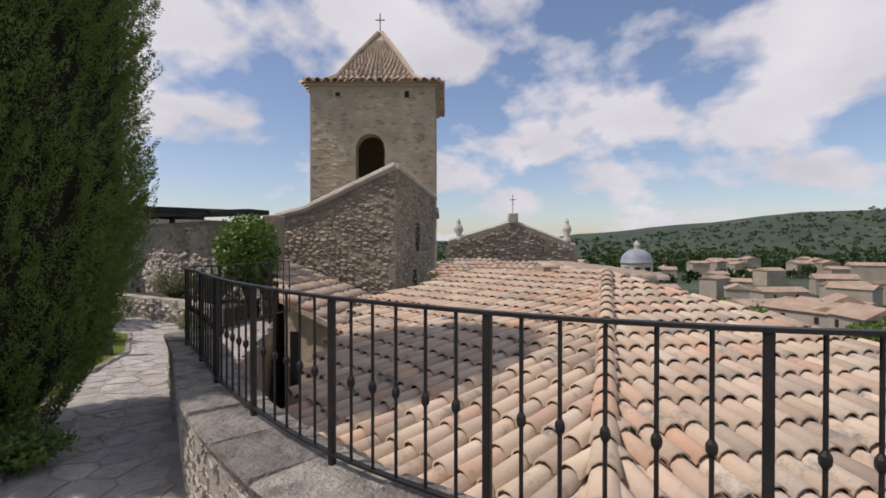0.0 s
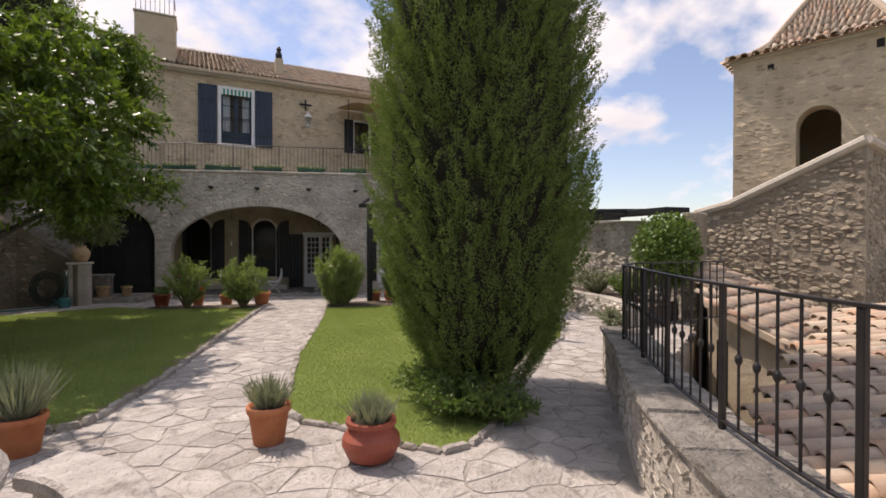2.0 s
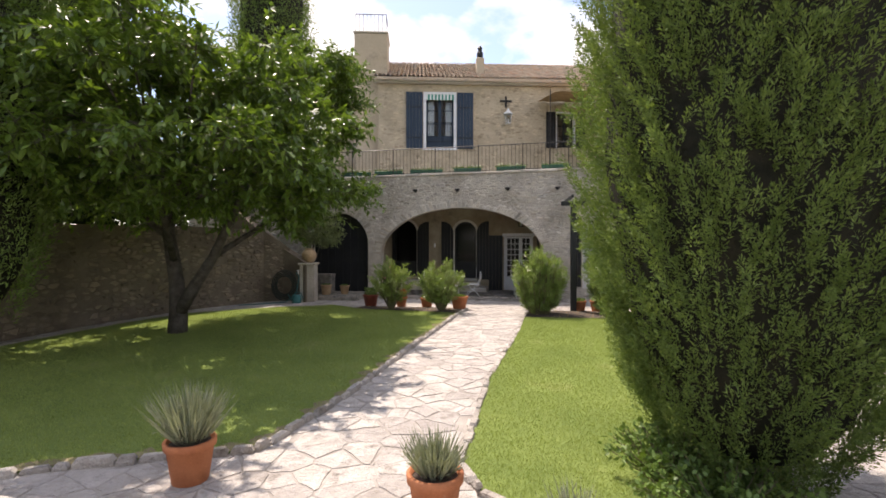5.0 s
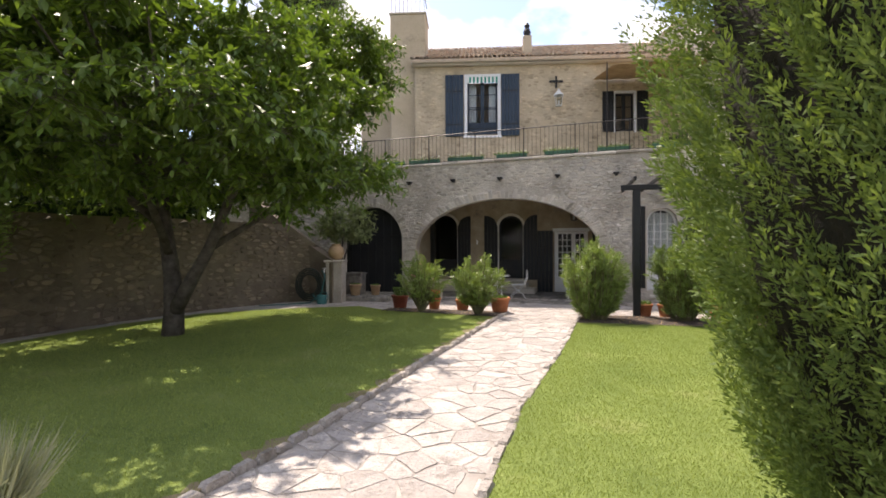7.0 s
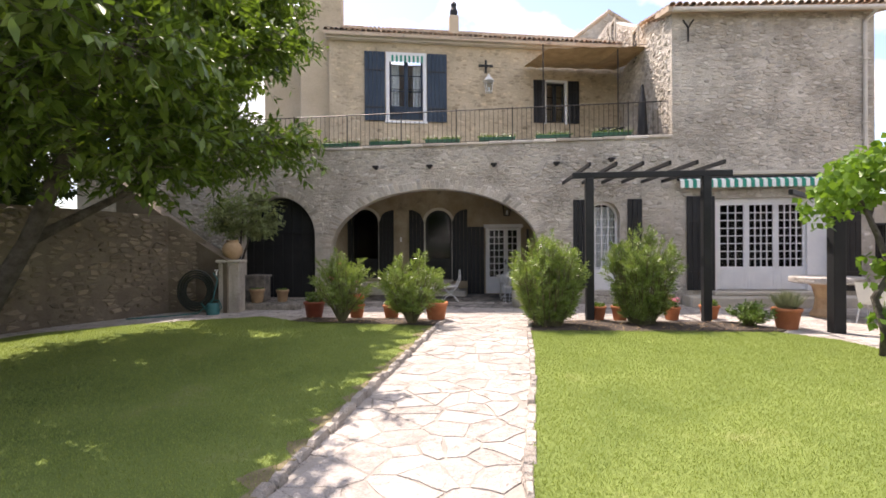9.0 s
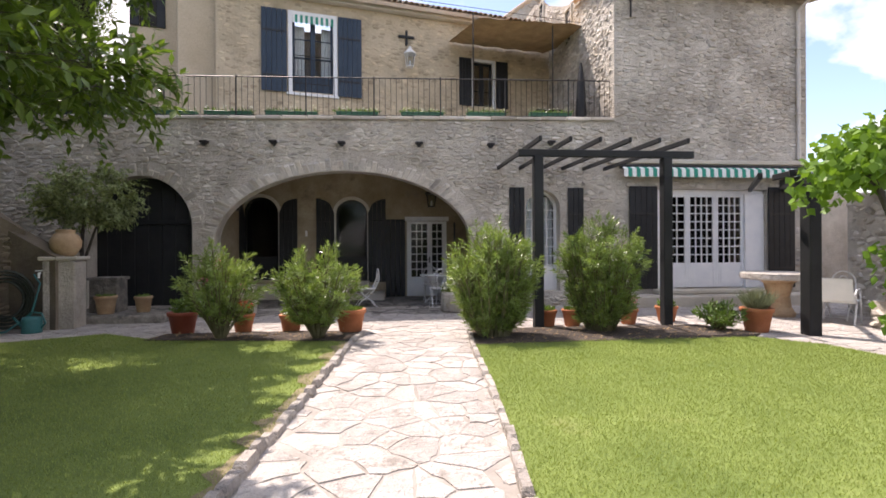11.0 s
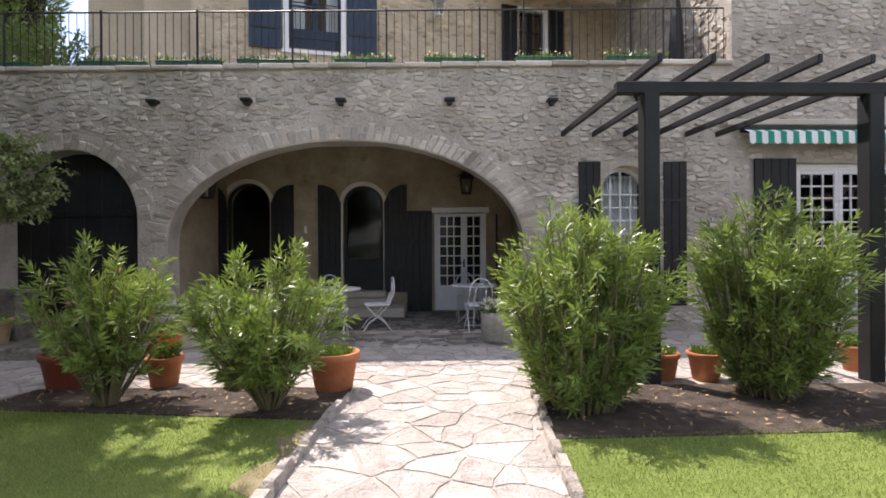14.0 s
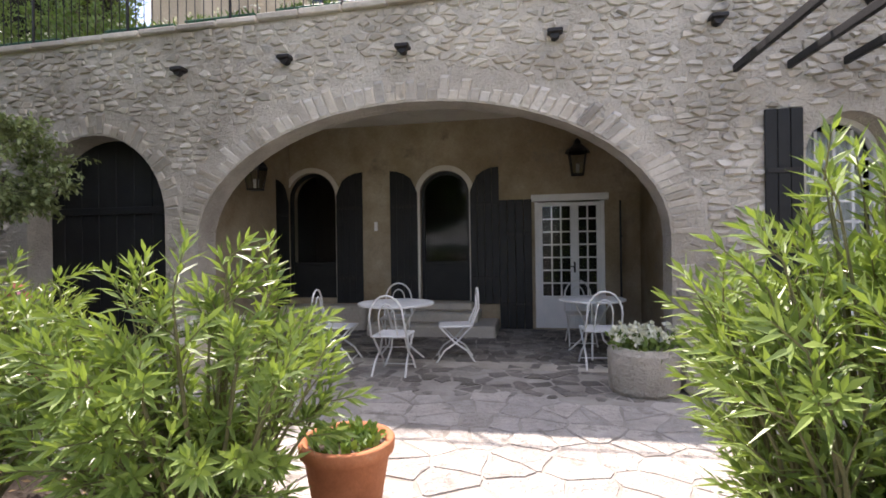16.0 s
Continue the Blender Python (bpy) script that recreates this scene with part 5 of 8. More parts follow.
bars = part("window_guard", Geo().tube([(a0 + 0.06, 0.02, 6.95), (a1 - 0.06, 0.02, 6.95)], 0.012).tube([(a0 + 0.06, 0.02, 6.85), (a1 - 0.06, 0.02, 6.85)], 0.010).tube([(a0 + 0.06, 0.02, 6.15), (a1 - 0.06, 0.02, 6.15)], 0.010), IRON, w)
for i in range(11):
    x = a0 + 0.1 + (a1 - a0 - 0.2) * i / 10
    part("guard_bar", Geo().tube([(x, 0.02, 6.15), (x, 0.02, 6.85)], 0.006, 5), IRON, bars)
for i in range(16):
    x = a0 + 0.06 + (a1 - a0 - 0.12) * i / 16
    d_ = (a1 - a0 - 0.12) / 16
    part("blind_stripe", Geo().add([(x, -0.02, 8.10), (x + d_, -0.02, 8.10), (x + d_, -0.05, 7.88), (x + d_ / 2, -0.052, 7.84), (x, -0.05, 7.88)], [(0, 1, 2, 3, 4)]), AWN_GREEN if i % 2 else AWN_WHITE, w)
for x, dx in ((U(-5.76), 0), (U(-3.69), 0)):
    plank_shutter("shutter", 0.69, 2.34, HOUSE @ Matrix.Translation((x, -0.07, 5.84)), BLUE_WOOD, label="slate blue plank shutter of the upper window", boards=5)
w = thing("window_4", "small upper window with a white frame", "window", kind="structure", at=HOUSE)
a0, a1 = U(0.44), U(1.18)
part("window_frame", Geo().box(a0 - 0.05, -0.03, 5.9, a0 + 0.03, 0.08, 7.45, 0.005).box(a1 - 0.03, -0.03, 5.9, a1 + 0.05, 0.08, 7.45, 0.005).box(a0 + 0.03, -0.03, 7.38, a1 - 0.03, 0.08, 7.46, 0.005), WHITE, w)
for p0, p1 in ((a0 + 0.03, (a0 + a1) / 2), ((a0 + a1) / 2, a1 - 0.03)):
    glazed_leaf(w, p0, p1, 5.97, 7.38, 0.12, 1, 3, material=BLACK_WOOD)
for x in (U(0.0), U(1.24)):
    plank_shutter("shutter", 0.42, 1.52, HOUSE @ Matrix.Translation((x, -0.07, 5.92)), BLACK_WOOD, label="black shutter of the small upper window", boards=4)
cr = part("wall_cross", Geo().box(U(-1.67) - 0.035, -0.05, 7.60, U(-1.67) + 0.035, -0.01, 8.06, 0.008).box(U(-1.92), -0.052, 7.82, U(-1.43), -0.008, 7.90, 0.008), BLACK_WOOD)
cr.matrix_basis = HOUSE
tagged(cr, "dark wooden cross fixed on the ochre wall", "cross")
lantern(HOUSE @ Matrix.Translation((U(-1.61), -0.22, 6.9)) @ Matrix.Diagonal((1, 1, 1.1, 1)), PALE_IRON, "white iron wall lantern below the cross")
mat_ = thing("reed_mat", "sun-bleached reed mat stretched on thin poles over the terrace", "awning")
P = [HOUSE @ Vector(p) for p in ((U(-0.35), -2.6, 7.45), (U(3.3), -2.9, 7.6), (U(2.9), -0.1, 7.9), (U(-0.35), -0.1, 7.85))]
g = Geo()
N = 14
for i in range(N + 1):
    for j in range(5):
        u, v = i / N, j / 4
        p = (P[0] * (1 - u) + P[1] * u) * (1 - v) + (P[3] * (1 - u) + P[2] * u) * v
        g.v.append((p.x, p.y, p.z - 0.16 * math.sin(math.pi * u) * math.sin(math.pi * v) + 0.02 * math.sin(i * 2.1)))
g.f = [(i * 5 + j, (i + 1) * 5 + j, (i + 1) * 5 + j + 1, i * 5 + j + 1) for i in range(N) for j in range(4)]
g.add([(x, y, z + 0.02) for x, y, z in g.v], [f[::-1] for f in g.f])
part("mat", g, STRAW, mat_)
for x in (-0.55, 1.75):
    q = HOUSE @ Vector((U(x), -2.7, 0))
    part("pole", Geo().tube([(q.x, q.y, 4.0), (q.x, q.y, 7.55)], 0.018, 6), IRON, mat_)
q0, q1 = HOUSE @ Vector((U(-3.0), -2.7, 7.62)), HOUSE @ Vector((U(3.2), -2.9, 7.62))
part("wire", Geo().tube([q0, q1], 0.008, 5), IRON, mat_)

tagged(part("terrace_floor", Geo().box(-13.6, Y0 + 0.36, 4.0, 3.17, 23.4, 4.06), DRESSED), "stone terrace floor above the arcade", "floor", kind="structure")
# eaves: moulding, gutter tiles and roof slope
roof = thing("house_roof", "low clay tile roof of the house with a row of eave tiles", "roof", at=HOUSE)
part("cornice", Geo().box(-0.12, -0.22, 8.52, 10.7, 0.02, 8.66, 0.03), ZINC, roof)
hh = lambda x, y: 8.72 + 0.47 * (y + 0.3)
poly = [(-0.15, -0.35), (10.75, -0.35), (10.75, 5.2), (-0.15, 5.2)]
part("deck", facet_slab(poly, hh), TILE, roof)
rr_ = random.Random(3)
ob = part("tiles", joined_tiles(tile_places(rr_, poly, hh, (0, 1))), TILE, roof, smooth=True)
ob["kind"] = "stuff"
ch = thing("chimney", "slender clay chimney with a dark pot on the roof", "chimney", at=HOUSE @ Matrix.Translation((U(-2.6), 1.1, 0)))
part("stack", Geo().box(-0.17, -0.17, 8.9, 0.17, 0.17, 10.05, 0.02), RENDER, ch)
part("pot", Geo().lathe([(0.13, 10.05), (0.15, 10.25), (0.09, 10.4), (0.11, 10.5), (0.05, 10.6)], 10), BLACK_WOOD, ch)

# stair turret left of the house with a small railing on top
tt = thing("stair_turret", "plastered stair turret with a roof terrace", "turret", at=HOUSE)
part("wall", Geo().box(-1.0, 0.25, 3.9, 0.38, 1.6, 10.7, 0.03), RENDER, tt)
part("wall", Geo().box(-2.3, 0.9, 3.9, -1.0, 2.8, 9.9, 0.03), RENDER, tt)
part("cap", Geo().box(-1.04, 0.21, 10.7, 0.42, 1.64, 10.78, 0.02), DRESSED, tt)
part("cap", Geo().box(-2.4, 0.8, 9.9, -1.0, 2.9, 9.98, 0.02), DRESSED, tt)
# window opening as a near-black box with indoor shade in its colour
part("window", Geo().box(-2.04, 0.88, 7.6, -1.63, 0.95, 8.5), OPENING_SHADE, tt)
part("shutter", Geo().box(-2.28, 0.84, 7.6, -2.05, 0.88, 8.5, 0.01), BLACK_WOOD, tt)
part("shutter", Geo().box(-1.62, 0.84, 7.6, -1.40, 0.88, 8.5, 0.01), BLACK_WOOD, tt)
rl = part("top_rail", Geo().tube([(-0.95, 0.3, 11.5), (0.33, 0.3, 11.5), (0.33, 1.5, 11.5)], 0.02, 6), IRON, tt)
for i in range(9):
    x = -0.95 + 1.28 * i / 8
    part("rail_bar", Geo().tube([(x, 0.3, 10.75), (x, 0.3, 11.5)], 0.011, 5), IRON, rl)

# wing: eaves, downpipe, upper part behind
wr = thing("wing_roof", "clay tile eave of the right wing", "roof")
hw = lambda x, y: 7.66 - 0.034 * (x - 3.2) + 0.26 * (y - 17.6)
poly = [(3.0, 17.62), (8.35, 17.62), (8.35, 25.8), (3.7, 25.8), (3.7, 18.6), (3.0, 18.6)]
part("deck", facet_slab(poly, hw), TILE, wr)
ob = part("tiles", joined_tiles(tile_places(rr_, [(3.0, 17.62), (8.35, 17.62), (8.35, 20.5), (3.0, 20.5)], hw, (0, 1))), TILE, wr, smooth=True)
ob["kind"] = "stuff"
part("gutter", Geo().tube([(3.1, 17.6, 7.58), (8.3, 17.6, 7.40)], 0.06, 8), ZINC, wr)
dp = thing("downpipe", "pale metal downpipe on the corner of the wing", "pipe")
part("pipe", Geo().tube([(8.0, 17.62, 7.4), (7.86, 17.84, 7.15), (7.86, 17.84, 3.5)], 0.045, 8), ZINC, dp)
for z in (4.6, 6.2):
    part("clamp", Geo().box(7.79, 17.78, z, 7.93, 17.9, z + 0.04, 0.005), ZINC, dp)
for y, z, hgt in ((23.6, 8.9, 1.1), (20.9, 7.55, 0.95)):
    w = thing("window_5", "narrow window with stone jambs in the wing side wall", "window", kind="structure")
    part("window_frame", Geo().box(3.13, y - 0.32, z - 0.08, 3.178, y - 0.22, z + hgt + 0.1, 0.006).box(3.13, y + 0.22, z - 0.08, 3.178, y + 0.32, z + hgt + 0.1, 0.006).box(3.13, y - 0.22, z + hgt, 3.178, y + 0.22, z + hgt + 0.1, 0.006).box(3.11, y - 0.36, z - 0.14, 3.178, y + 0.36, z - 0.08, 0.006), DRESSED, w)
    # opaque near-black pane, painted as the unlit room behind it
    part("pane", Geo().box(3.165, y - 0.22, z - 0.08, 3.176, y + 0.22, z + hgt), OPENING_SHADE, w)
w = thing("window_7", "narrow dark window in the rear gable", "window", kind="structure")
part("window_frame", Geo().box(3.15, 26.56, 9.25, 3.25, 26.72, 10.65, 0.01).box(3.70, 26.56, 9.25, 3.80, 26.72, 10.65, 0.01).box(3.25, 26.56, 10.55, 3.70, 26.72, 10.68, 0.01).box(3.25, 26.54, 9.25, 3.70, 26.72, 9.35, 0.01), DRESSED, w)
# pane without glass: its black paints the dark attic
part("pane", Geo().box(3.25, 26.80, 9.35, 3.70, 26.82, 10.55), OPENING_SHADE, w)
vg = thing("rear_roof", "clay tile verge on the rear gable", "roof")
for a, b in (((1.1, 9.88), (3.75, 11.85)), ((6.8, 9.85), (3.75, 11.85))):
    n = 9
    for i in range(n):
        u, v = i / n, (i + 1.15) / n
        part("verge_tile", Geo().tube([(a[0] + (b[0] - a[0]) * u, 26.62, a[1] + (b[1] - a[1]) * u), (a[0] + (b[0] - a[0]) * v, 26.62, a[1] + (b[1] - a[1]) * v + 0.03)], 0.10, 7, 0.085), TILE, vg)
ti = thing("wall_anchor", "forked black iron wall anchor on the wing", "anchor", at=Matrix.Translation((3.58, Y0 - 0.045, 6.85)))
part("bar", Geo().tube([(0, 0, 0), (0, 0, 0.36), (-0.13, 0, 0.56)], 0.022, 6).tube([(0, 0, 0.36), (0.13, 0, 0.56)], 0.022, 6), IRON, ti)
w = thing("window_6", "dark barred window of the outbuilding", "window", kind="structure")
part("window_frame", Geo().box(8.75, 19.36, 0.9, 8.81, 19.44, 2.15, 0.005).box(9.59, 19.36, 0.9, 9.65, 19.44, 2.15, 0.005).box(8.81, 19.36, 2.08, 9.59, 19.44, 2.15, 0.005).box(8.81, 19.36, 0.9, 9.59, 19.44, 0.97, 0.005), BLACK_WOOD, w)
for i in range(1, 5):
    part("bar", Geo().tube([(8.81 + 0.78 * i / 5, 19.38, 0.95), (8.81 + 0.78 * i / 5, 19.38, 2.1)], 0.012, 5), IRON, w)
# dark sheet in place of glass, shade of the outbuilding in its colour
part("pane", Geo().box(8.81, 19.5, 0.95, 9.59, 19.51, 2.1), OPENING_SHADE, w)
# folded parasol and dark chest in the terrace corner
pa = thing("parasol", "closed dark parasol standing in the terrace corner", "parasol", at=Matrix.Translation((2.7, 18.75, 4.06)))
part("pole", Geo().tube([(0, 0, 0), (0, 0, 2.0)], 0.02, 6), IRON, pa)
part("cover", Geo().lathe([(0.10, 0.35), (0.14, 0.7), (0.10, 1.5), (0.03, 2.0)], 9), BLACK_WOOD, pa)
ch = thing("garden_chest", "dark box standing on the terrace", "box", at=Matrix.Translation((1.95, 19.3, 4.06)))
part("body", Geo().box(-0.32, -0.25, 0, 0.32, 0.25, 0.85, 0.02), BLACK_WOOD, ch)
part("lid", Geo().box(-0.34, -0.27, 0.852, 0.34, 0.27, 0.90, 0.015), BLACK_WOOD, ch)
# dark plank door in the small arch
sd = thing("door_3", "dark plank doors filling the small arch", "door", kind="structure")
for k in range(8):
    a, b = -8.70 + 2.32 * k / 8, -8.70 + 2.32 * (k + 1) / 8
    part("board", Geo().box(a + 0.004, Y0 + 0.37, -0.03, b - 0.004, Y0 + 0.42, 3.02, 0.004), BLACK_WOOD, sd)
part("rail", Geo().box(-8.60, Y0 + 0.34, 1.93, -6.47, Y0 + 0.368, 2.03, 0.005), BLACK_WOOD, sd)

# ---- plants ----
def cypress(at, profile, count, label, seed, spray=0.17, sprigs=34):
    """A dense cypress: trunk, a core coloured dark for twigs and inner shade, and a coat of upright plumes that overlap
    like shingles. profile: (height, radius).
    """
    r_ = random.Random(seed)
    tree = thing("cypress", label, "cypress", at=Matrix.Translation(at))
    z0 = profile[0][0]
    part("trunk", Geo().tube([(0, 0, -0.05), (0.03, -0.02, z0 * 0.5), (0, 0, z0 + 0.8)], 0.17, 9, 0.13), BARK, tree, smooth=True)

    def radius(z, a):
        for (za, ra), (zb, rb) in zip(profile, profile[1:]):
            if za <= z <= zb:
                base = ra + (rb - ra) * (z - za) / (zb - za)
                break
        else:
            base = profile[-1][1] if z > z0 else profile[0][1]
        lump = noise.noise(Vector((math.cos(a) * 1.6, math.sin(a) * 1.6, z * 0.55 + seed)))
        groove = noise.noise(Vector((math.cos(a) * 3.6, math.sin(a) * 3.6, z * 0.6 + seed + 9)))
        return base * (0.97 + 0.05 * lump + 0.10 * groove)

    # solid core shell; its dark colour paints the gaps between plumes as shade
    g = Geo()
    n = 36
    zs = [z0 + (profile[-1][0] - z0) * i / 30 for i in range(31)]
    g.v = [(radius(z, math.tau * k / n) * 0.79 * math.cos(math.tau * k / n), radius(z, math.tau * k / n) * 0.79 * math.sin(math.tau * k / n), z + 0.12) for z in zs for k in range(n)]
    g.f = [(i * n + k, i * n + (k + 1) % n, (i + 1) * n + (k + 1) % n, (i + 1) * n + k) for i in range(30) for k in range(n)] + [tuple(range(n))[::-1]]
    part("shade_core", g, CYPRESS_SHADE_CORE, tree, smooth=True)
    g = Geo()
    top = profile[-1][0]
    made = 0
    while made < count:
        z = z0 + (top - z0) * r_.random()
        a = r_.uniform(0, math.tau)
        rad = radius(z, a)
        if r_.random() > rad / profile[len(profile) // 2][1] + 0.06:
            continue
        made += 1
        out = Vector((math.cos(a), math.sin(a), 0))
        side = Vector((-out.y, out.x, 0))
        deep = r_.random() ** 1.6
        L = spray * r_.uniform(2.6, 6.4)
        # a plume starts inside, bends outwards and turns up at its tip
        p0 = out * rad * (0.80 - 0.10 * deep) + Vector((0, 0, z - L * 0.55))
        p2 = out * rad * (1.06 - 0.23 * deep + r_.gauss(0, 0.02)) + side * r_.gauss(0, 0.35) * L + Vector((0, 0, z + L * 0.45))
        p1 = p0.lerp(p2, 0.5) + out * L * r_.uniform(0.05, 0.22) - Vector((0, 0, L * 0.08))
        fat = spray * r_.uniform(0.38, 0.72)
        for _ in range(sprigs):
            u = r_.random() ** 0.8
            c = p0 * (1 - u) ** 2 + p1 * (2 * u * (1 - u)) + p2 * u * u
            way = (p1 - p0).lerp(p2 - p1, u).normalized()
            d = ball_way(r_)
            q = c + d * (fat * (0.2 + 1.9 * u * (1 - u) ** 0.7) * (0.5 + 0.5 * r_.random()))
            leaf(g, q, way * 0.8 + d * 0.8 + out * 0.3 + ball_way(r_) * 0.25, ball_way(r_), spray * r_.uniform(0.25, 0.6), spray * 0.135)
    part("foliage", g, CYPRESS, tree)
    return tree


cypress((0.73, 5.18, 0), [(0.22, 0.54), (0.5, 0.82), (0.85, 1.00), (1.3, 1.15), (1.8, 1.25), (2.3, 1.31), (3.2, 1.30), (5.0, 1.24), (6.6, 1.15), (8.2, 0.85), (9.2, 0.4), (9.7, 0.05)], 5600, "thick dark green cypress with a short pale trunk on the lawn", 5, 0.074, 105)
cypress((-8.9, 7.0, 0), [(0.9, 0.4), (1.5, 0.8), (3.0, 1.05), (6.0, 1.0), (9.0, 0.6), (11.0, 0.05)], 1500, "tall dark cypress beside the boundary wall", 9, 0.17)
cypress((-12.1, 21.5, 4.0), [(0.5, 0.5), (2.0, 1.3), (5.0, 1.8), (9.0, 1.7), (12.5, 1.0), (15.0, 0.05)], 1300, "tall dark cypress on the terrace behind the house", 14, 0.30)
cypress((-18.5, 17.5, 0), [(1.0, 0.5), (3.0, 1.5), (7.0, 2.0), (10.0, 1.6), (12.5, 0.9), (14.0, 0.05)], 900, "dark evergreen behind the garden wall", 15, 0.40)


def broad_tree(at, limbs, blobs, leaves, size, label, seed, material):
    """Trunk and limbs as tapered tubes; leaves in many clumps round the branch ends."""
    r_ = random.Random(seed)
    tree = thing("tree", label, "tree", at=Matrix.Translation(at))
    for k, (pts, r0, r1) in enumerate(limbs):
        part("trunk" if k == 0 else "limb", Geo().tube(pts, r0, 9, r1), BARK, tree, smooth=True)
    g, tw = Geo(), Geo()
    for c, rad, share in blobs:
        c = Vector(c)
        for _ in range(max(3, int(leaves * share / 16))):
            # one twig that reaches out of the clump and droops, with leaves to both sides and a tuft at its end
            d = ball_way(r_)
            d.z = d.z * 0.55 + 0.08
            L = rad * r_.uniform(0.55, 1.25)
            p0 = c + ball_way(r_) * rad * 0.25
            p1 = p0 + d * L * 0.6
            p2 = p1 + d * L * 0.45 + Vector((0, 0, -L * r_.uniform(0.05, 0.30)))
            tw.tube([p0, p1, p2], size * 0.035, 3, size * 0.012)
            for k in range(16):
                u = 0.25 + 0.75 * (k + r_.random()) / 16
                q = p0.lerp(p1, u / 0.6) if u < 0.6 else p1.lerp(p2, (u - 0.6) / 0.4)
                w = d * 0.7 + ball_way(r_) * 0.8 + Vector((0, 0, -0.30))
                leaf(g, q, w, Vector((0, 0, 1)).cross(w) + ball_way(r_) * 0.45, size * r_.uniform(0.65, 1.25), size * 0.44, 0.12)
    if tw.v:
        part("branchwork", tw, BARK, tree)["kind"] = "stuff"
    part("crown", g, material, tree)["kind"] = "stuff"
    return tree


rt_ = random.Random(31)
limbs = [([(0, 0, -0.05), (0.02, 0.02, 0.5), (-0.05, 0.05, 1.1), (-0.25, 0.1, 2.0), (-0.5, 0.2, 3.2)], 0.20, 0.10),
         ([(0.05, 0.0, 0.45), (0.45, -0.05, 1.0), (0.9, -0.1, 1.6), (1.5, -0.2, 2.6), (2.0, -0.3, 3.6)], 0.14, 0.05),
         ([(-0.25, 0.1, 2.0), (-1.0, -0.4, 2.8), (-1.7, -0.9, 3.8)], 0.09, 0.03), ([(-0.4, 0.15, 2.8), (0.2, 0.6, 3.8), (0.5, 0.9, 5.2)], 0.08, 0.02),
         ([(-0.1, 0.05, 1.5), (0.4, -0.9, 2.5), (0.8, -1.6, 3.4)], 0.08, 0.03), ([(0.9, -0.1, 1.6), (1.6, 0.7, 2.3), (2.3, 1.3, 2.9)], 0.07, 0.02), ([(-0.5, 0.2, 3.2), (-0.7, 0.1, 4.5), (-0.6, 0.0, 5.8)], 0.08, 0.02)]
blobs = []
for _ in range(180):
    d = ball_way(rt_)
    k = rt_.uniform(0.45, 0.97)
    c = Vector((0.45 + d.x * 3.85 * k - 0.05, -0.5 + d.y * 4.1 * k, 4.15 + d.z * 2.4 * k))
    if c.z < 2.5 and math.hypot(c.x, c.y) < 1.0:
        continue
    blobs.append((c, rt_.uniform(0.45, 0.85), 1 / 180))
for c in blobs[::5]:
    limbs.append(([(0.1 * c[0].x, 0.1 * c[0].y, 2.6), (0.5 * c[0].x, 0.5 * c[0].y, 0.45 * c[0].z + 1.4), tuple(c[0])], 0.04, 0.008))
for cx, cy, cz in ((-2.6, -0.5, 2.7), (-2.2, -1.8, 2.6), (-3.0, 0.8, 3.0), (2.6, -1.6, 2.9), (3.0, 0.2, 2.8), (1.6, -2.6, 2.9), (0.2, -2.9, 3.0), (2.9, -0.8, 2.5), (-1.4, -2.6, 3.0), (3.3, 1.4, 3.0), (2.9, 2.3, 3.2), (2.2, 2.9, 3.1), (3.5, -1.9, 3.2), (3.1, -2.9, 3.3), (2.2, -3.6, 3.2), (1.0, -3.9, 3.3)):
    blobs.append((Vector((cx, cy, cz)), 0.8, 1 / 120))
for _ in range(26):
    blobs.append((Vector((rt_.uniform(0.5, 2.0), rt_.uniform(3.0, 5.7), rt_.uniform(5.9, 7.2))), rt_.uniform(0.5, 0.8), 1 / 170))
for k in range(34):
    cx, cy = rt_.uniform(-1.6, 1.0), rt_.uniform(2.6, 5.0)
    if cx > 0.4 and cy > 4.2:
        continue
    blobs.append((Vector((cx, cy, rt_.uniform(3.7, 6.2))), rt_.uniform(0.55, 0.9), 1 / 180))
    if k % 4 == 0:
        limbs.append(([(-0.4, 0.15, 2.8), (cx * 0.5, cy * 0.5, 3.9), tuple(blobs[-1][0])], 0.05, 0.01))
broad_tree((-8.05, 10.15, 0), limbs, blobs, 64000, 0.150, "leafy fruit tree with a forked grey trunk on the lawn", 6, CHERRY)


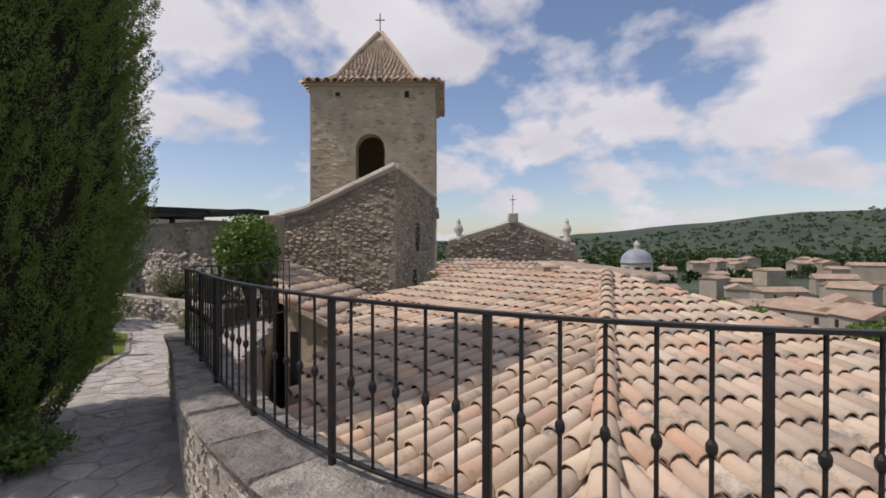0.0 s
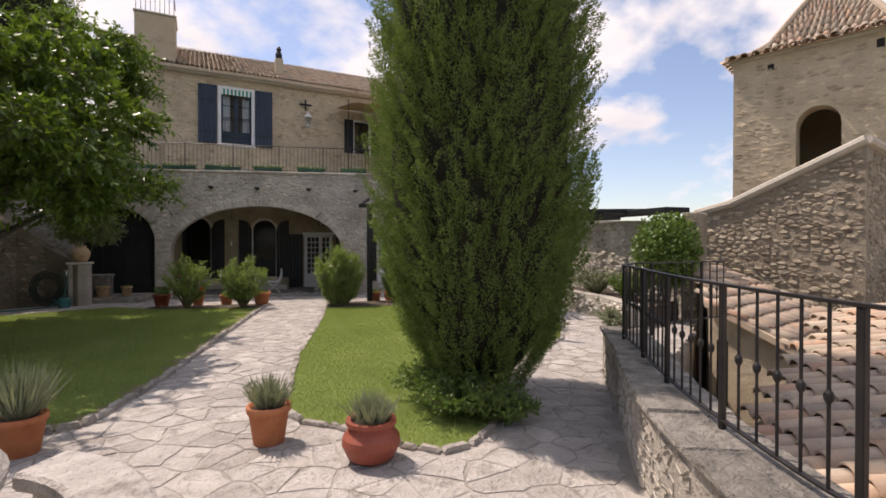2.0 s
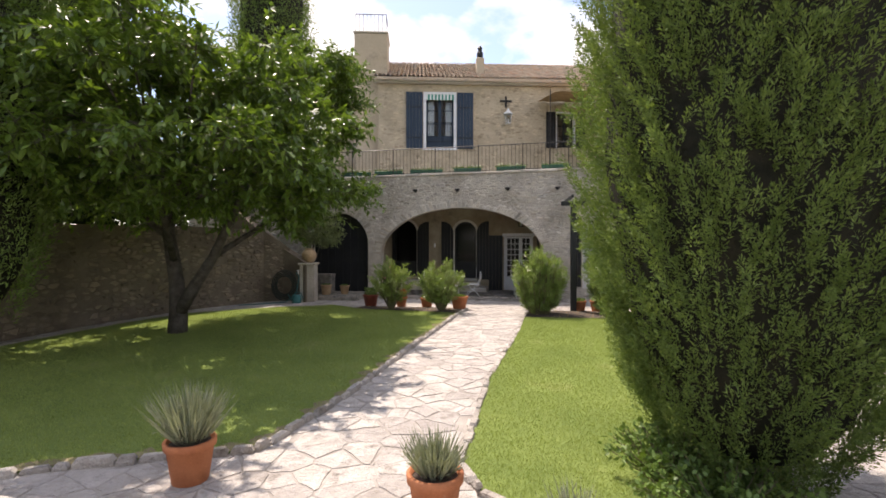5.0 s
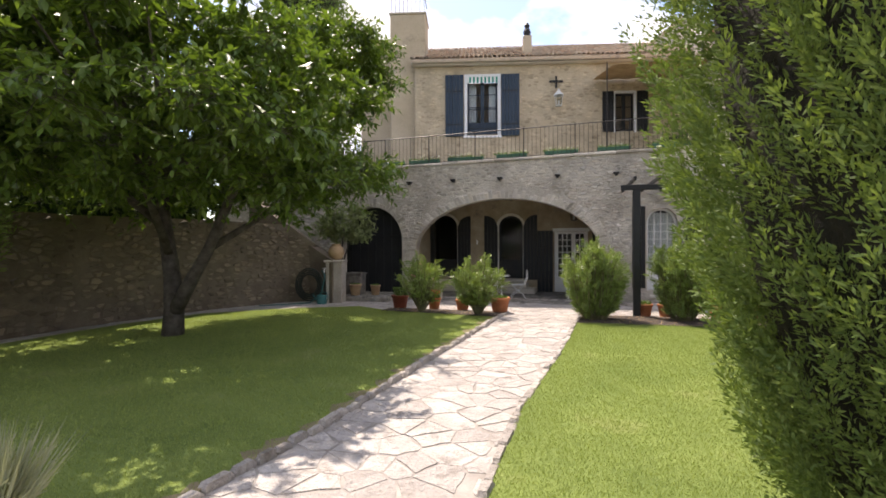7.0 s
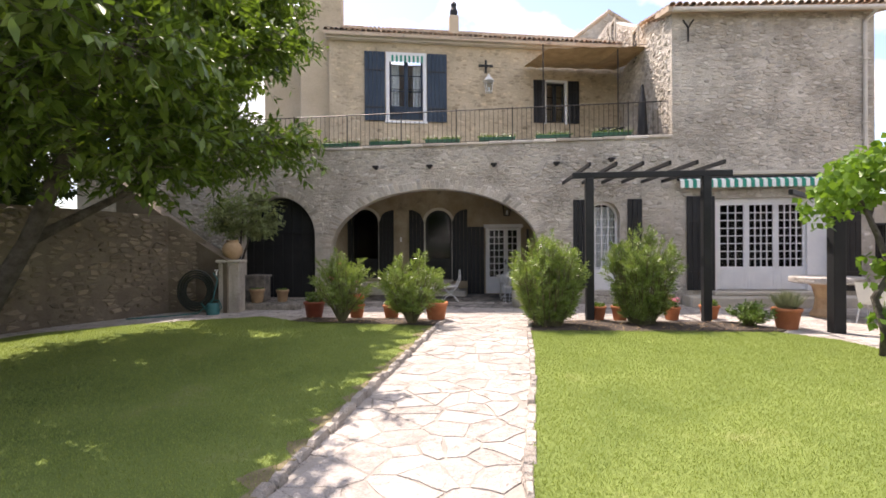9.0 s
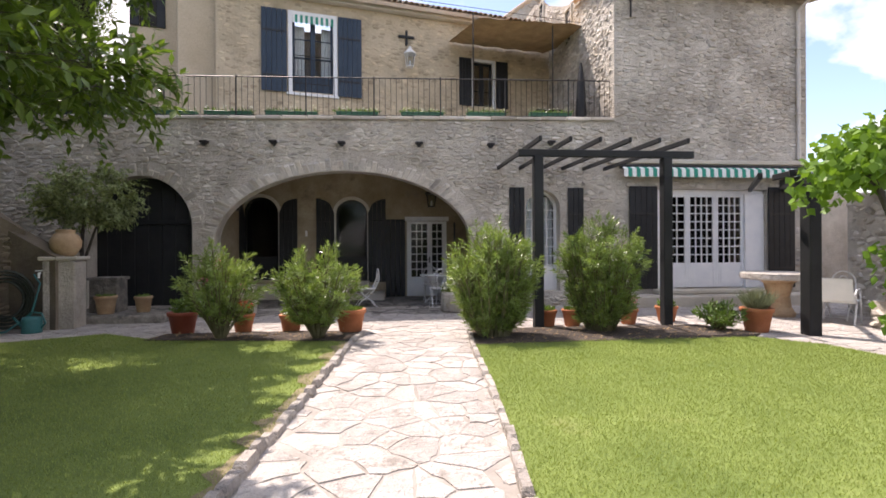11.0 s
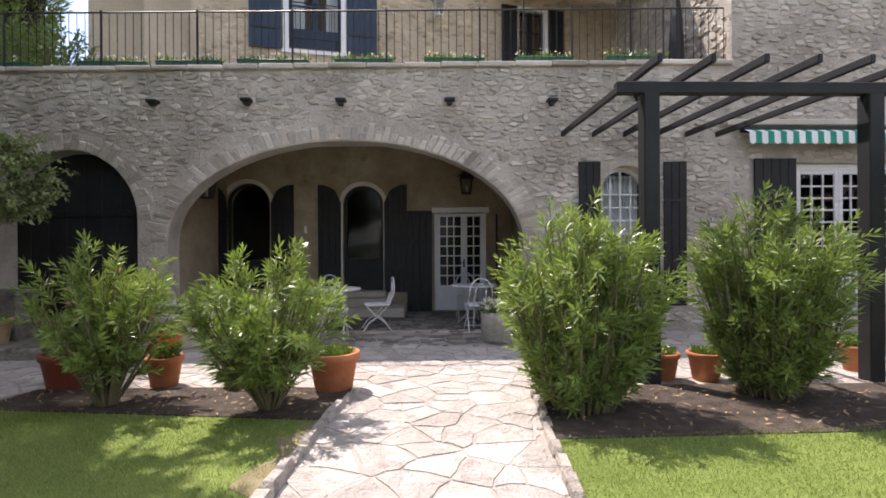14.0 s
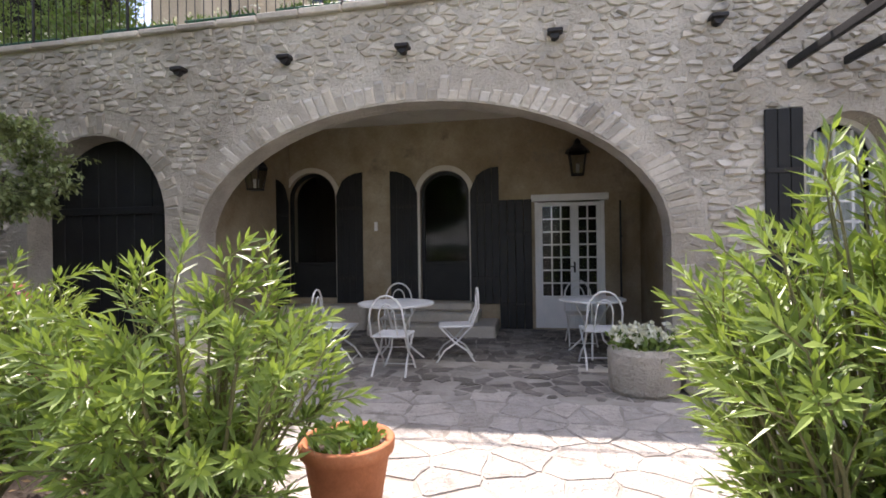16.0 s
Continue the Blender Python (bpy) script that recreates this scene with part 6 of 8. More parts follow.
def bush(name, at, stems, height, spread_, leaves, size, slim, label, category, seed, material, bloom=None, lean=(0, 0), low=0.22, base=0.12, whorls=False):
    """Stems that fan out of the ground, with leaves in whorls along them."""
    r_ = random.Random(seed)
    b = thing(name, label, category, at=Matrix.Translation(at))
    g, s, f = Geo(), Geo(), Geo()
    for i in range(stems):
        a = r_.uniform(0, math.tau)
        k = math.sqrt(r_.random())
        h = height * r_.uniform(0.62, 1.0) * (1 - 0.30 * k * k)
        ex, ey = spread_ * k * math.cos(a) + lean[0] * h, spread_ * k * math.sin(a) + lean[1] * h
        p0 = Vector((base * ex, base * ey, 0))
        p1 = Vector((ex * (0.35 + base), ey * (0.35 + base), h * 0.42))
        p2 = Vector((ex * 0.85, ey * 0.85, h * 0.80))
        p3 = Vector((ex, ey, h))
        s.tube([p0, p1, p2, p3], 0.011 * size / 0.14 + 0.004, 5, 0.003)
        if whorls:
            for k in range(leaves // 15):
                # side shoots that end in whorls of narrow leaves
                t = 1.0 if k == 0 else r_.uniform(low, 1.0) ** (1.05 if low < 0.1 else 0.8)
                q = p0.lerp(p1, t / 0.5) if t < 0.5 else (p1.lerp(p2, (t - 0.5) / 0.32) if t < 0.82 else p2.lerp(p3, (t - 0.82) / 0.18))
                d = ball_way(r_)
                axis = ((p3 - p1).normalized() * 0.9 + Vector((ex, ey, 0)) * 0.5 + d * 0.65).normalized()
                Ls = size * r_.uniform(0.7, 1.7)
                s.tube([q, q + axis * Ls], 0.004, 4, 0.002)
                side = axis.orthogonal().normalized()
                turn = r_.uniform(0, math.tau)
                for j in range(15):
                    u = (j // 3 + 1) / 5.0
                    ang = turn + (j % 3) * math.tau / 3 + (j // 3) * 1.05
                    rad = Matrix.Rotation(ang, 3, axis) @ side
                    w = axis * (0.45 + 0.75 * u) + rad * (1.05 - 0.45 * u) + ball_way(r_) * 0.12
                    leaf(g, q + axis * Ls * u, w, axis.cross(rad), size * r_.uniform(0.75, 1.2) * (1.0 - 0.25 * u), size * slim, 0.10)
        for _ in range(0 if whorls else leaves):
            t = r_.uniform(low, 1.0) ** 0.8
            q = p0.lerp(p1, t / 0.5) if t < 0.5 else (p1.lerp(p2, (t - 0.5) / 0.32) if t < 0.82 else p2.lerp(p3, (t - 0.82) / 0.18))
            q = q + ball_way(r_) * 0.035
            up = (p3 - p1).normalized()
            w = (up * r_.uniform(0.25, 1.1) + ball_way(r_) * 0.85).normalized()
            leaf(g, q, w, ball_way(r_), size * r_.uniform(0.6, 1.25), size * slim, 0.06)
        if bloom and r_.random() < bloom[1]:
            for _ in range(16):
                leaf(f, p3 + ball_way(r_) * 0.05, ball_way(r_), ball_way(r_), 0.045, 0.04)
    part("branch", s, STEM, b)["kind"] = "stuff"
    part("foliage", g, material, b)["kind"] = "stuff"
    if bloom and f.v:
        part("blossom", f, bloom[0], b)["kind"] = "stuff"
    return b


bush("oleander", (-4.62, 14.35, 0.03), 56, 1.36, 0.52, 95, 0.125, 0.17, "oleander bush with pink flowers in a soil bed", "oleander", 41, OLEANDER, (PINK, 0.10), whorls=True)
bush("oleander", (-3.17, 14.22, 0.03), 58, 1.38, 0.58, 115, 0.125, 0.17, "oleander bush with bright narrow leaves in a soil bed", "oleander", 42, OLEANDER, whorls=True)
bush("oleander", (-0.52, 14.08, 0.03), 125, 1.68, 0.62, 140, 0.125, 0.165, "tall dense oleander bush beside the path", "oleander", 43, OLEANDER, low=0.08, base=0.38, whorls=True)
bush("oleander", (1.30, 14.40, 0.03), 110, 1.82, 0.62, 135, 0.125, 0.165, "tall dense oleander bush under the pergola", "oleander", 44, OLEANDER, low=0.08, base=0.34, whorls=True)
bush("shrub", (0.35, 4.55, 0.02), 120, 0.42, 0.62, 34, 0.055, 0.5, "low creeping shrub round the foot of the cypress", "shrub", 45, SHRUB)
bush("shrub", (0.15, 5.0, 0.02), 80, 0.48, 0.5, 34, 0.055, 0.5, "low creeping shrub round the foot of the cypress", "shrub", 46, SHRUB)
bush("shrub", (0.62, 4.25, 0.02), 60, 0.30, 0.40, 34, 0.055, 0.5, "low creeping shrub round the foot of the cypress", "shrub", 47, SHRUB)
bush("shrub", (6.3, 10.1, 0.42), 70, 0.75, 0.65, 50, 0.07, 0.45, "round green shrub in the raised bed", "shrub", 48, SHRUB)
bush("shrub", (6.3, 11.6, 0.42), 60, 0.85, 0.7, 45, 0.08, 0.3, "grey-green shrub in the raised bed", "shrub", 49, LAVENDER)
bush("shrub", (3.35, 9.3, 0.02), 50, 0.9, 0.5, 40, 0.08, 0.4, "green shrub at the lawn edge", "shrub", 50, SHRUB)
bush("shrub", (5.0, 8.9, 0.0), 40, 0.45, 0.4, 40, 0.07, 0.4, "trailing grey-green plant by the wall", "shrub", 51, LAVENDER)
bush("shrub", (3.2, 14.2, 0.03), 34, 0.45, 0.42, 30, 0.10, 0.3, "pale green perennial in the soil bed", "shrub", 52, SHRUB)
rsb = random.Random(53)
sb_blobs = []
for _ in range(44):
    d = ball_way(rsb)
    sb_blobs.append((Vector((0.25 + d.x * 0.72, -0.1 + d.y * 0.65, 2.25 + d.z * 0.52)), 0.36, 1 / 44))
broad_tree((-8.2, 16.95, 0.12), [([(0, 0, 0), (0.05, 0, 0.8), (0.1, -0.05, 1.5), (0.2, -0.1, 2.2)], 0.05, 0.02), ([(0.06, 0, 0.9), (0.35, -0.1, 1.6), (0.6, -0.1, 2.2)], 0.03, 0.012), ([(0.08, 0, 1.1), (-0.2, 0.1, 1.7), (-0.3, 0.0, 2.2)], 0.03, 0.012)], sb_blobs, 12500, 0.080, "small round-headed shrub beside the clay jar", 53, PALE_SHRUB)
# climber on the pillar
rc = random.Random(60)
cl = thing("climber", "bright green climbing shrub on the stone pillar", "climber", at=CHURCH)
g = Geo()
for _ in range(5200):
    d = ball_way(rc) * rc.random() ** 0.4
    p = Vector((-4.75 + d.x * 0.78, 11.75 + d.y * 0.65, 1.65 + d.z * 0.92))
    leaf(g, p, ball_way(rc) + Vector((0, -0.3, 0)), ball_way(rc), 0.11, 0.06, 0.1)
part("leaves", g, SHRUB, cl)
part("stems", Geo().tube([(-4.7, 11.9, -0.5), (-4.75, 11.8, 0.8), (-4.6, 11.85, 1.8)], 0.05, 6, 0.02).tube([(-4.6, 12.0, -0.5), (-4.95, 11.8, 1.0), (-5.1, 11.7, 1.7)], 0.04, 6, 0.02), BARK, cl)
# vine on the second pergola
vn = thing("vine", "old vine with bright leaves climbing over the pergola", "vine", at=Matrix.Translation((3.6, 11.7, 0)))
part("trunk", Geo().tube([(0, 0, -0.02), (0.03, 0.02, 0.35), (-0.08, 0.05, 0.8), (0.10, 0.0, 1.15), (-0.02, 0.05, 1.6), (-0.15, 0.1, 2.0), (-0.3, 0.2, 2.35)], 0.055, 8, 0.03), BARK, vn, smooth=True)
part("limb", Geo().tube([(-0.1, 0.1, 1.9), (0.3, 0.5, 2.3), (0.6, 1.2, 2.6)], 0.03, 6, 0.012), BARK, vn)
g = Geo()
for cx, cy, cz, rad, nn in ((-0.35, 0.2, 2.30, 0.40, 260), (0.05, 0.4, 2.5, 0.40, 260), (0.5, 0.9, 2.55, 0.45, 240), (0.1, 0.0, 2.65, 0.38, 200), (-0.25, 0.8, 2.1, 0.35, 130), (0.1, 0.1, 1.2, 0.30, 60), (0.05, 0, 0.6, 0.30, 50), (0.7, 0.3, 2.7, 0.45, 220), (0.9, 1.8, 2.6, 0.4, 120)):
    for _ in range(nn):
        d = ball_way(rc) * rad * rc.random() ** 0.5
        leaf(g, Vector((cx, cy, cz)) + d, ball_way(rc) + Vector((0, 0, -0.4)), ball_way(rc) + Vector((0, 0, 0.6)), 0.12, 0.11, 0.1)
part("leaves", g, VINE, vn)

# ---- pots ----
def pot(at, r, h, plant, label, material=TERRACOTTA, seed=1, round_=False, group=""):
    r_ = random.Random(seed)
    p = thing("flower_pot", label, "flower pot", group=group, at=Matrix.Translation(at) @ Matrix.Rotation(seed, 4, "Z"))
    if round_:
        prof = [(r * 0.55, 0), (r * 0.8, h * 0.12), (r, h * 0.42), (r * 0.97, h * 0.60), (r * 0.74, h * 0.80), (r * 0.72, h * 0.84), (r * 0.86, h * 0.90), (r * 0.86, h), (r * 0.70, h), (r * 0.66, h * 0.82), (r * 0.2, h * 0.80)]
    else:
        prof = [(r * 0.68, 0), (r * 0.70, h * 0.02), (r * 0.91, h * 0.82), (r, h * 0.83), (r * 1.02, h * 0.98), (r * 0.99, h), (r * 0.87, h), (r * 0.84, h * 0.88), (r * 0.2, h * 0.87)]
    part("vessel", Geo().lathe(prof, 28), material, p, smooth=not round_)
    part("soil", Geo().lathe([(r * (0.66 if round_ else 0.84), h * 0.80), (r * (0.66 if round_ else 0.84), h * 0.895), (r * 0.3, h * 0.91)], 18), SOIL, p)
    g, f = Geo(), Geo()
    kind, size, tall = plant
    if kind == "lavender":
        for _ in range(int(520 * size)):
            a, k = r_.uniform(0, math.tau), r_.random()
            base = Vector((r * 0.5 * k * math.cos(a), r * 0.5 * k * math.sin(a), h * 0.9))
            w = Vector((math.cos(a) * k * 0.75 + r_.gauss(0, 0.12), math.sin(a) * k * 0.75 + r_.gauss(0, 0.12), 1)).normalized()
            L = tall * r_.uniform(0.45, 1.05)
            leaf(g, base, w, ball_way(r_), L, 0.010)
            for _ in range(3):
                leaf(g, base + w * L * r_.uniform(0.1, 0.7), w + ball_way(r_) * 0.6, ball_way(r_), 0.055, 0.010)
        mat_l = LAVENDER
    else:
        for _ in range(int(260 * size)):
            a, k = r_.uniform(0, math.tau), math.sqrt(r_.random())
            base = Vector((r * 0.8 * k * math.cos(a), r * 0.8 * k * math.sin(a), h * 0.9))
            w = ball_way(r_); w.z = abs(w.z) + 0.5
            leaf(g, base + Vector((0, 0, tall * r_.random() * 0.7)), w, ball_way(r_), 0.06 * (0.7 + size * 0.3), 0.035)
            if kind in ("red", "pink", "white", "yellow") and r_.random() < 0.25:
                for _ in range(3):
                    leaf(f, base + Vector((0, 0, tall * r_.uniform(0.6, 1.1))), ball_way(r_), ball_way(r_), 0.035, 0.035)
        mat_l = SHRUB
    part("plant", g, mat_l, p)["kind"] = "stuff"
    if f.v:
        part("blossom", f, {"red": RED_PETAL, "pink": PINK, "white": PALE_PETAL, "yellow": VINE}[kind], p)
    return p


pot((-1.56, 4.30, 0), 0.19, 0.34, ("lavender", 0.7, 0.34), "terracotta pot with a small lavender at the path corner", seed=1)
pot((-0.71, 3.72, 0), 0.24, 0.34, ("lavender", 0.6, 0.30), "round red glazed pot with a small lavender on the paving", RED_GLAZE, 2, True)
pot((-3.56, 4.55, 0), 0.19, 0.33, ("lavender", 1.1, 0.52), "terracotta pot with a tall lavender beside the lawn", seed=3)
pot((-5.42, 14.98, 0), 0.23, 0.36, ("leaf", 1.2, 0.3), "dark terracotta pot at the end of the bed", RED_GLAZE, 4)
pot((-4.50, 15.05, 0), 0.18, 0.30, ("red", 1.0, 0.22), "terracotta pot with red and pink flowers behind the oleanders", seed=5)
pot((-3.72, 14.98, 0), 0.19, 0.29, ("yellow", 0.7, 0.10), "terracotta pot with low plants behind the oleanders", seed=6)
pot((-2.74, 14.80, 0), 0.25, 0.38, ("leaf", 1.0, 0.06), "large terracotta pot with low succulents beside the path", seed=7)
pot((0.62, 15.05, 0), 0.17, 0.28, ("leaf", 0.5, 0.1), "terracotta pot behind the tall oleander", seed=8)
pot((1.05, 15.0, 0), 0.18, 0.29, ("leaf", 0.5, 0.08), "terracotta pot behind the tall oleander", seed=9)
pot((2.12, 15.1, 0), 0.17, 0.27, ("pink", 0.8, 0.2), "terracotta pot with pink flowers by the pergola post", seed=10)
pot((2.95, 15.3, 0), 0.20, 0.28, ("yellow", 0.8, 0.12), "terracotta pot with yellowish plants by the pergola post", seed=11)
pot((3.78, 14.1, 0), 0.24, 0.38, ("lavender", 1.3, 0.40), "terracotta pot with a bushy lavender at the lawn edge", seed=12)
pot((7.2, 14.9, 0), 0.22, 0.32, ("red", 1.0, 0.2), "terracotta pot with red flowers on the far terrace", seed=13)
pot((-6.9, 16.75, 0.16), 0.16, 0.30, ("leaf", 0.3, 0.05), "pale clay urn on the low step", OLD_CLAY, 14)
pot((-7.45, 16.5, 0.16), 0.19, 0.34, ("leaf", 0.3, 0.05), "pale clay urn on the low step", OLD_CLAY, 15)
pot((3.55, 6.35, -0.02), 0.30, 0.42, ("leaf", 0.2, 0.03), "large pale clay pot beside the low wall", OLD_CLAY, 16)
sp = thing("stone_planter", "round rough stone trough full of white flowers", "planter", at=Matrix.Translation((-0.72, 17.25, -0.02)))
part("trough", Geo().lathe([(0.29, 0), (0.32, 0.05), (0.33, 0.40), (0.31, 0.45), (0.25, 0.45), (0.24, 0.40), (0.1, 0.40)], 18), MORTAR, sp)
g, f = Geo(), Geo()
for _ in range(420):
    a, k = rc.uniform(0, math.tau), math.sqrt(rc.random())
    b = Vector((0.31 * k * math.cos(a), 0.31 * k * math.sin(a), 0.40 + rc.uniform(0, 0.13)))
    leaf(g, b, ball_way(rc) + Vector((0, 0, 0.5)), ball_way(rc), 0.08, 0.04)
    if rc.random() < 0.16:
        for _ in range(7):
            leaf(f, b + Vector((0, 0, 0.11)), ball_way(rc) + Vector((0, -0.3, 0.3)), ball_way(rc), 0.05, 0.04)
part("plant", g, CYPRESS, sp)
part("blossom", f, PALE_PETAL, sp)["kind"] = "stuff"
st2 = thing("stone_planter", "low mossy stone trough beside the arch pier", "planter", at=Matrix.Translation((-0.05, 17.35, -0.02)))
part("trough", Geo().box(-0.32, -0.25, 0, 0.32, 0.25, 0.30, 0.05), DRESSED, st2)
g = Geo()
for _ in range(160):
    leaf(g, (rc.uniform(-0.3, 0.3), rc.uniform(-0.2, 0.2), 0.28), ball_way(rc) + Vector((0, 0, 0.7)), ball_way(rc), 0.12, 0.04)
part("plant", g, SHRUB, st2)
st3 = thing("stone_planter", "round stone trough with white flowers by the arch pier", "planter", at=Matrix.Translation((-5.3, 17.2, -0.02)))
part("trough", Geo().lathe([(0.36, 0), (0.40, 0.05), (0.42, 0.45), (0.39, 0.50), (0.32, 0.50), (0.30, 0.42), (0.1, 0.42)], 18), DRESSED, st3)
g, f = Geo(), Geo()
for _ in range(260):
    a, k = rc.uniform(0, math.tau), math.sqrt(rc.random())
    b = Vector((0.36 * k * math.cos(a), 0.36 * k * math.sin(a), 0.44 + rc.uniform(0, 0.13)))
    leaf(g, b, ball_way(rc) + Vector((0, 0, 0.5)), ball_way(rc), 0.08, 0.04)
    if rc.random() < 0.2:
        for _ in range(5):
            leaf(f, b + Vector((0, 0, 0.1)), ball_way(rc), ball_way(rc), 0.045, 0.04)
part("plant", g, CYPRESS, st3)
part("blossom", f, PALE_PETAL, st3)["kind"] = "stuff"

# ---- bistro furniture of white iron ----
def bistro_chair(m):
    c = thing("garden_chair", "white painted iron garden chair with an arched back", "chair", group="garden chairs in the porch", at=m)
    part("seat", Geo().box(-0.20, -0.20, 0.43, 0.20, 0.20, 0.455, 0.01), PALE_IRON, c)
    arc = [(0.19 * math.cos(a), 0.20 + 0.10 * (0.35 + 0.5), 0.66 + 0.24 * math.sin(a)) for a in [math.pi * i / 10 for i in range(11)]]
    part("back_frame", Geo().tube([(0.20, 0.19, 0.44)] + arc + [(-0.20, 0.19, 0.44)], 0.012, 6), PALE_IRON, c)
    inner = [(0.09 * math.cos(a), 0.27, 0.66 + 0.15 * math.sin(a)) for a in [math.pi * i / 8 for i in range(9)]]
    part("back_loop", Geo().tube([(0.10, 0.19, 0.45)] + inner + [(-0.10, 0.19, 0.45)], 0.009, 6), PALE_IRON, c)
    for s in (-1, 1):
        part("leg", Geo().tube([(s * 0.18, -0.18, 0.43), (s * 0.17, -0.02, 0.26), (s * 0.18, 0.14, 0.15), (s * 0.19, 0.24, 0.0)], 0.012, 6), PALE_IRON, c)
        part("leg", Geo().tube([(s * 0.18, 0.18, 0.43), (s * 0.17, 0.02, 0.26), (s * 0.18, -0.14, 0.15), (s * 0.19, -0.24, 0.0)], 0.012, 6), PALE_IRON, c)
    part("stretcher", Geo().tube([(-0.18, -0.2, 0.06), (0.18, -0.2, 0.06)], 0.008, 5), PALE_IRON, c)
    return c


def bistro_table(at, r):
    t = thing("garden_table", "round white painted iron garden table", "table", group="garden tables in the porch", at=Matrix.Translation(at))
    part("tabletop", Geo().lathe([(r - 0.01, 0.70), (r, 0.705), (r, 0.725), (r - 0.01, 0.73)], 36), PALE_IRON, t)
    for k in range(3):
        a = math.tau * k / 3 + 0.4
        part("leg", Geo().tube([(0.28 * math.cos(a), 0.28 * math.sin(a), 0.70), (0.10 * math.cos(a), 0.10 * math.sin(a), 0.40), (0.16 * math.cos(a), 0.16 * math.sin(a), 0.18), (0.36 * math.cos(a), 0.36 * math.sin(a), 0.0)], 0.013, 6), PALE_IRON, t)
    part("ring", Geo().tube([(0.11 * math.cos(math.tau * i / 12), 0.11 * math.sin(math.tau * i / 12), 0.40) for i in range(13)], 0.008, 5), PALE_IRON, t)


ZF = -0.015
bistro_table((-3.45, 18.25, ZF), 0.48)
bistro_table((-1.0, 18.85, ZF), 0.42)
chair = bistro_chair(Matrix.Translation((-3.30, 17.62, ZF)) @ Matrix.Rotation(math.pi, 4, "Z"))
copy_thing(chair, Matrix.Translation((-2.72, 18.35, ZF)) @ Matrix.Rotation(radians(-78), 4, "Z"))
copy_thing(chair, Matrix.Translation((-3.65, 18.95, ZF)) @ Matrix.Rotation(radians(8), 4, "Z"))
copy_thing(chair, Matrix.Translation((-4.15, 18.1, ZF)) @ Matrix.Rotation(radians(95), 4, "Z"))
copy_thing(chair, Matrix.Translation((-1.0, 18.2, ZF)) @ Matrix.Rotation(math.pi + 0.1, 4, "Z"))
copy_thing(chair, Matrix.Translation((-1.08, 19.5, ZF)) @ Matrix.Rotation(0.05, 4, "Z"))
copy_thing(chair, Matrix.Translation((6.3, 15.2, ZF)) @ Matrix.Rotation(radians(-60), 4, "Z"))

# ---- white tubular armchair beside the far stone table ----
ac = thing("armchair", "white tubular metal garden armchair with a slung seat", "chair", at=Matrix.Translation((5.85, 14.75, -0.02)) @ Matrix.Rotation(radians(125), 4, "Z"))
for sx in (-0.27, 0.27):
    part("side_frame", Geo().tube([(sx, -0.30, 0.0), (sx, -0.24, 0.40), (sx, -0.22, 0.58), (sx, -0.16, 0.63), (sx, 0.10, 0.62), (sx, 0.20, 0.55), (sx, 0.10, 0.36), (sx, 0.30, 0.0)], 0.015, 7), PALE_IRON, ac)
g = Geo()
for i in range(7):
    u = i / 6
    for y, z in (((-0.24 + 0.44 * u * 1.6, 0.42 - 0.05 * u * 1.6),) if u < 0.6 else ((0.18 + 0.20 * (u - 0.6) / 0.4, 0.36 + 0.45 * (u - 0.6) / 0.4),)):
        for x in (-0.26, 0.26):
            for d in (0.0, 0.018):
                g.v.append((x, y, z + d))
for i in range(6):
    a, b = 4 * i, 4 * i + 4
    g.f += [(a, a + 2, b + 2, b), (a + 1, b + 1, b + 3, a + 3), (a, b, b + 1, a + 1), (a + 2, a + 3, b + 3, b + 2)]
part("sling", g, AWN_WHITE, ac)

# ---- stone tables ----
tb = thing("stone_table", "round pale stone table on a pedestal", "table", at=Matrix.Translation((5.5, 15.7, -0.02)))
part("tabletop", Geo().lathe([(0.60, 0.74), (0.66, 0.77), (0.66, 0.86), (0.63, 0.88)], 28), FLAG, tb)
part("pedestal", Geo().lathe([(0.27, 0), (0.29, 0.08), (0.22, 0.2), (0.19, 0.42), (0.25, 0.66), (0.34, 0.74)], 18), OLD_CLAY, tb)
tb = thing("stone_table", "large round pale stone table at the start of the path", "table", at=Matrix.Translation((-3.30, 2.10, 0)))
part("tabletop", Geo().lathe([(0.76, 0.62), (0.82, 0.66), (0.83, 0.72), (0.80, 0.76), (0.74, 0.775)], 40), FLAG, tb)
part("pedestal", Geo().lathe([(0.36, -0.02), (0.34, 0.1), (0.26, 0.3), (0.32, 0.62)], 20), DRESSED, tb)
bn = thing("stone_bench", "curved pale stone bench round the stone table", "bench", at=Matrix.Translation((-3.30, 2.10, 0)))
g = Geo()
N = 24
for i in range(N + 1):
    a = radians(-55 + 120 * i / N)
    for r, z in ((1.08, 0.32), (1.40, 0.32), (1.43, 0.35), (1.43, 0.41), (1.40, 0.43), (1.09, 0.43), (1.06, 0.41), (1.06, 0.35)):
        g.v.append((r * math.cos(a), r * math.sin(a), z))
for i in range(N):
    g.f.extend([(i * 8 + k, (i + 1) * 8 + k, (i + 1) * 8 + (k + 1) % 8, i * 8 + (k + 1) % 8) for k in range(8)])
g.f.extend([tuple(range(8)), tuple(range(N * 8 + 7, N * 8 - 1, -1))])
part("seat", g, FLAG, bn)
for a in (-45, 5, 55):
    part("support", Geo().box(1.10, -0.12, -0.02, 1.36, 0.12, 0.32, 0.02, Matrix.Rotation(radians(a), 4, "Z")), DRESSED, bn)

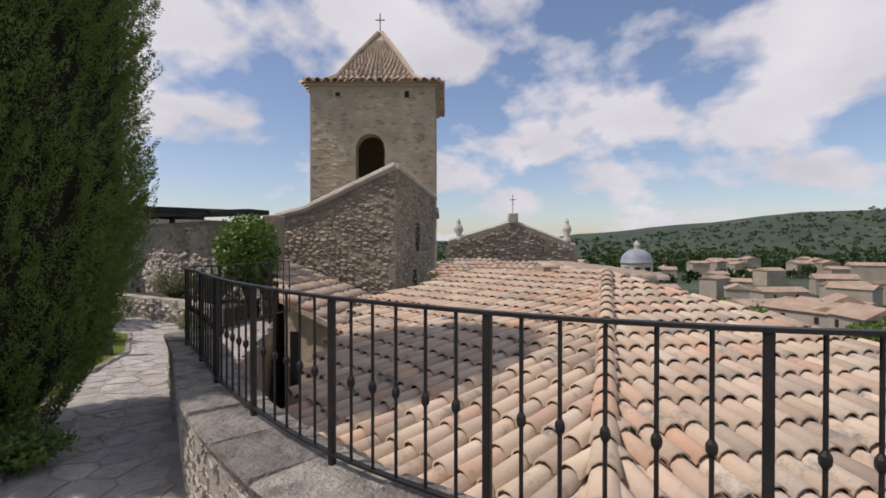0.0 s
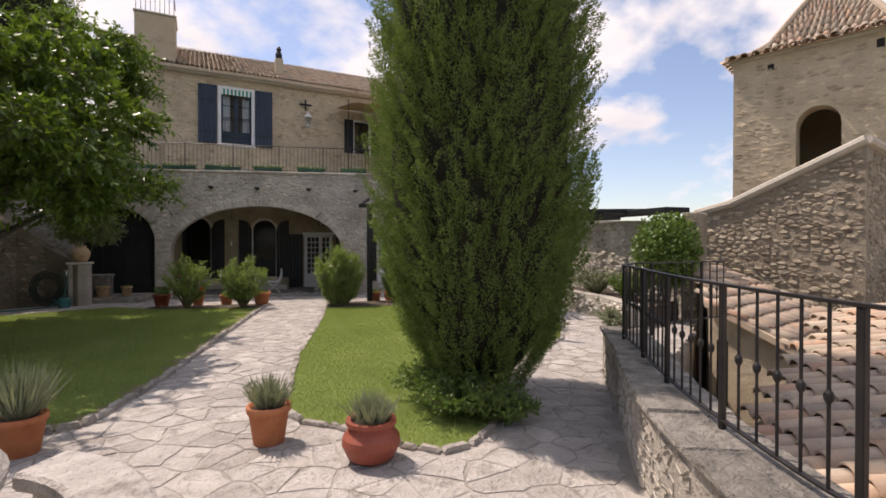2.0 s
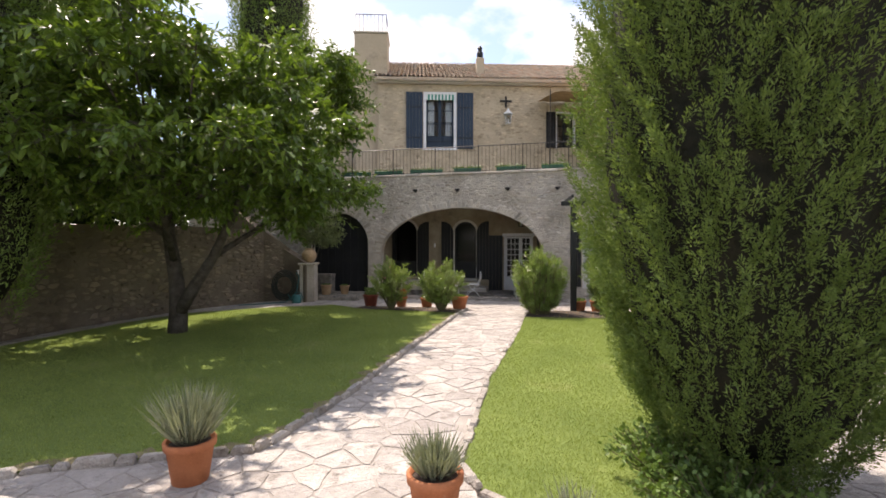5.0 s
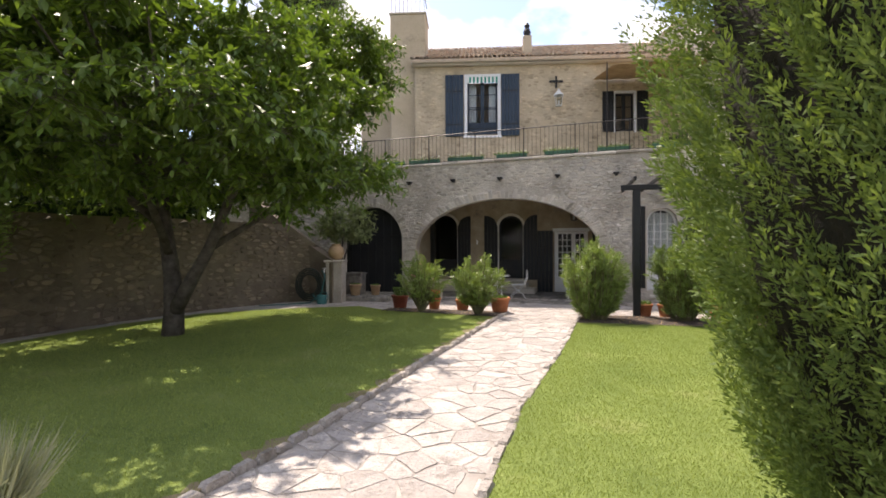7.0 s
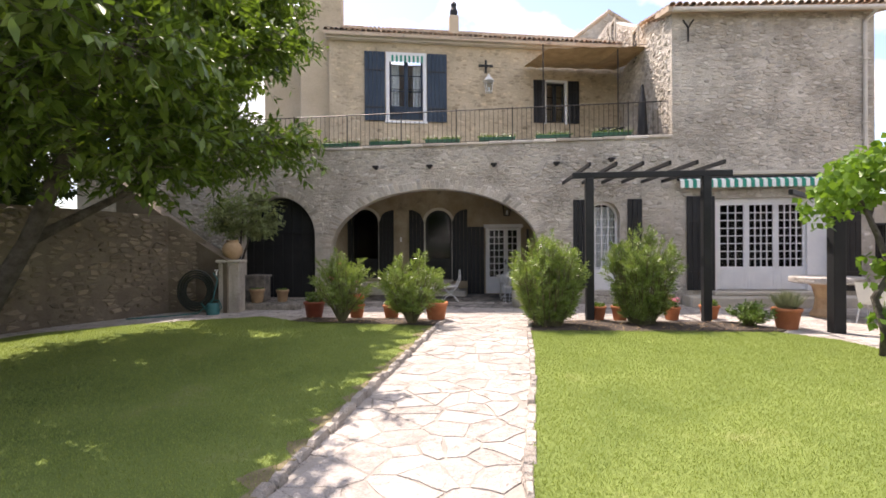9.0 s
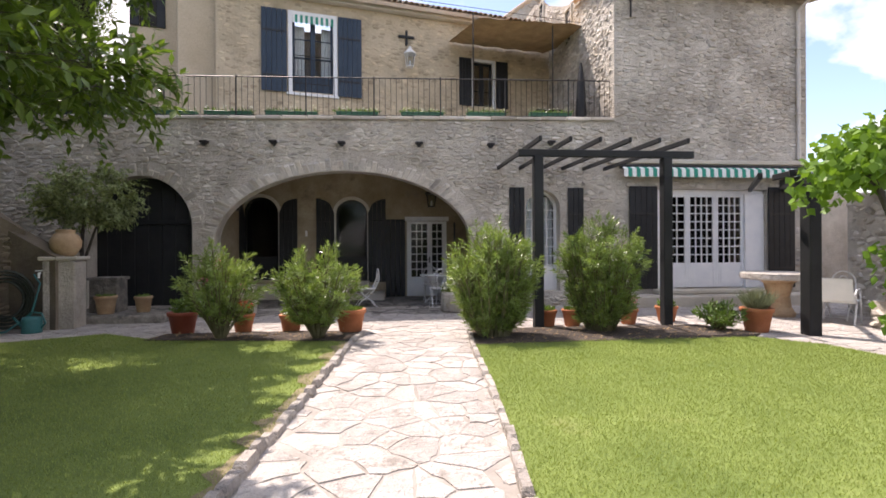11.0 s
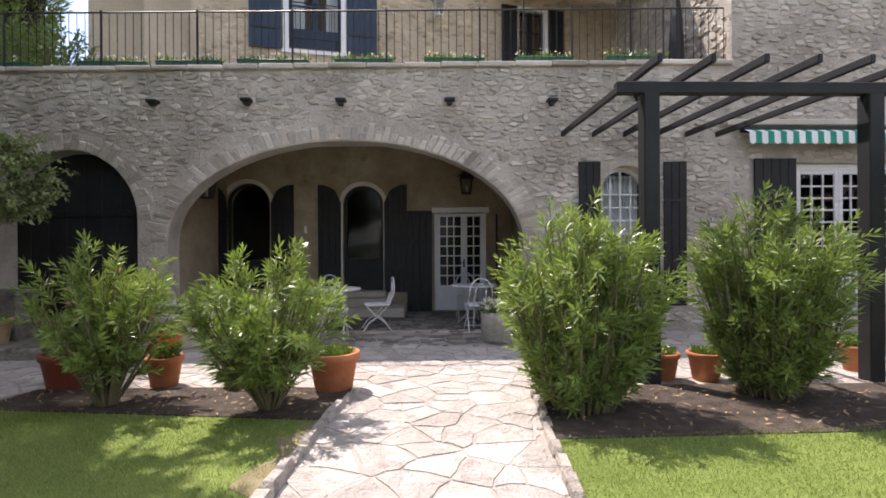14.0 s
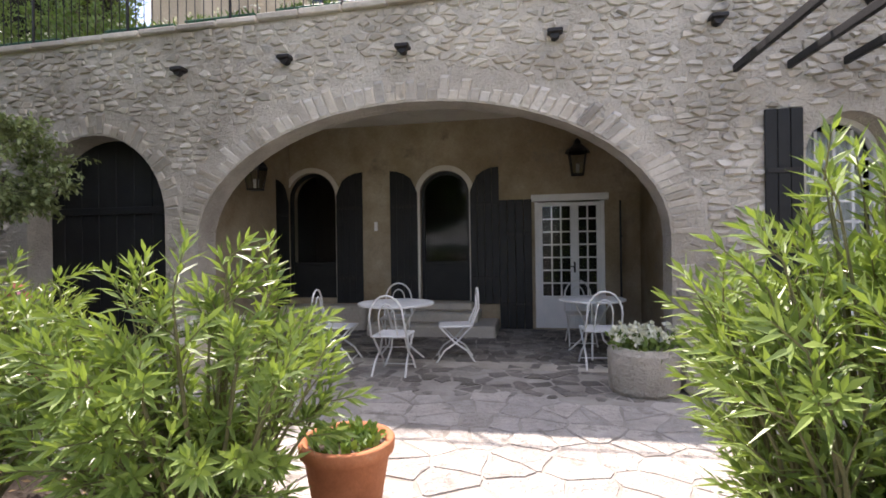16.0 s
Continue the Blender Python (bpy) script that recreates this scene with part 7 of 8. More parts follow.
# ---- jar on its pillar, hose, watering can ----
pl = thing("gate_pier", "squat rubble pier at the foot of the garden stair", "pier", at=Matrix.Translation((-7.82, 15.95, 0)) @ Matrix.Rotation(0.2, 4, "Z"))
part("shaft", Geo().box(-0.24, -0.24, -0.05, 0.24, 0.24, 1.18, 0.02), MORTAR, pl)
part("cap", Geo().box(-0.29, -0.29, 1.18, 0.29, 0.29, 1.25, 0.02), DRESSED, pl)
ja = thing("clay_jar", "round old clay jar standing on the stone pier", "jar", at=Matrix.Translation((-7.80, 15.95, 1.25)))
part("vessel", Geo().lathe([(0.11, 0), (0.15, 0.03), (0.225, 0.16), (0.235, 0.27), (0.18, 0.38), (0.125, 0.42), (0.15, 0.455), (0.145, 0.47), (0.11, 0.46), (0.10, 0.40), (0.02, 0.35)], 24), OLD_CLAY, ja, smooth=True)
ho = thing("garden_hose", "coiled dark garden hose hanging on the wall", "hose", at=Matrix.Translation((-8.45, 15.55, 0.55)) @ Matrix.Rotation(radians(25), 4, "Z"))
for k in range(9):
    rad = 0.24 + 0.045 * (k % 4)
    part("coil", Geo().tube([(rad * math.cos(a), -0.03 - 0.028 * k + 0.02 * math.sin(3 * a + k), rad * 1.25 * math.sin(a)) for a in [math.tau * i / 24 for i in range(25)]], 0.018, 6), CABLE, ho)
part("loose_end", Geo().tube([(0.35, -0.1, 0.4), (0.45, -0.2, 0.25), (0.35, -0.3, -0.25), (0.05, -0.4, -0.50), (-0.6, -0.45, -0.53), (-1.3, -0.6, -0.53)], 0.014, 6), TEAL, ho, "teal hose end")
part("tap", Geo().tube([(0.42, 0.2, 0.42), (0.42, -0.12, 0.42), (0.42, -0.14, 0.34)], 0.018, 6).box(0.36, -0.08, 0.45, 0.48, -0.05, 0.47, 0.005), PALE_IRON, ho, "bright metal tap")
wc = thing("watering_can", "small teal plastic watering can on the paving", "watering can", at=Matrix.Translation((-7.98, 15.40, -0.02)))
part("body", Geo().lathe([(0.13, 0), (0.14, 0.02), (0.14, 0.24), (0.12, 0.28), (0.05, 0.29)], 18), TEAL, wc, smooth=True)
part("handle", Geo().tube([(0.13, 0, 0.08), (0.21, 0, 0.18), (0.15, 0, 0.34), (0.0, 0, 0.36), (-0.08, 0, 0.29)], 0.014, 6), TEAL, wc)
part("spout", Geo().tube([(-0.12, 0, 0.08), (-0.24, 0, 0.22), (-0.30, 0, 0.30)], 0.022, 6, 0.016), TEAL, wc)
sb = thing("stone_step", "low stone step in front of the small arch", "step", kind="structure")
part("slab", Geo().box(-8.4, 16.25, -0.03, -6.3, 17.89, 0.15, 0.03), CAP, sb)
tk = thing("crate", "grey wooden planter box behind the pier", "box", at=Matrix.Translation((-7.65, 16.95, 0.15)))
part("body", Geo().box(-0.25, -0.2, 0, 0.25, 0.2, 0.62, 0.01), CAP, tk)
part("rim", Geo().box(-0.28, -0.23, 0.622, 0.28, 0.23, 0.68, 0.01), CAP, tk)
# dark canopy on the ruined wall
cn = thing("canopy", "dark flat timber canopy behind the ruined wall", "canopy")
part("roof", beam(Geo(), (7.25, 9.6, 2.62), (6.9, 15.5, 2.66), 0.7, 0.13), BLACK_WOOD, cn)
for y in (10.0, 13.5):
    part("post", Geo().box(7.3, y, -0.05, 7.42, y + 0.12, 2.56, 0.01), BLACK_WOOD, cn)
pole = thing("post", "dark leaning post at the lawn edge behind the cypress", "post", at=Matrix.Translation((3.05, 8.0, 0)))
part("shaft", Geo().tube([(0, 0, -0.05), (-0.05, 0.1, 0.7), (-0.12, 0.2, 1.45)], 0.09, 9, 0.06), BARK, pole)

# dark evergreens behind the boundary wall
for k, (x, y, h) in enumerate(((-13.6, 4.5, 7.5), (-14.2, 9.5, 8.0), (-13.8, 14.0, 7.0))):
    bl = []
    for _ in range(46):
        d = ball_way(rt_)
        q = rt_.uniform(0.4, 0.95)
        bl.append((Vector((d.x * 2.5 * q, d.y * 2.9 * q, h * 0.52 + d.z * h * 0.44 * q)), rt_.uniform(0.7, 1.2), 1 / 46))
    broad_tree((x, y, 0), [([(0, 0, -0.1), (0.1, 0, 1.5), (0, 0.1, h * 0.6)], 0.25, 0.1), ([(0.05, 0, 1.6), (-0.9, 0.6, h * 0.6)], 0.12, 0.04)], bl, 17000, 0.30, "dark evergreen tree behind the boundary wall", 70 + k, FAR_TREE)
bush("terrace_shrub", (-9.2, 19.6, 4.06), 60, 2.0, 1.0, 60, 0.11, 0.35, "leafy oleander standing on the terrace", "shrub", 54, SHRUB)
bush("terrace_shrub", (-11.0, 20.4, 4.06), 60, 2.6, 1.2, 60, 0.13, 0.35, "leafy shrub standing on the terrace", "shrub", 55, CYPRESS)

# ---- railing on the low wall ----
RAIL = [(4.6, 5.55), (3.2, 5.15), (2.45, 4.85), (1.95, 3.85), (1.45, 2.8), (1.14, 1.95), (0.93, 1.2), (0.85, 0.5), (0.84, -0.1), (0.95, -0.75), (1.15, -1.3), (1.6, -2.6), (1.95, -4.0)]


def smooth_line(pts, step):
    """Points at even steps along a soft curve through pts."""
    out = []
    for i in range(len(pts) - 1):
        p0, p1, p2, p3 = (Vector(pts[max(0, min(len(pts) - 1, k))]).to_2d() for k in (i - 1, i, i + 1, i + 2))
        for j in range(24):
            t = j / 24
            out.append(0.5 * ((2 * p1) + (p2 - p0) * t + (2 * p0 - 5 * p1 + 4 * p2 - p3) * t * t + (3 * p1 - p0 - 3 * p2 + p3) * t ** 3))
    out.append(Vector(pts[-1]).to_2d())
    even, run, last = [out[0]], 0.0, out[0]
    for p in out[1:]:
        run += (p - last).length
        last = p
        if run >= step:
            even.append(p)
            run = 0.0
    return even


iron = thing("garden_railing", "black wrought iron railing with knotted balusters on the low wall", "railing")
line = smooth_line([(*p,) for p in RAIL], 0.142)
TOPZ = 1.535


def swept_bar(pts, z, wide, high):
    """One flat bar that follows a line in plan."""
    geo = Geo()
    n = len(pts)
    for k, p in enumerate(pts):
        way = (pts[min(k + 1, n - 1)] - pts[max(k - 1, 0)]).normalized()
        sx, sy = -way.y * wide / 2, way.x * wide / 2
        geo.v.extend(((p.x - sx, p.y - sy, z - high / 2), (p.x + sx, p.y + sy, z - high / 2), (p.x + sx, p.y + sy, z + high / 2), (p.x - sx, p.y - sy, z + high / 2)))
    for k in range(n - 1):
        for e in range(4):
            a, b = 4 * k + e, 4 * k + (e + 1) % 4
            geo.f.append((a, b, b + 4, a + 4))
    geo.f.extend(((3, 2, 1, 0), (4 * n - 4, 4 * n - 3, 4 * n - 2, 4 * n - 1)))
    return geo


part("handrail", swept_bar(line, TOPZ, 0.042, 0.016), IRON, iron)
part("bottom_rail", swept_bar(line, 0.735, 0.032, 0.012), IRON, iron)
knot = Geo().tube([(0, 0, 0.735), (0, 0, 1.528)], 0.0085, 6).lathe([(0.009, 1.10), (0.018, 1.115), (0.020, 1.13), (0.018, 1.145), (0.009, 1.16)], 8)
knot_me = knot.mesh("baluster")
knot_me.materials.append(IRON)
stand_me = Geo().box(-0.017, -0.017, 0.60, 0.017, 0.017, 1.528, 0.004).mesh("post")
stand_me.materials.append(IRON)
for i, p in enumerate(line):
    is_post = i % 6 == 3
    ob = part("post" if is_post else "baluster", stand_me if is_post else knot_me, IRON, iron)
    ob.location = (p.x, p.y, 0)

# ---- the town in the valley ----
rtn = random.Random(77)
town_roof = varied("town_roof_tile", [(0.3, (0.27, 0.185, 0.13)), (0.7, (0.41, 0.315, 0.235))], 0.4, 4.0, bumps=0.0)
town_wall = varied("town_plaster", [(0.3, (0.30, 0.255, 0.195)), (0.7, (0.42, 0.365, 0.29))], 0.2, 3.0, bumps=0.0)
for k in range(110):
    d = 26 + 330 * rtn.random() ** 1.5
    px = rtn.uniform(-0.05, 1.15)
    p = CHURCH @ Vector((px * d, d, 0))
    if d < 60 and px < 0.42:
        continue
    h = land_height(p.x, p.y)
    top = -4.9 - 0.060 * d * rtn.uniform(0.85, 1.1) if d < 120 else h + rtn.uniform(5, 9)
    top = max(top, h + 3)
    w, l, rise = rtn.uniform(5, 9), rtn.uniform(7, 14), rtn.uniform(0.9, 1.6)
    m = Matrix.Translation((p.x, p.y, 0)) @ Matrix.Rotation(radians(-59.5) + rtn.choice((0, math.pi / 2)) + rtn.gauss(0, 0.25), 4, "Z")
    hs = thing("house", "distant pale town house with a low clay tile roof", "house", group="houses of the town", at=m)
    part("wall", Geo().box(-w / 2, -l / 2, h - 2, w / 2, l / 2, top), town_wall, hs)
    e = 0.35
    part("roof", Geo().add([(-w / 2 - e, -l / 2 - e, top - 0.1), (w / 2 + e, -l / 2 - e, top - 0.1), (w / 2 + e, l / 2 + e, top - 0.1), (-w / 2 - e, l / 2 + e, top - 0.1), (0, -l / 2 - e, top + rise), (0, l / 2 + e, top + rise)], [(0, 1, 4), (1, 2, 5, 4), (2, 3, 5), (3, 0, 4, 5), (3, 2, 1, 0)]), town_roof, hs)
    if d < 130:
        for s in (-1, 1):
            for yy in (-l / 4, l / 4):
                # town windows are black boxes, unlit rooms put into the colour
                part("window", Geo().box(s * (w / 2 + 0.02), yy - 0.4, top - 2.0, s * (w / 2 - 0.1), yy + 0.4, top - 0.8), OPENING_SHADE, hs)

# woods of the valley: many leafy clumps
g = Geo()
for k in range(3000):
    d = 230 + 1350 * rtn.random() ** 1.1
    px = rtn.uniform(-0.9, 1.25)
    p = CHURCH @ Vector((px * d, d, 0))
    z = land_height(p.x, p.y)
    R = rtn.uniform(2.2, 4.6) * (1 + d / 2600)
    nn = 34 if d < 500 else 18
    for _ in range(nn):
        u = ball_way(rtn)
        u.z = abs(u.z)
        q = Vector((p.x, p.y, z + R * 0.2)) + Vector((u.x * R, u.y * R, u.z * R * 1.2)) * rtn.uniform(0.6, 1.0)
        leaf(g, q - u * R * 0.3, u + ball_way(rtn) * 0.7, ball_way(rtn), R * 0.75, R * 0.6)
ob = part("woods", g, FAR_TREE)
tagged(ob, "dark green woods spread over the valley", "woods", kind="stuff")
for k in range(26):
    d = rtn.uniform(45, 140)
    px = rtn.uniform(0.35, 1.05)
    p = CHURCH @ Vector((px * d, d, 0))
    z = max(land_height(p.x, p.y), -4.0 - 0.075 * d - 4)
    tr = thing("town_tree", "bright green tree between the town roofs", "tree", group="trees of the town", at=Matrix.Translation((p.x, p.y, 0)))
    g = Geo()
    R = rtn.uniform(1.8, 3.2)
    for _ in range(220):
        u = ball_way(rtn)
        leaf(g, Vector((0, 0, z + 3.0)) + u * R * rtn.uniform(0.5, 0.95), u + ball_way(rtn), ball_way(rtn), 0.8, 0.6)
    part("crown", g, SHRUB, tr)
    part("trunk", Geo().tube([(0, 0, land_height(p.x, p.y) - 1), (0, 0, z + 2.5)], 0.25, 6, 0.15), BARK, tr)

# ---- masonry: stones of the walls ----
rs = random.Random(101)
front_place = lambda u, v, d: Vector((u, Y0 - d, v))


def pieces(name, quads, place, material, parent, depth, r_):
    for q in quads:
        cx, cz = sum(p[0] for p in q) / len(q), sum(p[1] for p in q) / len(q)
        g = stone_geo(Geo(), [(u - cx, v - cz) for u, v in q], lambda u, v, d: place(u, v, d) - place(0, 0, 0), depth * r_.uniform(0.5, 1.3))
        ob = part(name, g, material, parent)
        ob.location = place(cx, cz, 0)


def ring_stones(x0, x1, spring, top, length, r_, wide=0.16):
    """Thin voussoirs set on edge round an arch."""
    c, a, b = (x0 + x1) / 2, (x1 - x0) / 2, top - spring
    out = []
    n = int(math.pi * (a + b) / 2 / wide)
    for i in range(n):
        t0, t1 = math.pi * (i + 0.06) / n, math.pi * (i + 0.94) / n
        L = length * r_.uniform(0.5, 1.45)
        pt = lambda t, k: (c - (a + k) * math.cos(t), spring + (b + k) * math.sin(t))
        out.append([pt(t0, 0.015), pt(t1, 0.015), pt(t1, L), pt(t0, L)])
    return out


ring_big, ring_small = ring_stones(-5.98, -0.28, 1.50, 3.12, 0.26, rs, 0.095), ring_stones(-8.62, -6.45, 1.85, 2.97, 0.22, rs, 0.11)
keep_big, keep_small = arch_loop(-6.30, 0.04, -0.1, 1.50, 3.50, 28), arch_loop(-8.88, -6.18, -0.1, 1.85, 3.26, 20)
keep_win = arch_loop(0.95, 1.91, 0.3, 2.30, 2.80, 14)
quads = rubble(rs, -13.5, 3.18, 0.0, 4.36, [(x, z) for x, z in ARCADE], (keep_big, keep_small, keep_win), 0.225, 0.088)
jamb = rubble(rs, -6.30, -6.0, 0, 1.5, size=0.3, course=0.16) + rubble(rs, -0.26, 0.04, 0, 1.5, size=0.3, course=0.16) + rubble(rs, -6.43, -6.2, 0, 1.95, size=0.25, course=0.16)
near = [q for q in quads if -5.2 < q[0][0] < -0.9 and q[0][1] > 3.3]
ring_all = ring_big + ring_small
pieces("voussoir", ring_all, front_place, STONE_PIECE, wall_front, 0.02, rs)
room_left = max(0, 290 - len(ring_all))
pieces("stone", near[:room_left], front_place, STONE_PIECE, wall_front, 0.026, rs)
used = {id(q) for q in near[:room_left]}
spread(rs, [q for q in quads + jamb if id(q) not in used], front_place, "rubble_facing", STONE, wall_front, 0.026)

quads = rubble(rs, 3.18, 8.12, 0.0, 7.6, WING, ([(3.45, 0.0), (3.45, 3.45), (7.95, 3.45), (7.95, 0.0)],), 0.23, 0.088)
quads += rubble(rs, 3.2, 8.1, 2.78, 3.02, None, (), 0.27, 0.13) + rubble(rs, 3.2, 3.5, 0.0, 2.75, None, (), 0.2, 0.13) + rubble(rs, 7.78, 8.1, 0.0, 2.75, None, (), 0.2, 0.13)
spread(rs, quads, front_place, "rubble_facing", STONE, wall_wing, 0.022)
quads = rubble(rs, Y0 + 0.1, 26.4, 4.0, 10.5, [(Y0, 4.0), (Y0, 7.6), (21.5, 8.8), (24.4, 10.3), (26.5, 10.5), (26.5, 4.0)], (), 0.27, 0.13)
spread(rs, quads, lambda u, v, d: Vector((3.18 - d, u, v)), "rubble_facing", STONE, wall_wing_side, 0.025)
quads = rubble(rs, 1.35, 6.5, 7.4, 11.7, REAR, ([(3.1, 9.2), (3.1, 10.7), (3.85, 10.7), (3.85, 9.2)],), 0.27, 0.12)
spread(rs, quads, lambda u, v, d: Vector((u, 26.6 - d, v)), "rubble_facing", STONE, wall_rear_gable, 0.025)
quads = rubble(rs, 0.02, 10.4, 4.1, 8.5, None, ([(U(-5.1), 5.7), (U(-5.1), 8.25), (U(-3.66), 8.25), (U(-3.66), 5.7)], [(U(0.36), 5.8), (U(0.36), 7.5), (U(1.26), 7.5), (U(1.26), 5.8)]), 0.24, 0.10)
quads = [q for q in quads if rs.random() < 0.75]
spread(rs, quads, lambda u, v, d: Vector((u, -d, v)), "rubble_facing", OCHRE, upper, 0.012)
quads = rubble(rs, -5.2, -0.31, 2.5, 7.95, None, (arch_loop(-3.5, -2.2, 3.9, 5.55, 6.25, 12),), 0.34, 0.13)
quads = [q for q in quads if rs.random() < 0.7]
spread(rs, quads, lambda u, v, d: Vector((u, TY0 - d, v)), "rubble_facing", OCHRE, tower, 0.012)
quads = rubble(rs, TY0, TY1, 2.5, 7.95, None, (), 0.34, 0.13)
spread(rs, quads, lambda u, v, d: Vector((TX1 + d, u, v)), "rubble_facing", OCHRE, tower, 0.012)


def wall_stones(pts, tops, parent, r_, size, course, depth, flip=1, material=STONE, z_from=0.0):
    """Rubble on the walked side of a wall that follows points."""
    g = Geo()
    for (a, za), (b, zb) in zip(zip(pts, tops), zip(pts[1:], tops[1:])):
        a3, b3 = Vector((*a, 0)), Vector((*b, 0))
        L = (b3 - a3).length
        du = (b3 - a3) / L
        nrm = Vector((du.y, -du.x, 0)) * flip
        for q in rubble(r_, 0.0, L, z_from, max(za, zb), [(0, z_from - 0.1), (0, za - 0.01), (L, zb - 0.01), (L, z_from - 0.1)], (), size, course):
            stone_geo(g, q, lambda u, v, d: a3 + du * u + nrm * d + Vector((0, 0, v)), depth * r_.uniform(0.4, 1.4))
    ob = part("rubble_facing", g, material, parent)
    ob["kind"] = "stuff"


wall_stones(LEFT_PTS, LEFT_TOPS, wall_left, rs, 0.26, 0.12, 0.035, material=SHADED_BROWN_STONE)
wall_stones(STAIR_PTS[::-1], STAIR_TOPS[::-1], wall_stair, rs, 0.26, 0.12, 0.035, material=SHADED_BROWN_STONE)
wall_stones(LOW_PTS, [0.60] * len(LOW_PTS), wall_low, rs, 0.17, 0.10, 0.05, -1)
wall_stones(RIGHT_PTS, [2.35, 2.45, 2.4, 2.4], wall_right, rs, 0.26, 0.13, 0.04, -1)
wall_stones(BED_PTS, [0.5, 0.52, 0.5, 0.45], wall_bed, rs, 0.24, 0.12, 0.05, -1)
# cap slabs of the low wall
inner_line = smooth_line(LOW_PTS, 0.55)
for i in range(len(inner_line) - 1):
    a, b = inner_line[i], inner_line[i + 1]
    d = (b - a)
    L = d.length
    d = d / L
    nrm = Vector((-d.y, d.x))
    q = [a - nrm * 0.05 + d * 0.006, b - nrm * 0.05 - d * 0.006, b + nrm * 0.50 - d * 0.006, a + nrm * 0.50 + d * 0.006]
    part("cap_slab", Geo().prism([tuple(p) for p in q], 0.655, 0.69 + rs.uniform(-0.012, 0.012), 0.02), CAP, wall_low)

# ---- edging stones of the lawns ----
def edging(pts, r_, label, tall=1.0):
    e = thing("lawn_edging", label, "edging", kind="structure")
    for (a, b) in zip(pts, pts[1:]):
        a2, b2 = Vector(a), Vector(b)
        L = (b2 - a2).length
        d = (b2 - a2) / L
        nrm = Vector((-d.y, d.x))
        s = 0.0
        while s < L - 0.05:
            w = min(r_.uniform(0.12, 0.34), L - s)
            c = a2 + d * (s + w / 2) + nrm * r_.uniform(-0.012, 0.012)
            t = r_.uniform(0.032, 0.05)
            h = r_.uniform(0.03, 0.06) * tall
            poly = [c - d * (w / 2 - 0.008) - nrm * t, c + d * (w / 2 - 0.008) - nrm * t * r_.uniform(0.7, 1.1), c + d * (w / 2 - 0.008) + nrm * t * r_.uniform(0.7, 1.1), c - d * (w / 2 - 0.008) + nrm * t]
            part("edging_stone", Geo().prism([tuple(p) for p in poly], -0.04, 0.45 * h, 0.006).prism([tuple(p) for p in poly], 0.45 * h - 0.004, h, 0.03), EDGE_PIECE, e)
            s += w


edging([(-2.52, 14.75), (-2.64, 13.9), (-2.80, 11.5), (-2.98, 8.9), (-3.11, 6.6), (-3.33, 5.1), (-3.95, 4.88), (-4.8, 4.53), (-5.6, 4.03), (-8.0, 3.28)], rs, "row of rough edging stones along the shaded lawn", 1.35)
edging([(-0.82, 14.6), (-0.94, 13.4), (-1.12, 10.8), (-1.44, 7.8), (-1.5, 5.1), (-1.3, 4.73), (-0.93, 4.48), (-0.42, 3.93), (-0.12, 3.70), (0.15, 3.76), (0.47, 4.08), (0.82, 4.7), (1.47, 5.93), (2.32, 7.03), (3.32, 7.98), (4.22, 9.7)], rs, "row of rough edging stones along the sunny lawn")

# ---- bare dry strip between lawn and edging ----
def bare_strip(pts, side, r_):
    geo = Geo()
    inner, outer = [], []
    for (a, b) in zip(pts, pts[1:]):
        a2, b2 = Vector(a), Vector(b)
        n = max(2, int((b2 - a2).length / 0.12))
        nrm = Vector((-(b2 - a2).y, (b2 - a2).x)).normalized() * side
        for k in range(n):
            p = a2.lerp(b2, k / n)
            inner.append(p)
            outer.append(p + nrm * max(0.05, r_.gauss(0.14, 0.06)))
    geo.v = [(p.x, p.y, 0.030) for p in inner] + [(p.x, p.y, 0.027) for p in outer]
    n = len(inner)
    geo.f = [(k, k + 1, n + k + 1, n + k) if side < 0 else (n + k, n + k + 1, k + 1, k) for k in range(n - 1)]
    tagged(part("bare_soil", geo, DRY_SOIL), "strip of dry bare soil along the lawn edging", "soil", kind="structure")


bare_strip([(-2.60, 14.3), (-2.64, 13.9), (-2.80, 11.5), (-2.98, 8.9), (-3.11, 6.6), (-3.33, 5.1), (-3.95, 4.88), (-4.8, 4.53), (-5.6, 4.03)], -1, rs)

# ---- flagstones ----
rf = random.Random(202)


def broken(poly, r_, rough=0.024):
    """The outline of a flag with its straight edges broken once or twice."""
    out = []
    n = len(poly)
    cx, cy = sum(p[0] for p in poly) / n, sum(p[1] for p in poly) / n
    for i in range(n):
        (ax, ay), (bx, by) = poly[i], poly[(i + 1) % n]
        L = math.hypot(bx - ax, by - ay)
        out.append((ax + (cx - ax) * 0.03, ay + (cy - ay) * 0.03))
        m = 2 if L > 0.25 else 1 if L > 0.10 else 0
        for k in range(m):
            u = (k + 1) / (m + 1) + r_.uniform(-0.08, 0.08)
            px, py = ax + (bx - ax) * u, ay + (by - ay) * u
            s = r_.uniform(-0.004, rough) / (math.hypot(cx - px, cy - py) or 1)
            out.append((px + (cx - px) * s, py + (cy - py) * s))
    return out


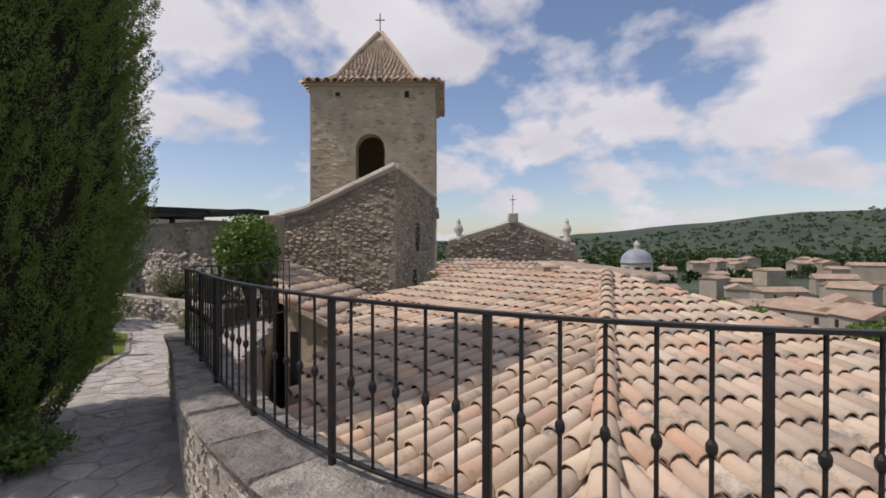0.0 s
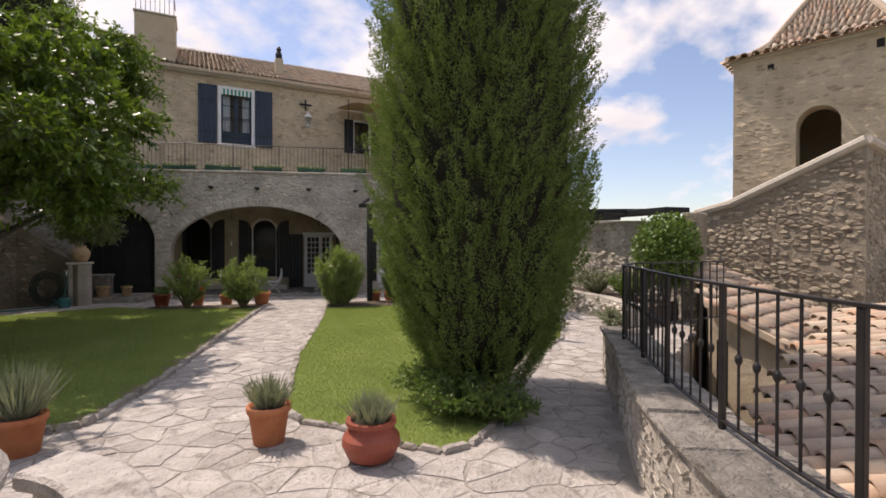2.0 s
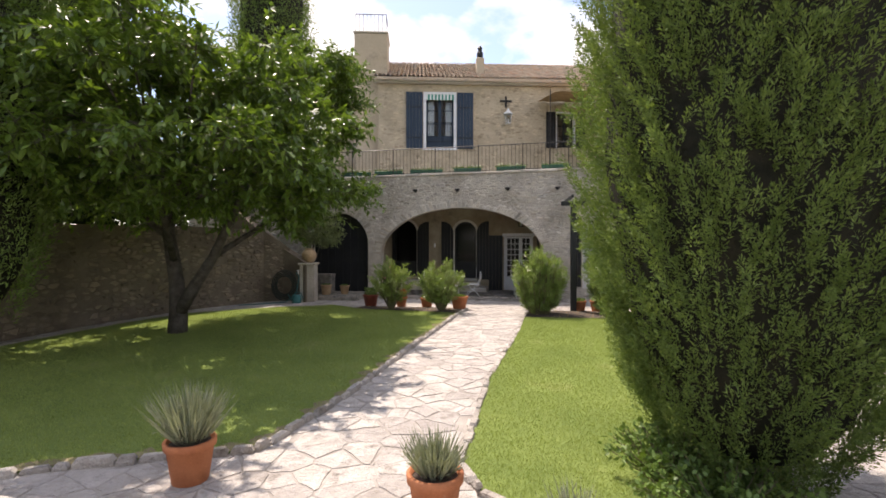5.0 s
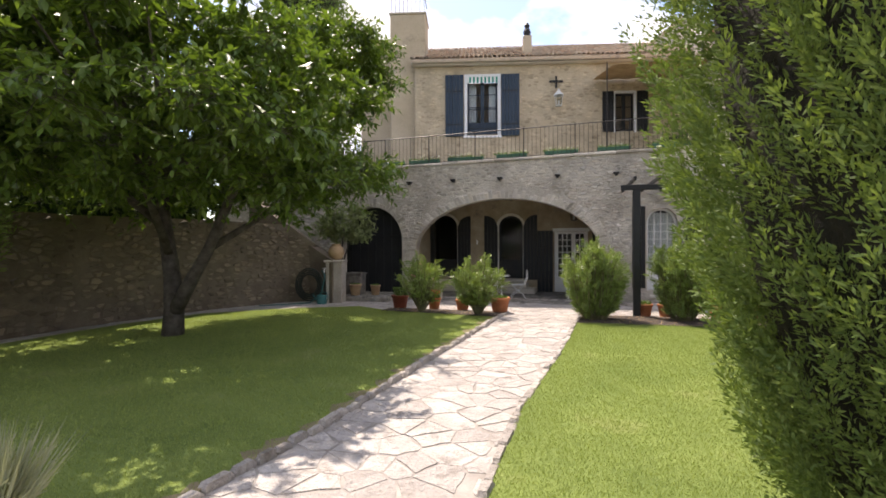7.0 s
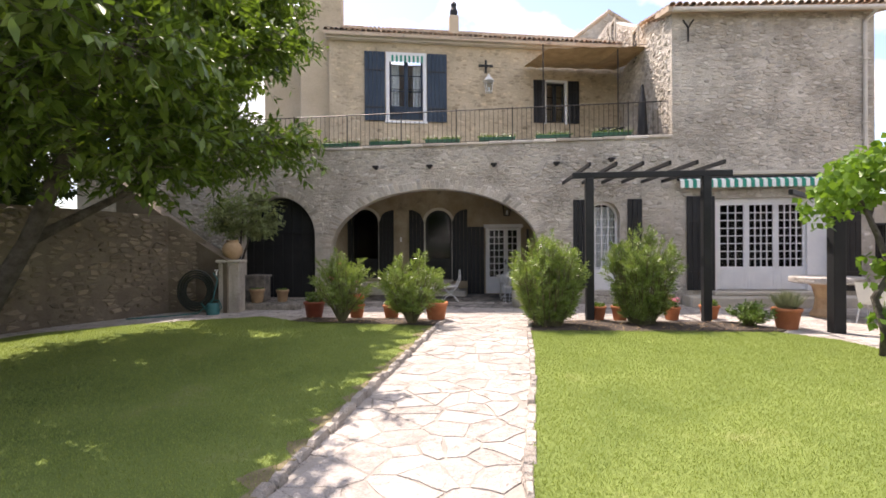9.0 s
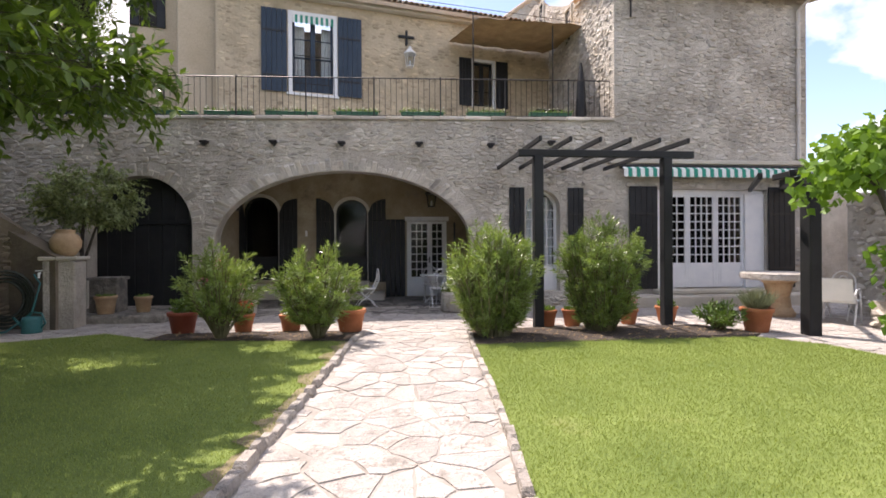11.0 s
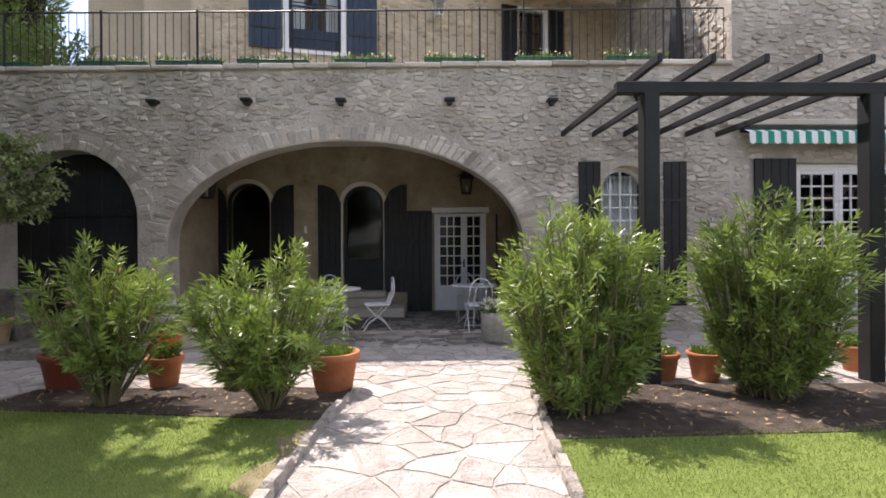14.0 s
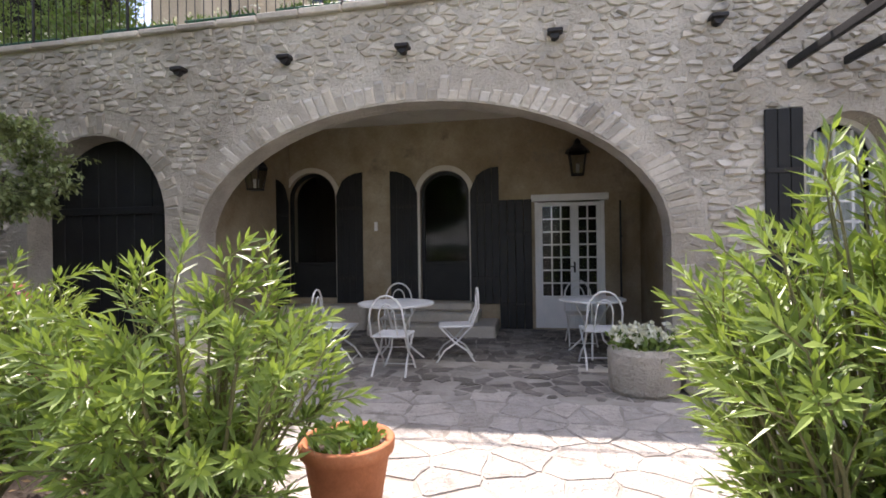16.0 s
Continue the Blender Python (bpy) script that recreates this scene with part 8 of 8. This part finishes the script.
def lay(flags, r_, near_rule, limit):
    g = Geo()
    count = 0
    for poly in flags:
        poly = broken(poly, r_)
        cx, cy = sum(p[0] for p in poly) / len(poly), sum(p[1] for p in poly) / len(poly)
        z = 0.0 + r_.uniform(-0.004, 0.004)
        if near_rule(cx, cy) and count < limit:
            count += 1
            ob = part("flagstone", Geo().prism([(x - cx, y - cy) for x, y in poly], -0.06, 0.0, 0.005), FLAG_PIECE, garden_floor)
            ob.location = (cx, cy, z)
        else:
            g.prism(poly, -0.06 + z, z, 0.005)
    ob = part("flagstones", g, FLAG, garden_floor)
    ob["kind"] = "stuff"


def flagged(x, y):
    """Paved ground, a palm's breadth under the edges too."""
    return paved(x, y) or (18.0 < y < 20.7 and -6.2 < x < 0.0) or any(paved(x + a, y + b) for a, b in ((0.15, 0), (-0.15, 0), (0, 0.15), (0, -0.15)))


flags = crazy_paving(rf, -10.6, -4.2, 8.0, 20.7, 0.30, flagged, 0.002, 1.25)
flags = [f for f in flags if not inside(sum(p[0] for p in f) / len(f), sum(p[1] for p in f) / len(f), [(0.3, -4), (0.5, 1), (1.2, 2.9), (2.6, 5.4), (3, 5), (1, -4)])]
in_porch = lambda f: sum(p[1] for p in f) / len(f) > 16.9 and -6.3 < sum(p[0] for p in f) / len(f) < 0.4
flags = [f for f in flags if not in_porch(f)]
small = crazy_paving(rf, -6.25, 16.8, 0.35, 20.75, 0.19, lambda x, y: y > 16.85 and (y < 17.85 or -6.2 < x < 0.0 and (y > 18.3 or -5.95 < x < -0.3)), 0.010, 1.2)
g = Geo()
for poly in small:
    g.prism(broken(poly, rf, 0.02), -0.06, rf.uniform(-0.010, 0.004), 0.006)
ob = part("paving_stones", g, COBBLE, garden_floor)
ob["kind"] = "stuff"
lay(flags, rf, lambda x, y: -3.4 < x < 0.6 and (2.5 < y < 17.5), 290)

# roof tiles of the chapel nearest to the railing
for m in near_tiles:
    ob = new("tile", TILE_MESH)
    ob.parent = church_roof
    ob.matrix_basis = m

# ---- grass ----
rg = np.random.default_rng(5)


def inside_many(X, Y, poly):
    odd = np.zeros(len(X), bool)
    for (xi, yi), (xj, yj) in zip(poly, poly[-1:] + poly[:-1]):
        if yi != yj:
            odd ^= ((yi > Y) != (yj > Y)) & (X < (xj - xi) * (Y - yi) / (yj - yi) + xi)
    return odd


def grass(poly, count, label):
    """Single blades of three corners, strewn over a lawn."""
    xs, ys = [p[0] for p in poly], [p[1] for p in poly]
    X, Y = rg.uniform(min(xs), max(xs), count), rg.uniform(min(ys), max(ys), count)
    ok = inside_many(X, Y, poly)
    X, Y = X[ok], Y[ok]
    n = len(X)
    A, H = rg.uniform(0, math.tau, n), rg.uniform(0.010, 0.030, n)
    B = rg.normal(0, 0.010, (n, 2))
    c, s = 0.0032 * np.cos(A), 0.0032 * np.sin(A)
    low = np.full(n, 0.018)
    V = np.stack([np.stack([X - c, Y - s, low], 1), np.stack([X + c, Y + s, low], 1), np.stack([X + B[:, 0], Y + B[:, 1], 0.02 + H], 1)], 1).reshape(-1, 3)
    me = bpy.data.meshes.new("grass")
    me.vertices.add(3 * n)
    me.vertices.foreach_set("co", V.ravel())
    me.loops.add(3 * n)
    me.loops.foreach_set("vertex_index", np.arange(3 * n))
    me.polygons.add(n)
    me.polygons.foreach_set("loop_start", np.arange(0, 3 * n, 3))
    me.update(calc_edges=True)
    me.validate()
    tagged(part("grass", me, GRASS), label, "grass", kind="stuff")


grass(LAWN_LEFT, 330000, "short green grass shaded by the tree")
grass(LAWN_RIGHT, 330000, "short bright green grass in the sun")
# fallen leaves and bark crumbs on the beds
g = Geo()
for poly in (BED_LEFT, BED_RIGHT):
    for _ in range(900):
        x, y = rf.uniform(-5.7, 3.6), rf.uniform(13.4, 14.9)
        if inside(x, y, poly):
            leaf(g, (x, y, 0.035 + rf.uniform(0, 0.01)), (rf.gauss(0, 1), rf.gauss(0, 1), 0.15), (rf.gauss(0, 1), rf.gauss(0, 1), 0.1), rf.uniform(0.03, 0.09), 0.018)
tagged(part("leaf_litter", g, STRAW), "dry leaves strewn on the soil beds", "leaf litter", kind="stuff")
